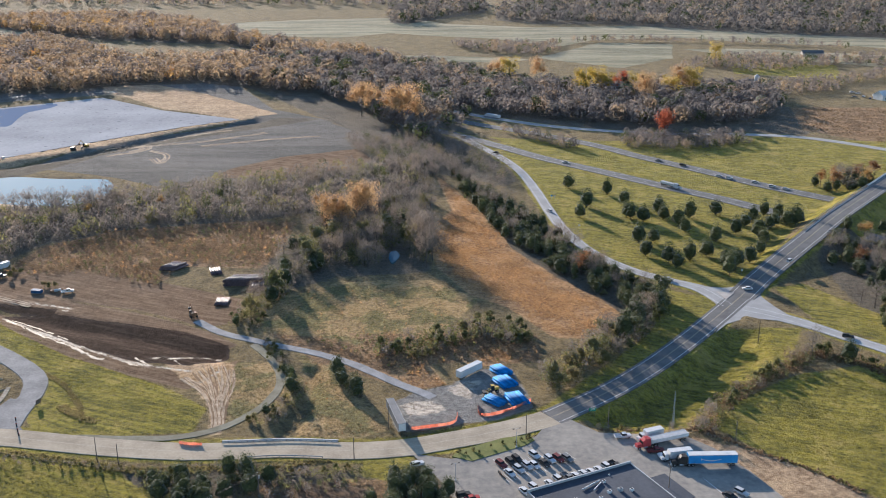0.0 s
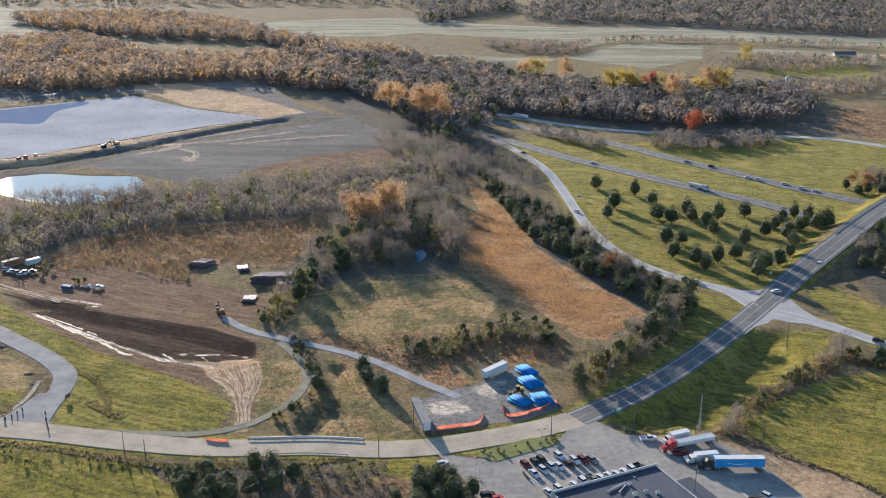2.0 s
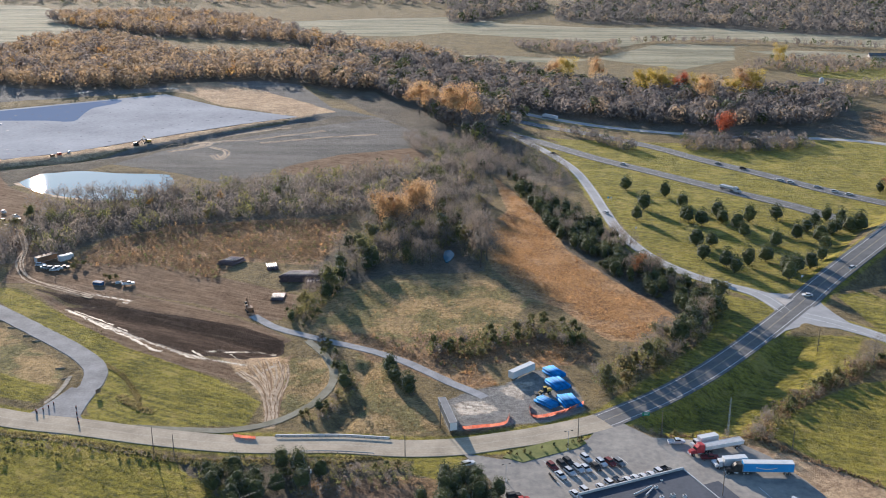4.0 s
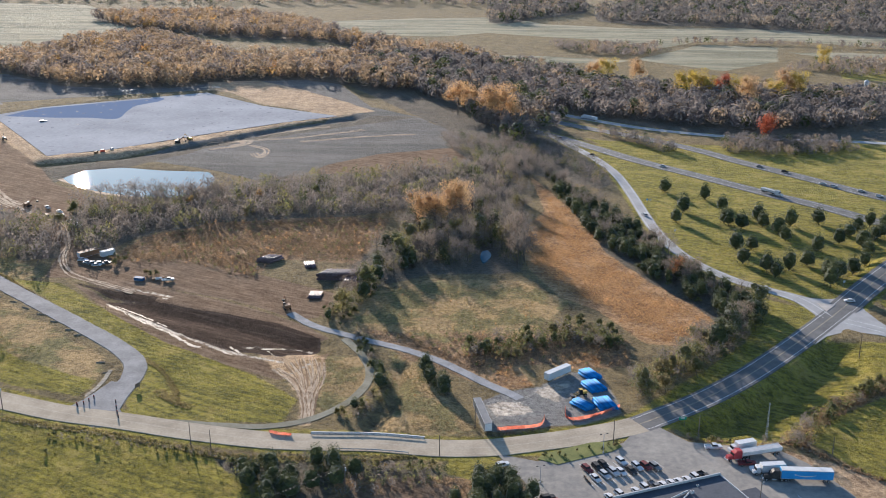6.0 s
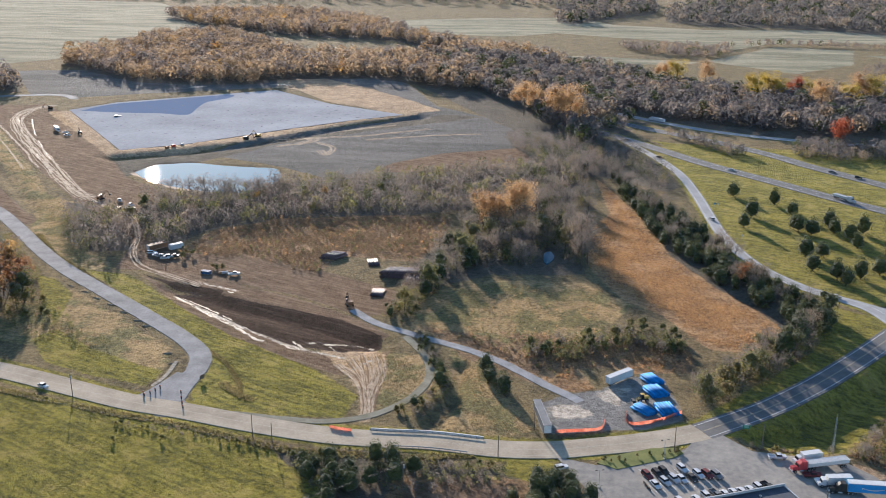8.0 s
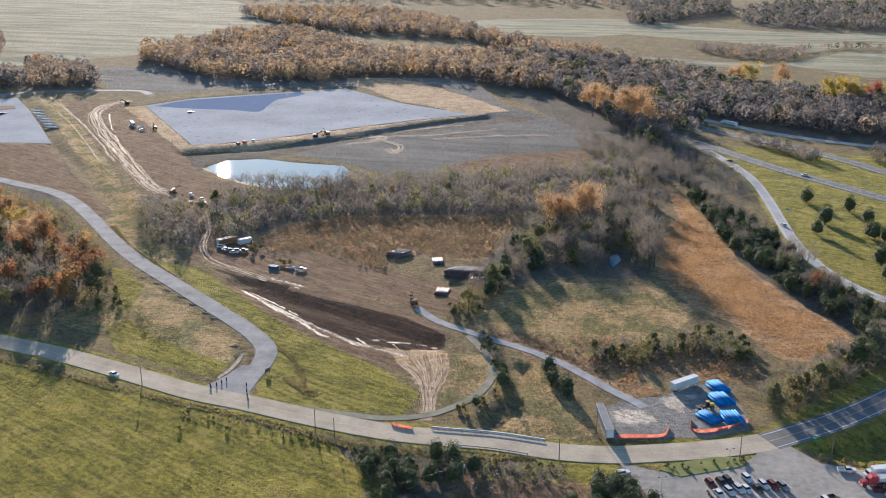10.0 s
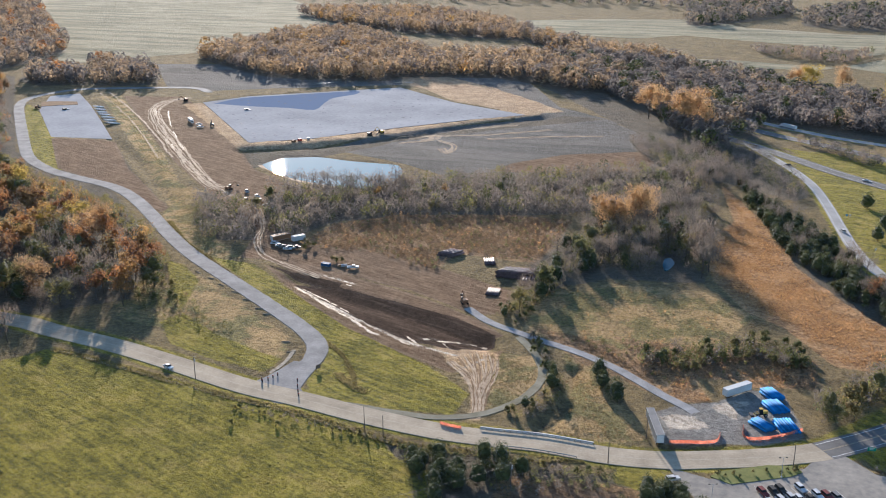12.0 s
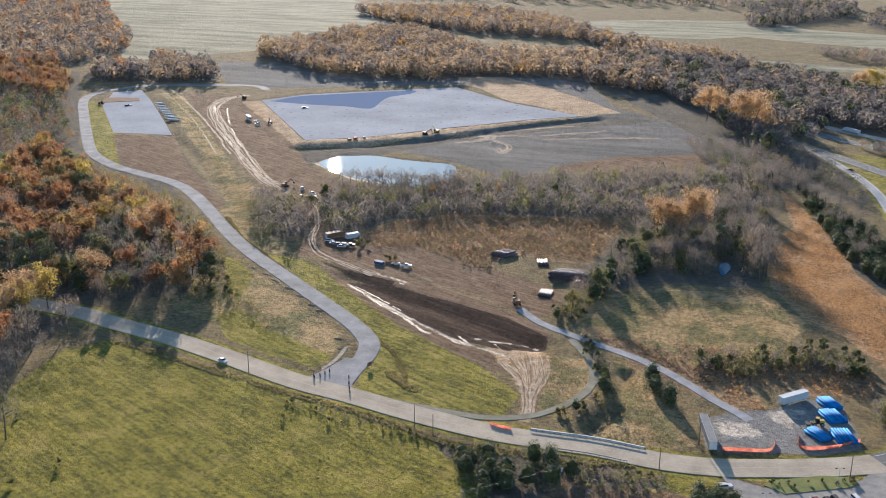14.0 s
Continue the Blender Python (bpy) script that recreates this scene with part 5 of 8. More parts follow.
# hedgerow along the exit ramp
grove([(6.0, 640.2), (29.7, 585.0), (55.4, 527.1), (66.3, 487.8), (80.7, 449.5), (96.1, 430.5), (98.7, 406.1), (84.5, 396.4), (71.4, 423.3), (49.2, 461.7), (34.6, 497.1), (24.3, 537.8), (12.6, 591.4)], 5.0, {"cedar": 5, "shrub": 2, "bare": 1.5, "autumn": 0.2}, 8, (0.75, 1.15), "hedgerow along the ramp", 1.0)
grove([(65.5, 384.1), (84.5, 396.4), (98.0, 402.8), (84.6, 372.4), (64.2, 345.8), (46.7, 326.7), (33.7, 320.0), (32.6, 331.3), (45.2, 350.8)], 8.0, {"shrub": 5, "cedar": 0.3, "scrub": 1.6}, 9, (1.3, 2.0), "trees by the highway bend")
grove([(65.5, 384.1), (84.5, 396.4), (98.0, 402.8), (84.6, 372.4), (64.2, 345.8), (46.7, 326.7), (33.7, 320.0), (32.6, 331.3), (45.2, 350.8)], 11.0, {"bare": 2, "olive": 3}, 73, (0.7, 1.05), "trees by the highway bend")
for k, (x, y) in enumerate([(93, 402), (97, 409), (83, 384), (74, 372), (58, 349)]):
    plant(("cedar", "olive", "bare")[k % 3], x, y, (1.6, 1.25, 1.15)[k % 3], "tall trees by the highway bend")
# dark shrubs in the meadow
grove([(-32.2, 358.7), (-10.3, 378.2), (11.1, 390.2), (28.1, 393.3), (40.7, 372.4), (35.4, 364.0), (10.6, 369.6), (-5.3, 350.8), (-27.2, 350.8)], 6.0, {"shrub": 5, "cedar": 0.3, "scrub": 2}, 10, (0.8, 1.35), "shrubs in the meadow")
grove([(-93.2, 377.0), (-93.5, 395.1), (-85.8, 406.1), (-77.8, 434.2), (-70.3, 423.3), (-76.4, 395.1), (-80.4, 377.0)], 4.6, {"shrub": 5, "cedar": 0.5}, 71, (0.45, 0.8), "shrubs by the pipe stacks")
row([(-62.6, 271.6), (-46.4, 269.6), (-29.0, 271.6)], 3.6, {"shrub": 4, "scrub": 1, "cedar": 0.4}, 2.0, (0.5, 0.9), "bank shrubs below the road")
row([(-72.1, 369.6), (-61.6, 345.8), (-54.5, 326.7), (-61.2, 305.3), (-68.6, 303.3)], 2.8, {"shrub": 5, "scrub": 1, "cedar": 1}, 2.0, (0.5, 0.9), "shrubs along the gully")
row([(-41.8, 343.3), (-36.4, 331.3), (-29.4, 322.2)], 3.2, {"cedar": 3, "shrub": 2}, 1.5, (0.7, 1.0), "shrubs along the gully")
BANKMIX = [(M_SHRUB, 0.5), (M_BARE, 0.25), (M_OLIVE, 0.15), (M_CEDAR, 0.1)]
far_woods("tangled scrub filling the gully and the track side", [([(-72.4, 371.3), (-66.4, 365.7), (-56.9, 343.3), (-50.4, 326.7), (-50.5, 315.3), (-55.1, 303.3), (-60.5, 295.5), (-64.8, 298.2), (-60.2, 311.1), (-57.5, 325.8), (-64.6, 348.3)], 1.0), ([(-42.4, 344.8), (-36.6, 338.9), (-27.4, 323.1), (-28.0, 317.0), (-33.4, 321.4), (-38.4, 331.3)], 0.9), ([(-93.2, 377.0), (-91.7, 392.6), (-85.4, 404.1), (-77.4, 432.0), (-72.1, 423.3), (-76.4, 395.1), (-80.4, 377.0)], 1.2)], 2.6, 62, BANKMIX, (1.6, 4.2), 44, 0.5, 0.1, "thicket", 0.0)
far_woods("dense olive-brown scrub on the bank below the road", [([(-66.6, 269.6), (-50.5, 273.6), (-39.4, 270.3), (-25.3, 270.3), (-21.5, 265.7), (-31.4, 260.1), (-44.1, 253.4), (-59.9, 249.0)], 1.0), ([(-95.2, 268.3), (-67.7, 270.9), (-64.9, 265.7), (-88.3, 256.4)], 1.3)], 2.6, 63, BANKMIX, (1.4, 4.0), 40, 0.5, 0.1, "thicket", 0.0)
far_woods("dense ochre and olive thicket by the highway bend", [([(66.9, 385.3), (84.5, 396.4), (96.5, 401.5), (85.2, 375.3), (66.1, 350.8), (48.0, 329.5), (34.9, 322.2), (33.5, 329.5), (46.3, 350.8)], 1.0)], 3.2, 65, [(M_OLIVE, 0.35), (M_SHRUB, 0.35), (M_BARE, 0.3)], (2.0, 6.0), 50, 0.5, 0.1, "thicket", 0.0)
far_woods("dense olive shrubs across the meadow foot", [([(-28.7, 357.1), (-9.0, 373.5), (10.9, 382.9), (27.7, 387.1), (37.2, 372.4), (33.3, 366.8), (10.6, 371.3), (-5.3, 355.0), (-25.1, 351.8)], 1.0)], 2.5, 64, [(M_SHRUB, 0.5), (M_OLIVE, 0.3), (M_BARE, 0.2)], (1.8, 5.2), 60, 0.6, 0.09, "thicket", 0.0)
far_woods("scattered weed clumps in the brush", [(BRUSH[0], 1.0), (BRUSH[1], 1.0), (BRUSH[2], 1.0)], 2.9, 76, [(M_BRUSH, 0.45), (M_SHRUB, 0.22), (M_OLIVE, 0.18), (M_DRY, 0.15)], (0.7, 2.2), 14, 0.6, 0.2, "weeds", 0.0)
far_woods("scattered tan weed clumps in the meadow", [(OLIVE[0], 1.0)], 3.4, 77, [(M_BRUSH, 0.4), (M_OLIVE, 0.35), (M_DRY, 0.25)], (0.5, 1.6), 12, 0.5, 0.2, "weeds", 0.0)
far_woods("scattered darker clumps in the golden grass", [(GOLD[0], 1.0), (TAN[0], 1.0)], 4.6, 78, [(M_BRUSH, 0.5), (M_DRY, 0.5)], (0.5, 1.2), 12, 0.5, 0.2, "weeds", 0.0)
# interchange cedars
for x, y in [(79.6, 608.7), (101.5, 592.7), (85.1, 565.2), (78.3, 543.3), (108.5, 572.5), (106.8, 540.0), (113.0, 535.6), (124.8, 551.2), (125.4, 540.0), (140.7, 542.2), (130.9, 527.1), (131.8, 514.7), (103.3, 497.1), (103.0, 477.1), (111.4, 499.0), (112.1, 465.9), (114.9, 458.4), (123.4, 468.4), (134.0, 477.1), (144.3, 499.0), (139.1, 461.7), (137.4, 447.2), (144.7, 461.7), (157.3, 548.9), (159.5, 514.7), (168.0, 527.1), (174.9, 535.6), (161.9, 478.8), (152.6, 465.9), (168.9, 497.1), (184.7, 546.7), (184.4, 527.1), (191.4, 543.3), (192.0, 529.2), (197.0, 529.2), (170.0, 508.7), (179.6, 521.9), (104.8, 543.3)]:
    plant("cedar", x, y, rng.uniform(1.1, 1.5), "cedars on the interchange lawn")
# woods right of the overpass
grove([(187.4, 461.7), (222.1, 527.1), (246.7, 527.1), (274.6, 487.8), (205.4, 350.8), (186.1, 384.1), (183.5, 406.1), (198.8, 437.9)], 6.5, {"cedar": 4, "shrub": 3, "bare": 1.5, "autumn": 0.4}, 11, (0.7, 1.15), "woods beside the overpass")
grove([(236.2, 611.5), (269.0, 640.2), (285.4, 625.6), (260.6, 591.4), (240.7, 585.0)], 6, {"cedar": 3, "autumn": 1, "bare": 2}, 12, (0.8, 1.1), "woods beside the overpass")
row([(86.5, 295.5), (96.9, 313.6), (114.1, 331.3), (133.5, 345.8), (146.8, 358.7), (167.2, 343.3), (176.7, 322.2)], 6.0, {"scrub": 3, "shrub": 3}, 2.6, (0.8, 1.3), "fence-line thicket")
row([(52.7, 298.2), (66.3, 299.4), (79.3, 297.4), (90.3, 295.5)], 3.0, {"shrub": 2, "scrub": 2}, 1.2, (0.4, 0.7), "fence-line thicket")
plant("bare", *(145.2, 356.0), 1.0)
plant("cedar", 158, 352, 1.2)
far_woods("continuous brown and olive brush along the fence line", [(band(curve([(86.5, 295.5), (96.9, 313.6), (114.1, 331.3), (133.5, 345.8), (146.8, 358.7), (167.2, 343.3), (176.7, 322.2)]), 4.5), 1.0)], 2.0, 81, [(M_BRUSH, 0.45), (M_OLIVE, 0.25), (M_SHRUB, 0.3)], (1.2, 4.2), 44, 0.6, 0.1, "thicket", 0.0)
# bottom bank
grove([(-94.1, 270.6), (-64.8, 273.9), (-52.8, 265.7), (-56.9, 250.5), (-56.9, 234.0), (-82.0, 234.0)], 7.5, {"cedar": 1, "shrub": 3, "scrub": 1}, 13, (0.7, 1.1), "bank shrubs below the road")
grove([(-21.3, 262.6), (-11.2, 267.3), (2.7, 259.4), (7.2, 234.0), (-22.1, 228.8)], 4.6, {"cedar": 5, "shrub": 1}, 14, (0.7, 1.05), "bank shrubs below the road")
row([(-159.5, 278.4), (-129.3, 275.0), (-110.7, 272.9), (-96.1, 271.6), (-65.0, 275.0), (-39.3, 269.0)], 2.0, {"scrub": 3, "shrub": 2}, 1.0, (0.25, 0.45), "bank shrubs below the road")
for x, y in [(-84.7, 256), (-79.6, 263.4), (-72.3, 258.8), (-65, 255.9), (-76.8, 248.6), (-66, 268), (-60.2, 266), (-53, 264), (-88, 263), (-58, 259), (-14.7, 264), (-9.8, 263), (-4.9, 263), (-12, 256), (-4, 254), (-70, 251)]:
    plant("cedar", x, y, rng.uniform(0.8, 1.2), "dark evergreens below the road")
# river belt and coloured trees beyond
for k, pts in (("yellow", [(130.4, 926.1), (143.1, 941.3), (153.0, 935.2), (215.1, 926.1), (235.8, 935.2), (182.4, 935.2), (66.5, 1006.9), (308.4, 1132.1)]), ("orange", [(-69.9, 844.0), (-63.5, 856.7), (-38.6, 796.5), (-29.4, 796.5), (-22.7, 803.3), (180.4, 883.3), (56.0, 1024.7), (223.9, 941.3), (95.2, 1006.9)]), ("red", [(164.7, 941.3), (169.9, 764.0), (177.5, 774.6), (172.7, 956.9)])):
    for q in pts:
        plant(k, *q, rng.uniform(1.7, 2.2), k + " trees beyond the highway")


# the tan and grey leaf colours of these mixes hold painted haze
RIVERMIX = [(M_FARBARE, 0.66), (M_CEDAR, 0.16), (M_HAZED_LEAF, 0.18)]
GLOWMIX = [(M_HAZED_LEAF, 0.66), (M_FARBARE, 0.28), (M_AUTUMN, 0.06)]
far_woods("bare grey-brown woods along the river and highway", [(W_RIVER, 1.0)], 9.0, 21, RIVERMIX, (9, 17), 140, 0.9, 0.07, ruffle=0.1)
far_woods("bare thickets between the highway lanes", [(W_ISLE, 1.0), (W_VERGE, 0.9)], 4.6, 27, RIVERMIX, (4, 8), 110, 0.8, 0.065, ruffle=0.15)
far_woods("grey-brown bare thicket between field and ramp", [(W_BANK, 1.0)], 4.6, 28, [(M_FARBARE, 0.5), (M_BARE, 0.3), (M_OLIVE, 0.08), (M_CEDAR, 0.12)], (4, 9.5), 120, 0.5, 0.05, "thicket", 0.05)
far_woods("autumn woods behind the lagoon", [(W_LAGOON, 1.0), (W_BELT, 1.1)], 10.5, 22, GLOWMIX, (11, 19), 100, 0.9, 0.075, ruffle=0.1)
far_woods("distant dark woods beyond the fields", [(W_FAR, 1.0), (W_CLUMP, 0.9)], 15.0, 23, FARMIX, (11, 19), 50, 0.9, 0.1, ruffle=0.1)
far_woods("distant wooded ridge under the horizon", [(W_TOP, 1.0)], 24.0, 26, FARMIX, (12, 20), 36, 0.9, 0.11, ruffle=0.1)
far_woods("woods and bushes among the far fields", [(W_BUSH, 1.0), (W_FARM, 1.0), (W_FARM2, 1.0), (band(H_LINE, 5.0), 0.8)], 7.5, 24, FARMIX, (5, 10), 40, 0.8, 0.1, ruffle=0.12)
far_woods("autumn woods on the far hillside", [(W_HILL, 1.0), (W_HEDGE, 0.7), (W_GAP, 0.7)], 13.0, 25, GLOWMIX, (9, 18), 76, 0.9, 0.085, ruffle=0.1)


# ---- tall grass and brush, as one sheet of tufts a kind ----


def tufts(label, polys, gap, material, size, seed, blades=4, lean=0.35, off=None, fringe=9.0):
    """Rough grass: many small upright clumps of crossed blades."""
    r = np.random.default_rng(seed)
    found = []
    for i, p in enumerate(polys):
        got = spots(p, gap, seed + i, 0.6, 1.0)
        fade = area_depth(got, p) / fringe + 0.45 * waves(got, 6.0, 1.3 * i) + 0.25 * waves(got, 2.6, 0.7)
        found.append(got[fade > r.uniform(0, 1, len(got))])
    q = np.vstack(found)
    for p in off or ():
        q = q[soft_in(q, p, 0.5) < 0.5]
    keep = waves(q, 9.0, seed * 0.37) + r.normal(size=len(q)) * 0.5 > -0.45
    q = q[keep]
    z = height(q)
    n = len(q) * blades
    base = np.repeat(np.column_stack([q, z - 0.08]), blades, 0)
    base[:, :2] += r.normal(size=(n, 2)) * size * 0.35
    a = r.uniform(0, 6.283, n)
    h = np.repeat(r.uniform(0.55, 1.25, len(q)), blades) * r.uniform(0.7, 1.2, n) * size
    wide = np.column_stack([np.cos(a), np.sin(a), np.zeros(n)]) * (h * 0.36)[:, None]
    tip = np.column_stack([r.normal(size=n) * lean, r.normal(size=n) * lean, np.ones(n)]) * h[:, None]
    v = np.stack([base - wide * 1.5, base + wide * 1.5, base + tip], 1).reshape(-1, 3)
    ob = new("rough_grass", to_mesh("rough_grass", v, np.arange(3 * n).reshape(-1, 3), [material]))
    tagged(ob, label, "grass", kind="stuff")
    return len(q)


tufts("tall golden dry grass on the slope", GOLD, 0.7, M_DRY, 0.48, 31)
tufts("brown tangled brush and weeds", BRUSH[:3], 0.8, M_BRUSH, 0.5, 32)
tufts("olive tussocks in the meadow", OLIVE, 1.3, leaf_mat("olive_tussock", [(0.3, (0.25, 0.20, 0.09)), (0.7, (0.48, 0.35, 0.17))], 0.55), 0.42, 33)
tufts("green grass tussocks in the pasture", GREEN[:3] + [GREEN[7], GREEN[8]], 0.85, M_TUFT, 0.27, 34, 4)
# darker copy of the green tufts, painting their shadow sides
M_TUFT_SHADED = leaf_mat("shaded_tussock", [(0.3, (0.11, 0.10, 0.025)), (0.7, (0.19, 0.165, 0.05))], 0.4)
tufts("coarse pasture tussocks darkened like the shaded sides of tufts", GREEN[:4] + [GREEN[8]], 4.2, M_TUFT_SHADED, 0.4, 36, 5, 0.6)
tufts("dead stalks and brush on rough ground", [BRUSH[3]], 2.4, M_BRUSH, 0.8, 35)


M_WEED = leaf_mat("ditch_weeds", [(0.3, (0.16, 0.14, 0.06)), (0.7, (0.30, 0.24, 0.11))], 0.5)
tufts("dark weeds along the ditch", [band(DITCH, 1.3), band(curve([(-136.5, 316), (-129, 308.6), (-118.5, 302.4)]), 2.2), band(curve([(-246.4, 418.4), (-270.1, 436.3), (-300.7, 469.3)]), 2.0)], 0.5, M_WEED, 0.6, 41, fringe=0.7)
tufts("rough weeds below the country road", [band(curve([(-253.4, 303.4), (-211.6, 295.1), (-172.2, 286.7), (-140.3, 281.9), (-112.1, 275.7), (-94.6, 272.0), (-64.3, 272.7), (-34.7, 278.3)]), 2.2)], 0.55, M_WEED, 0.6, 42, fringe=0.8)
tufts("tan brush along the fence line", [band(curve([(86.5, 295.5), (96.7, 312.7), (113.8, 330.4), (133.5, 345.8), (146.4, 357.6), (166.7, 342.3), (176.3, 321.4)]), 4.5), band(curve([(52.7, 298.2), (66.6, 300.5), (85.0, 297.4), (100.3, 284.4), (115.9, 271.6), (126.7, 258.8)]), 2.0)], 0.9, M_BRUSH, 0.8, 43, fringe=2.5)
tufts("yellowing weeds in the green strip", [[(-215.1, 413.3), (-169.2, 377.9), (-131.2, 348.6), (-98.7, 329.3), (-84.8, 311.9), (-87.1, 298.4), (-113.3, 300.7), (-134.1, 319.2), (-164.6, 355.4)]], 1.1, M_TUFT, 0.32, 44, fringe=12.0)
tufts("dry weeds round the bend of the track", TAN[:2], 0.9, leaf_mat("straw_weeds", [(0.3, (0.20, 0.155, 0.072)), (0.7, (0.34, 0.25, 0.12))], 0.4), 0.38, 45)

# ---- things: shared builders ----
M_PAINT, _nt, _b = node_mat("car_paint")
_info = _nt.nodes.new("ShaderNodeObjectInfo")
_dust = noise_out(_nt, coords(_nt, True), 1.5, 4)
_nt.links.new(mix_col(_nt, mth(_nt, "MULTIPLY", _dust, 0.25), _info.outputs["Color"], (0.3, 0.27, 0.23)), _b.inputs["Base Color"])
_b.inputs["Roughness"].default_value, _b.inputs["IOR"].default_value = 0.55, 1.2
M_GLASS = shade("tinted_glass", (0.012, 0.014, 0.016), (0.03, 0.033, 0.036), 1, 0.3, relief=0, ior=1.3)
M_TYRE = shade("tyre_rubber", (0.015, 0.015, 0.015), (0.035, 0.034, 0.033), 4, 0.85)
M_RIM = shade("wheel_metal", (0.35, 0.35, 0.35), (0.55, 0.55, 0.54), 4, 0.4, 0.8)
M_LAMP = shade("clear_lamp_glass", (0.6, 0.6, 0.58), (0.75, 0.75, 0.72), 4, 0.25)
M_TAIL = shade("red_lamp_glass", (0.25, 0.02, 0.02), (0.4, 0.03, 0.03), 4, 0.3)
M_STEEL = shade("galvanised_steel", (0.3, 0.31, 0.32), (0.44, 0.45, 0.46), 2, 0.65, 0.15, ior=1.3)
M_DARK = shade("dark_metal", (0.03, 0.03, 0.032), (0.07, 0.068, 0.066), 2, 0.6, 0.3)
M_WOOD = shade("weathered_pole_wood", (0.10, 0.08, 0.065), (0.2, 0.165, 0.135), 2, 0.9)
M_BOXWHITE = shade("dusty_white_panel", (0.46, 0.46, 0.455), (0.62, 0.62, 0.61), 0.8, 0.6, ior=1.25)
M_GREYBOX = shade("weathered_grey_panel", (0.13, 0.13, 0.135), (0.2, 0.2, 0.2), 0.8, 0.7, ior=1.25)
M_BLUEBOX = shade("bright_blue_panel", (0.03, 0.22, 0.5), (0.05, 0.30, 0.62), 0.6, 0.45)
M_NAVY = shade("dull_blue_panel", (0.03, 0.07, 0.15), (0.06, 0.12, 0.22), 0.8, 0.7, ior=1.2)
M_BLUEPIPE = shade("blue_plastic_pipe", (0.02, 0.15, 0.38), (0.035, 0.25, 0.56), 1.0, 0.6, vary=0.7, ior=1.2)
M_IRONPIPE = shade("dark_iron_pipe", (0.08, 0.055, 0.055), (0.20, 0.14, 0.145), 1.0, 0.46, 0.0, vary=0.5, ior=1.42)
M_WHITEPIPE = shade("pale_pipe", (0.42, 0.42, 0.42), (0.56, 0.56, 0.56), 1.0, 0.6, ior=1.2)
M_NET = leaf_mat("orange_safety_mesh", [(0.3, (0.66, 0.24, 0.16)), (0.7, (0.82, 0.36, 0.25))], 0.45, 0.35, 0.0)
M_ROOF = shade("dark_membrane_roof", (0.03, 0.036, 0.05), (0.07, 0.078, 0.095), 0.25, 0.75)
M_PARAPET = shade("pale_parapet_block", (0.34, 0.34, 0.34), (0.46, 0.46, 0.46), 0.5, 0.8)
M_BRICK = shade("painted_wall", (0.3, 0.27, 0.24), (0.42, 0.38, 0.34), 0.6, 0.85)
M_SHINGLE = shade("grey_shingle", (0.08, 0.08, 0.085), (0.14, 0.14, 0.145), 1.0, 0.85)
M_SIGN = shade("green_sign_face", (0.0, 0.16, 0.10), (0.01, 0.22, 0.14), 2, 0.45)
M_RUST = shade("rusty_brown_paint", (0.16, 0.08, 0.045), (0.28, 0.15, 0.08), 1.5, 0.75)
M_YELLOWPAINT = shade("worn_yellow_machine_paint", (0.42, 0.26, 0.05), (0.58, 0.38, 0.08), 1.2, 0.55)
M_POSTRED = shade("dull_red_band", (0.35, 0.06, 0.04), (0.48, 0.1, 0.06), 3, 0.7)
M_SILT = shade("stone_check", (0.10, 0.085, 0.065), (0.34, 0.29, 0.22), 2.0, 0.9)


def box(bm, cx, cy, cz, sx, sy, sz, taper=(1.0, 1.0), edge=0.0, shift=0.0):
    """A box resting at cz, its top scaled by taper and shifted along x, with rounded edges."""
    r = bmesh.ops.create_cube(bm, size=1.0)["verts"]
    for v in r:
        up = v.co.z > 0
        v.co.x = cx + v.co.x * sx * (taper[0] if up else 1) + (shift if up else 0)
        v.co.y = cy + v.co.y * sy * (taper[1] if up else 1)
        v.co.z = cz + (sz if up else 0)
    if edge:
        es = {e for v in r for e in v.link_edges}
        bmesh.ops.bevel(bm, geom=list(es), offset=edge, segments=2, affect="EDGES", profile=0.6)
    return bm


def boxed(*args, **kw):
    return box(bmesh.new(), *args, **kw)


def rod(bm, a, b, ra, rb=None, sides=8):
    """A closed round bar from a to b."""
    a, b = Vector(a), Vector(b)
    m = Matrix.Translation((a + b) / 2) @ (b - a).to_track_quat("Z", "Y").to_matrix().to_4x4()
    bmesh.ops.create_cone(bm, cap_ends=True, segments=sides, radius1=ra, radius2=ra if rb is None else rb, depth=(b - a).length, matrix=m)
    return bm


def tube_mesh(name, length, outer, inner, sides=14):
    """A hollow pipe along x, resting on z = 0."""
    v, f = [], []
    for x, rad in ((-length / 2, outer), (length / 2, outer), (length / 2, inner), (-length / 2, inner)):
        for k in range(sides):
            a = k * 2 * math.pi / sides
            v.append((x, math.cos(a) * rad, outer + math.sin(a) * rad))
    for ring in range(4):
        for k in range(sides):
            a, b = ring * sides, ((ring + 1) % 4) * sides
            f.append((a + k, a + (k + 1) % sides, b + (k + 1) % sides, b + k))
    me = bpy.data.meshes.new(name)
    me.from_pydata(v, [], f)
    me.polygons.foreach_set("use_smooth", [True] * len(me.polygons))
    return me


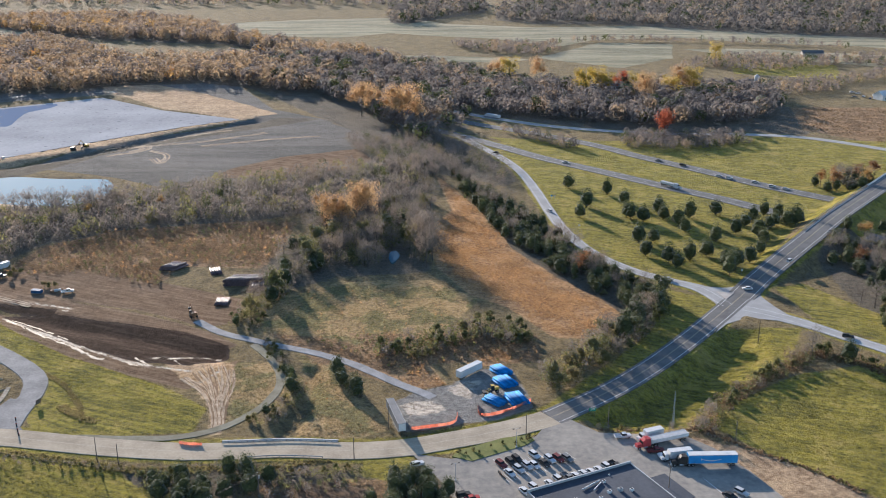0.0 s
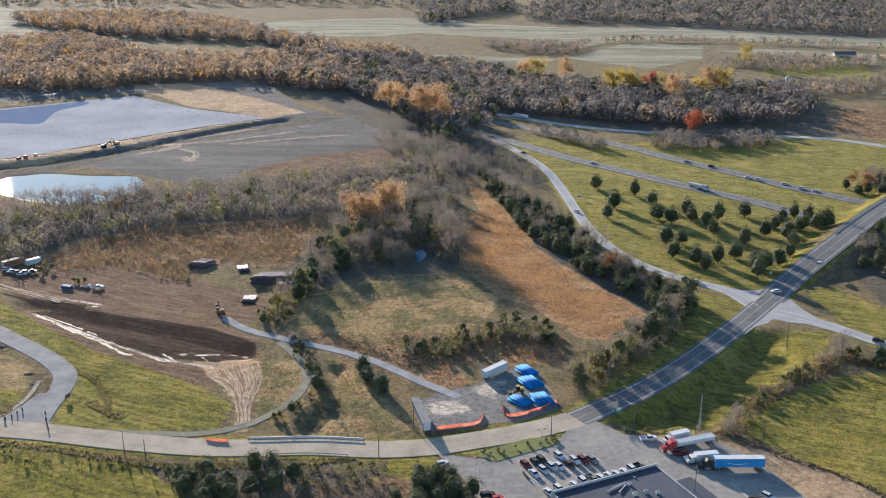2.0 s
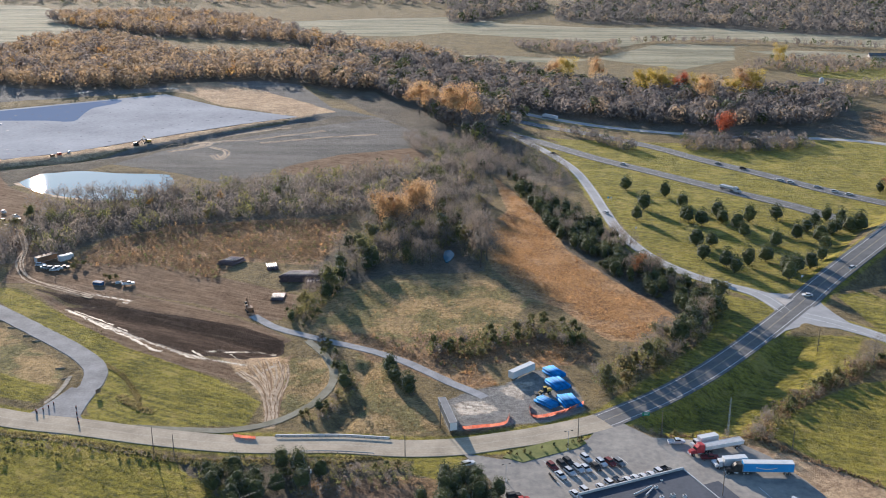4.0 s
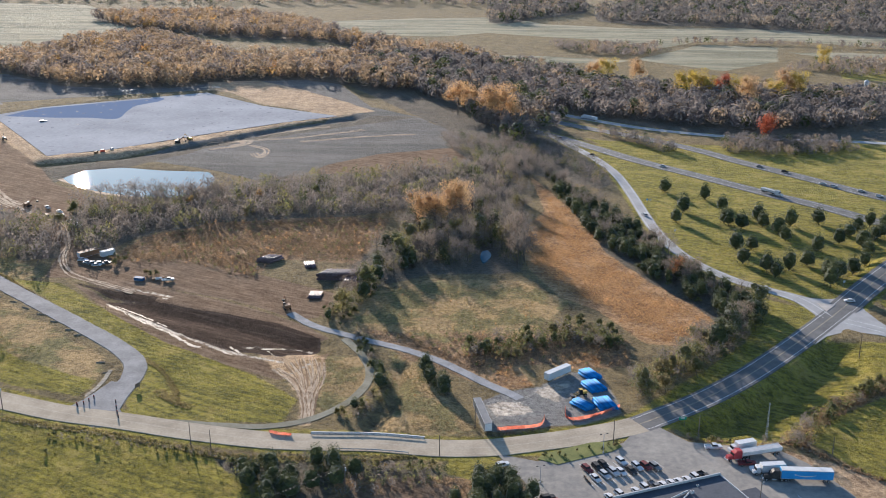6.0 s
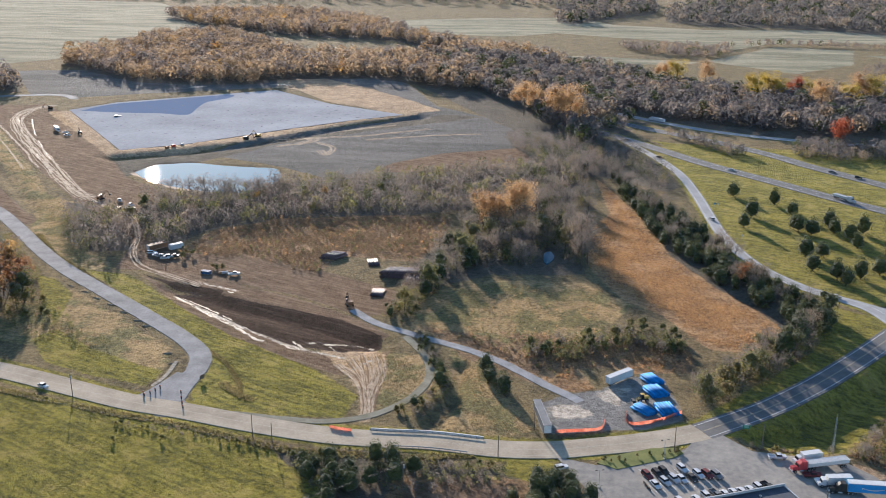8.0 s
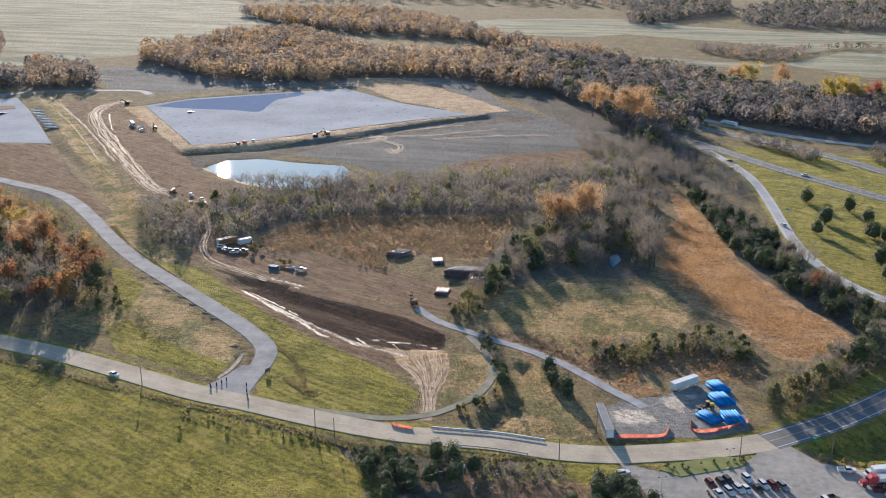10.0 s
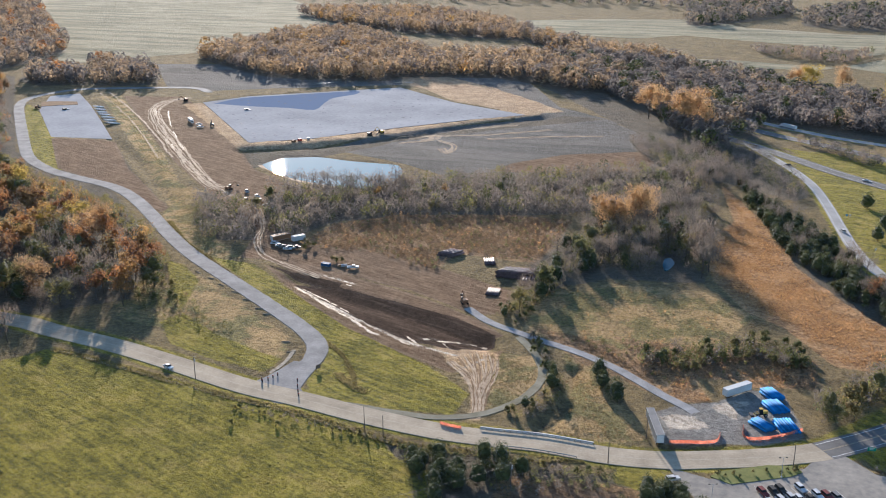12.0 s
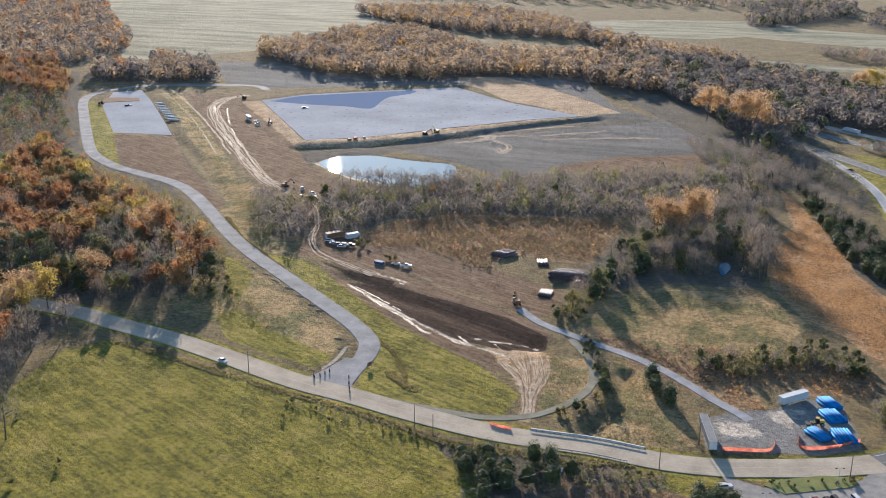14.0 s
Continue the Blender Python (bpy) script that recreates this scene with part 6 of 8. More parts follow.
def wheel_meshes(radius, wide):
    bm = bmesh.new()
    bmesh.ops.create_cone(bm, cap_ends=True, segments=14, radius1=radius, radius2=radius, depth=wide, matrix=Matrix.Rotation(math.pi / 2, 4, "X"))
    bmesh.ops.bevel(bm, geom=[e for e in bm.edges if len(e.link_faces) == 2 and max(len(f.verts) for f in e.link_faces) > 4], offset=radius * 0.12, segments=2, affect="EDGES")
    t = bpy.data.meshes.new("tyre")
    bm.to_mesh(t)
    bm.free()
    t.materials.append(M_TYRE)
    bm = bmesh.new()
    bmesh.ops.create_cone(bm, cap_ends=True, segments=10, radius1=radius * 0.58, radius2=radius * 0.58, depth=wide * 1.04, matrix=Matrix.Rotation(math.pi / 2, 4, "X"))
    r = bpy.data.meshes.new("rim")
    bm.to_mesh(r)
    bm.free()
    r.materials.append(M_RIM)
    return t, r


CAR_WHEEL, TRUCK_WHEEL = wheel_meshes(0.33, 0.22), wheel_meshes(0.52, 0.3)


def wheels(parent, places, meshes, radius):
    for x, y in places:
        w = part_mesh("wheel", meshes[0], None, parent)
        w.location = (x, y, radius)
        part_mesh("rim", meshes[1], None, w)


def profile(bm, pts, half, inset_from=None, inset=0.0):
    """Extrudes a side outline (x, z) across the width; points above inset_from lean inwards."""
    left, right = [], []
    for x, z in pts:
        h = half - (inset if inset_from is not None and z > inset_from else 0)
        left.append(bm.verts.new((x, h, z)))
        right.append(bm.verts.new((x, -h, z)))
    n = len(pts)
    bm.faces.new(left)
    bm.faces.new(right[::-1])
    for i in range(n):
        j = (i + 1) % n
        bm.faces.new((left[j], left[i], right[i], right[j]))
    bmesh.ops.recalc_face_normals(bm, faces=bm.faces[:])
    return bm


BODIES = {
    "sedan": [(-2.3, 0.3), (2.3, 0.3), (2.34, 0.62), (2.2, 0.78), (1.0, 0.95), (-1.6, 0.98), (-2.28, 0.92), (-2.36, 0.6)],
    "suv": [(-2.3, 0.35), (2.3, 0.35), (2.36, 0.75), (2.2, 0.95), (1.05, 1.1), (-2.25, 1.12), (-2.36, 0.7)],
    "pickup": [(-2.85, 0.42), (2.8, 0.42), (2.86, 0.85), (2.7, 1.08), (1.5, 1.16), (-0.6, 1.16), (-0.62, 0.72), (-2.72, 0.72), (-2.74, 1.12), (-2.9, 1.12)],
}
GREENHOUSE = {"sedan": (-0.35, 2.7, 0.96, 0.46, 0.62), "suv": (-0.75, 3.0, 1.1, 0.56, 0.8), "pickup": (0.35, 1.95, 1.14, 0.58, 0.72)}
CARS = {}


def car(kind, x, y, yaw, colour, label, z=0.07, group="parked cars"):
    """A car facing +x before turning, built once a kind and then copied."""
    if kind not in CARS:
        ob = new({"sedan": "car", "suv": "suv", "pickup": "pickup_truck"}[kind])
        half = 0.92 if kind != "pickup" else 1.0
        bm = profile(bmesh.new(), BODIES[kind], half)
        bmesh.ops.bevel(bm, geom=bm.edges[:], offset=0.06, segments=2, affect="EDGES")
        part("body", bm, M_PAINT, ob)
        cx, ln, z0, hh, tp = GREENHOUSE[kind]
        part("window", boxed(cx, 0, z0 - 0.02, ln, half * 1.9, hh, (tp, 0.82), 0.05), M_GLASS, ob, "dark tinted glasshouse")
        part("roof", boxed(cx, 0, z0 + hh - 0.05, ln * tp * 1.02, half * 1.9 * 0.83, 0.09, (0.94, 0.94), 0.03), M_PAINT, ob)
        if kind == "pickup":
            for s in (-1, 1):
                part("bed_side", boxed(-1.7, s * 0.93, 0.72, 2.1, 0.12, 0.42, edge=0.03), M_PAINT, ob)
        ax = 1.4 if kind != "pickup" else 1.75
        wheels(ob, [(a, s * (half - 0.1)) for a in (ax, -ax) for s in (-1, 1)], CAR_WHEEL, 0.33)
        front = 2.3 if kind != "pickup" else 2.78
        for s in (-1, 1):
            part("headlight", boxed(front, s * 0.62, 0.62, 0.12, 0.38, 0.15, edge=0.02), M_LAMP, ob)
            part("taillight", boxed(-front - 0.03, s * 0.7, 0.66, 0.1, 0.28, 0.18, edge=0.02), M_TAIL, ob)
        CARS[kind] = ob
        got = ob
        got.matrix_basis = pose(x, y, z, 0, 0, yaw)
    else:
        got = copy_thing(CARS[kind], pose(x, y, z, 0, 0, yaw))
    for c in got.children:
        c.color = (*colour, 1)
    return tagged(got, label, "pickup" if kind == "pickup" else "car", group)


PAINTS = {"white": (0.55, 0.56, 0.57), "black": (0.02, 0.02, 0.022), "grey": (0.17, 0.175, 0.18), "silver": (0.45, 0.46, 0.47), "maroon": (0.14, 0.015, 0.02), "blue": (0.04, 0.07, 0.16), "red": (0.4, 0.03, 0.03)}
SHAPES = {"sedan": "sedan", "suv": "wagon", "pickup": "pickup truck"}


def span(a, b):
    """Middle, length and turn in degrees of the line from a to b."""
    return ((a[0] + b[0]) / 2, (a[1] + b[1]) / 2), math.dist(a, b), math.degrees(math.atan2(b[1] - a[1], b[0] - a[0]))


def box_body(parent, name, cx, length, wide, base, tall, material, label=""):
    """A ribbed box body: panels, edge rails and rear doors."""
    b = part(name, boxed(cx, 0, base, length, wide, tall, edge=0.05), material, parent, label)
    for s in (-1, 1):
        for z in (base, base + tall - 0.12):
            part("rail", boxed(cx, s * wide / 2, z, length + 0.04, 0.08, 0.12), M_STEEL, b)
    part("door", boxed(cx - length / 2 - 0.02, 0, base + 0.1, 0.06, wide * 0.94, tall - 0.2), M_BOXWHITE, b)
    return b


def tractor(ob, paint, sleeper=True, cx=0.0):
    """A long-nosed truck tractor, facing +x."""
    pieces = [part("hood", boxed(cx + 2.3, 0, 0.75, 2.1, 1.9, 1.15, (0.85, 0.8), 0.12, -0.1), M_PAINT, ob),
              part("cab", boxed(cx + 0.7, 0, 0.8, 1.6, 2.3, 2.1, (0.8, 0.9), 0.12, -0.1), M_PAINT, ob)]
    if sleeper:
        pieces.append(part("sleeper", boxed(cx - 0.8, 0, 0.8, 1.7, 2.4, 2.75, (0.92, 0.9), 0.12), M_PAINT, ob))
        pieces.append(part("fairing", boxed(cx + 0.3, 0, 2.85, 1.2, 2.0, 0.7, (0.5, 0.85), 0.1, -0.4), M_PAINT, ob))
    for p in pieces:
        p.color = (*paint, 1)
    part("windscreen", boxed(cx + 1.42, 0, 1.95, 0.12, 1.9, 0.75, (1, 0.9), 0.03, -0.12), M_GLASS, ob)
    part("chassis", boxed(cx - 1.2, 0, 0.65, 5.6, 0.9, 0.28), M_DARK, ob)
    part("bumper", boxed(cx + 3.4, 0, 0.45, 0.2, 2.3, 0.4, edge=0.05), M_STEEL, ob)
    for s in (-1, 1):
        part("fuel_tank", rod(bmesh.new(), (cx - 0.5, s * 1.0, 0.7), (cx + 0.8, s * 1.0, 0.7), 0.32), M_STEEL, ob)
        part("exhaust_stack", rod(bmesh.new(), (cx - 1.75, s * 1.0, 1.0), (cx - 1.75, s * 1.0, 3.7), 0.09), M_STEEL, ob)
        part("headlight", boxed(cx + 3.3, s * 0.75, 0.95, 0.15, 0.35, 0.2, edge=0.03), M_LAMP, ob)
    wheels(ob, [(cx + x, s * 1.0) for x in (2.4, -2.2, -3.4) for s in (-1, 1)], TRUCK_WHEEL, 0.52)


def arc_mark(parent, cx, y, z, wide):
    """A plain pale arc with an arrow tip, laid on a panel's side."""
    bm = bmesh.new()
    n, vs = 14, []
    for k in range(n + 1):
        t = k / n
        x = cx + (t - 0.5) * wide
        mid = z - 0.45 * math.sin(t * math.pi)
        th = 0.05 + 0.12 * math.sin(t * math.pi)
        vs.append((bm.verts.new((x, y, mid - th)), bm.verts.new((x, y, mid + th))))
    for a, b in zip(vs[:-1], vs[1:]):
        bm.faces.new((a[0], b[0], b[1], a[1]))
    e = cx + wide / 2
    bm.faces.new([bm.verts.new(p) for p in ((e - 0.5, y, z + 0.1), (e + 0.35, y, z + 0.35), (e + 0.1, y, z - 0.45), (e, y, z))])
    return part("arc_mark", bm, M_BOXWHITE, parent, "pale curved arrow shape")


def semi_truck(a, b, paint, label, trailer="box", z=0.07):
    """A tractor and its trailer; a is the trailer's tail, b the tractor's nose."""
    (x, y), ln, yaw = span(a, b)
    ob = tagged(new("semi_truck"), label, "truck", "parked trucks")
    ob.matrix_basis = pose(x, y, z, 0, 0, yaw)
    nose = ln / 2
    tractor(ob, paint, True, nose - 3.5)
    tail, front = -ln / 2, nose - 5.4
    if trailer == "box":
        t = box_body(ob, "trailer", (tail + front) / 2, front - tail, 2.6, 1.15, 2.9, M_BLUEBOX, "bright blue box trailer with pale roof")
        part("roof", boxed((tail + front) / 2, 0, 4.06, front - tail, 2.5, 0.04), M_BOXWHITE, t)
        for s in (-1, 1):
            arc_mark(t, (tail + front) / 2 + 0.5, s * 1.315, 2.6, (front - tail) * 0.4)
    else:
        t = part("trailer", boxed((tail + front) / 2, 0, 1.5, front - tail, 2.4, 1.35, (1.0, 1.12), 0.08), M_BOXWHITE, ob, "long pale hopper trailer")
        part("load_bed", boxed((tail + front) / 2, 0, 2.8, front - tail - 0.4, 2.3, 0.08), M_STEEL, t)
        for s in (-1, 1):
            part("rail", boxed((tail + front) / 2, s * 1.34, 2.78, front - tail, 0.1, 0.16), M_BOXWHITE, t)
    part("underframe", boxed((tail + front) / 2, 0, 0.95, front - tail - 0.6, 1.0, 0.25), M_DARK, ob)
    wheels(ob, [(tail + d, s * 1.0) for d in (1.2, 2.5) for s in (-1, 1)], TRUCK_WHEEL, 0.52)
    part("landing_leg", boxed(front - 2.6, 0.8, 0.1, 0.2, 0.2, 1.0), M_DARK, ob)
    part("landing_leg", boxed(front - 2.6, -0.8, 0.1, 0.2, 0.2, 1.0), M_DARK, ob)
    return ob


def box_truck(a, b, paint, label, z=0.07):
    (x, y), ln, yaw = span(a, b)
    ob = tagged(new("box_truck"), label, "truck", "parked trucks")
    ob.matrix_basis = pose(x, y, z, 0, 0, yaw)
    h = ln / 2
    for p in (part("cab", boxed(h - 1.7, 0, 0.7, 1.6, 2.2, 1.9, (0.75, 0.9), 0.12, -0.15), M_PAINT, ob), part("hood", boxed(h - 0.6, 0, 0.7, 1.2, 2.0, 0.85, (0.85, 0.85), 0.1), M_PAINT, ob)):
        p.color = (*paint, 1)
    part("windscreen", boxed(h - 0.98, 0, 1.65, 0.14, 1.8, 0.7, (1, 0.9), 0.03, -0.15), M_GLASS, ob)
    box_body(ob, "box", -1.35, ln - 2.8, 2.4, 1.0, 2.4, M_BOXWHITE, "white ribbed cargo box")
    part("chassis", boxed(-0.6, 0, 0.65, ln - 1.6, 0.9, 0.3), M_DARK, ob)
    wheels(ob, [(p, s * 0.95) for p in (h - 1.2, -h + 1.8) for s in (-1, 1)], TRUCK_WHEEL, 0.52)
    return ob


def container(name, a, b, wide, tall, base, material, label, category, wheels_on=False, z=0.0):
    """A box unit standing between two ground points."""
    (x, y), ln, yaw = span(a, b)
    ob = tagged(new(name), label, category)
    ob.matrix_basis = pose(x, y, z, 0, 0, yaw)
    body = box_body(ob, "body", 0, ln, wide, base, tall, material)
    n = max(3, int(ln / 1.2))
    for k in range(n):
        for s in (-1, 1):
            part("rib", boxed(-ln / 2 + (k + 0.5) * ln / n, s * (wide / 2 + 0.02), base + 0.15, 0.14, 0.06, tall - 0.3), material, body)
    if wheels_on:
        wheels(ob, [(-ln / 2 + d, s * wide * 0.38) for d in (1.2, 2.5) for s in (-1, 1)], TRUCK_WHEEL, 0.52)
        for s in (-1, 1):
            part("landing_leg", boxed(ln / 2 - 2, s * 0.8, 0, 0.2, 0.2, base), M_DARK, ob)
    else:
        for k in (-1, 1):
            part("skid", boxed(k * ln * 0.35, 0, 0, 0.3, wide * 0.9, base + 0.02), M_DARK, ob)
    return ob


def pipes(name, label, a, b, count, radius, layers, material, group, category="pipe", skew=0.0):
    """A stack of pipes; a to b is the row's foot line, the pipes lie across it."""
    (x, y), ln, yaw = span(a, b)
    length = PIPE_LENGTH[group]
    me = tube_mesh(name, length, radius, radius * 0.86)
    me.materials.append(material)
    z0 = float(height([(x, y)])[0]) + 0.1
    for layer in range(layers):
        n = count - layer % 2
        for k in range(n):
            off = (k - (n - 1) / 2) * radius * 2.2 / math.cos(radians(skew))
            slip = rng.uniform(-0.35, 0.35)
            ob = new(name, me)
            c, s = math.cos(radians(yaw)), math.sin(radians(yaw))
            ob.matrix_basis = pose(x + c * off - s * slip, y + s * off + c * slip, z0 + layer * radius * 1.75, 0, 0, yaw + 90 - skew)
            tagged(ob, label, category, group)
    for k in (-1, 1):
        c, s = math.cos(radians(yaw)), math.sin(radians(yaw))
        ob = new("timber_bearer", None)
        ob.matrix_basis = pose(x - s * k * length * 0.3, y + c * k * length * 0.3, z0 - 0.22, 0, 0, yaw)
        part("beam", boxed(0, 0, 0, count * radius * 2.0, 0.25, 0.21, edge=0.02), M_WOOD, ob)
        tagged(ob, "squared timber bearer under stacked pipes", "timber", group + " bearers")


PIPE_LENGTH = {"blue pipes": 8.0, "dark iron pipes": 9.0, "pale pipes by the basin": 9.0}


def mesh_fence(points, tall, label, z=None):
    """Orange safety mesh between steel stakes, sagging a little."""
    line = curve(points, 2.2)
    zz = height(line[:, :2]) if z is None else np.full(len(line), z)
    ob = tagged(new("safety_fence"), label, "fence", "orange safety fences")
    for k, ((x, y, _), g) in enumerate(zip(line, zz)):
        part("stake", rod(bmesh.new(), (x, y, g - 0.3), (x, y, g + tall + 0.12), 0.035, sides=6), M_STEEL, ob)
        if k:
            x0, y0, _ = line[k - 1]
            g0 = zz[k - 1]
            bm = bmesh.new()
            n, rows = 4, 3
            nx, ny = (y - y0), -(x - x0)
            ll = math.hypot(nx, ny)
            grid = []
            for i in range(n + 1):
                t = i / n
                sag = math.sin(t * math.pi)
                col = []
                for j in range(rows + 1):
                    u = j / rows
                    bulge = 0.1 * sag * math.sin(u * 3 + k)
                    col.append(bm.verts.new((x0 + (x - x0) * t + nx / ll * bulge, y0 + (y - y0) * t + ny / ll * bulge, g0 + (g - g0) * t + 0.06 + u * (tall - 0.12 * sag))))
                grid.append(col)
            for i in range(n):
                for j in range(rows):
                    bm.faces.new((grid[i][j], grid[i + 1][j], grid[i + 1][j + 1], grid[i][j + 1]))
            bmesh.ops.solidify(bm, geom=bm.faces[:], thickness=0.02)
            part("mesh_panel", bm, M_NET, ob, "orange plastic mesh")
    return ob


def utility_pole(x, y, tall, label="weathered wooden utility pole with a crossarm", arm=True, yaw=0.0, transformer=False):
    z = float(height([(x, y)])[0])
    ob = tagged(new("utility_pole"), label, "pole", "utility poles")
    ob.matrix_basis = pose(x, y, z, 0, 0, yaw)
    part("pole", rod(bmesh.new(), (0, 0, -0.5), (0, 0, tall), 0.17, 0.11), M_WOOD, ob)
    if arm:
        part("crossarm", boxed(0, 0, tall - 0.7, 0.12, 2.2, 0.14), M_WOOD, ob)
        for k in (-0.95, 0.0, 0.95):
            part("insulator", rod(bmesh.new(), (0, k, tall - 0.56 if k else tall), (0, k, tall - 0.3 if k else tall + 0.25), 0.06), M_BOXWHITE, ob)
    if transformer:
        part("transformer", rod(bmesh.new(), (0.3, 0, tall - 1.9), (0.3, 0, tall - 0.9), 0.28, sides=10), M_STEEL, ob)
    return ob


def wire(name, a, b, sag, radius, parent_label):
    me = bpy.data.curves.new(name, "CURVE")
    me.dimensions, me.bevel_depth, me.bevel_resolution = "3D", radius, 1
    sp = me.splines.new("POLY")
    n = 14
    sp.points.add(n)
    for k in range(n + 1):
        t = k / n
        p = Vector(a).lerp(Vector(b), t) - Vector((0, 0, sag * 4 * t * (1 - t)))
        sp.points[k].co = (*p, 1)
    me.materials.append(M_DARK if radius < 0.03 else M_STEEL)
    return tagged(new(name, me), parent_label, "cable", "overhead cables")

# ---- things: the lot and its trucks ----
def row_cars(a, b, kinds, yaw):
    """Cars side by side from a to b."""
    for k, (kind, paint) in enumerate(kinds):
        t = k / max(1, len(kinds) - 1)
        x, y = a[0] + (b[0] - a[0]) * t, a[1] + (b[1] - a[1]) * t
        car(kind, x + rng.uniform(-0.2, 0.2), y + rng.uniform(-0.2, 0.2), yaw + rng.uniform(-3, 3), PAINTS[paint], paint + " " + SHAPES[kind] + " parked on the asphalt lot")


LOT_YAW = -58.0
for kind, paint, x, y in (
    ("suv", "maroon", *(18.4, 274.3)), ("sedan", "white", *(20.7, 269.3)), ("suv", "black", *(21.5, 275.6)), ("suv", "silver", *(23.7, 271.3)), ("suv", "black", *(23.6, 277.3)),
    ("suv", "silver", *(26.5, 273.3)), ("sedan", "white", *(28.8, 273.9)), ("suv", "white", *(29.3, 279.8)), ("sedan", "black", *(32.0, 275.0)), ("suv", "white", *(34.0, 277.3)), ("suv", "maroon", *(36.7, 277.7)), ("suv", "grey", *(39.6, 277.7)),
    ("sedan", "white", *(24.6, 258.8)), ("suv", "white", *(27.7, 260.7)), ("sedan", "white", *(32.7, 262.9)), ("suv", "white", *(35.5, 265.1)), ("pickup", "grey", *(38.5, 266.4)), ("sedan", "white", *(41.2, 267.1)), ("sedan", "white", *(43.8, 268.4)), ("sedan", "white", *(46.3, 269.4)), ("sedan", "white", *(48.9, 270.7)), ("suv", "white", *(51.5, 272.4)), ("pickup", "black", *(54.3, 273.4)),
):
    car(kind, x, y, LOT_YAW + rng.uniform(-3, 3), PAINTS[paint], paint + " " + SHAPES[kind] + " parked on the asphalt lot")
car("pickup", *(59.7, 292.1), 8, PAINTS["white"], "white pickup truck parked by the grass verge")
car("pickup", *(68.7, 282.6), 5, PAINTS["maroon"], "dark maroon pickup truck beside a red tractor")
car("pickup", *(71.7, 279.8), -172, PAINTS["white"], "white work pickup with a service bed")
car("suv", *(89.5, 258.2), -50, PAINTS["silver"], "silver wagon parked at the lot's edge")
car("sedan", *(85.6, 256.4), -50, PAINTS["black"], "black sedan parked at the lot's edge")
car("suv", *(6.1, 257.0), 20, PAINTS["black"], "black wagon parked at the lot's entrance")
car("sedan", *(8.7, 255.2), 20, PAINTS["red"], "red sedan parked at the lot's entrance")
semi_truck((92.6, 275.3), (71.7, 274.6), (0.012, 0.012, 0.014), "black long-nosed semi truck with a blue box trailer")
semi_truck((80.6, 291.3), (62.4, 284.4), (0.42, 0.03, 0.04), "red long-nosed semi truck with a pale hopper trailer", "hopper")
box_truck((72.9, 293.2), (64.1, 289.5), PAINTS["white"], "white box truck parked beside a hopper trailer")
box_truck((79.3, 279.4), (69.1, 277.3), PAINTS["white"], "white delivery truck behind a black tractor")


def motorcycle(x, y, yaw):
    ob = tagged(new("motorcycle"), "dark motorcycle parked on the asphalt lot", "motorcycle", "motorcycles")
    ob.matrix_basis = pose(x, y, 0.07, 0, 0, yaw)
    wheels(ob, [(0.75, 0), (-0.7, 0)], CAR_WHEEL, 0.33)
    part("frame", boxed(0, 0, 0.4, 1.2, 0.25, 0.3, (0.7, 0.7), 0.05), M_DARK, ob)
    part("fuel_tank", boxed(0.2, 0, 0.7, 0.55, 0.32, 0.25, (0.8, 0.7), 0.08), M_RUST, ob)
    part("seat", boxed(-0.4, 0, 0.7, 0.7, 0.3, 0.12, edge=0.04), M_TYRE, ob)
    part("handlebar", rod(bmesh.new(), (0.55, -0.4, 1.05), (0.55, 0.4, 1.05), 0.02), M_STEEL, ob)


for k, (x, y) in enumerate([(17.6, 269.6), (18.0, 268.3), (18.6, 267.0)]):
    motorcycle(x, y, -60 + 4 * k)

# lot stripes
stripes = tagged(new("parking_stripes"), "faded white parking stripes on asphalt", "marking", kind="structure")
for (ax, ay), (bx, by) in ((((17.2, 276.3)), ((41.0, 280.5))), (((19.0, 267.0)), ((31.2, 272.9)))):
    for k in range(12):
        t = k / 11
        x, y = ax + (bx - ax) * t, ay + (by - ay) * t
        st = part("stripe", boxed(0, 0, 0, 5.0, 0.12, 0.008), M_WHITE_LINE, stripes)
        st.location, st.rotation_euler = (x, y, 0.064), (0, 0, radians(LOT_YAW))
st = part("stripe", boxed(0, 0, 0, 12.0, 0.15, 0.008), M_WHITE_LINE, stripes)
_m, _l, _w = span((80.9, 265.7), (84.6, 257.0))
st.location, st.rotation_euler = (*_m, 0.066), (0, 0, radians(_w))


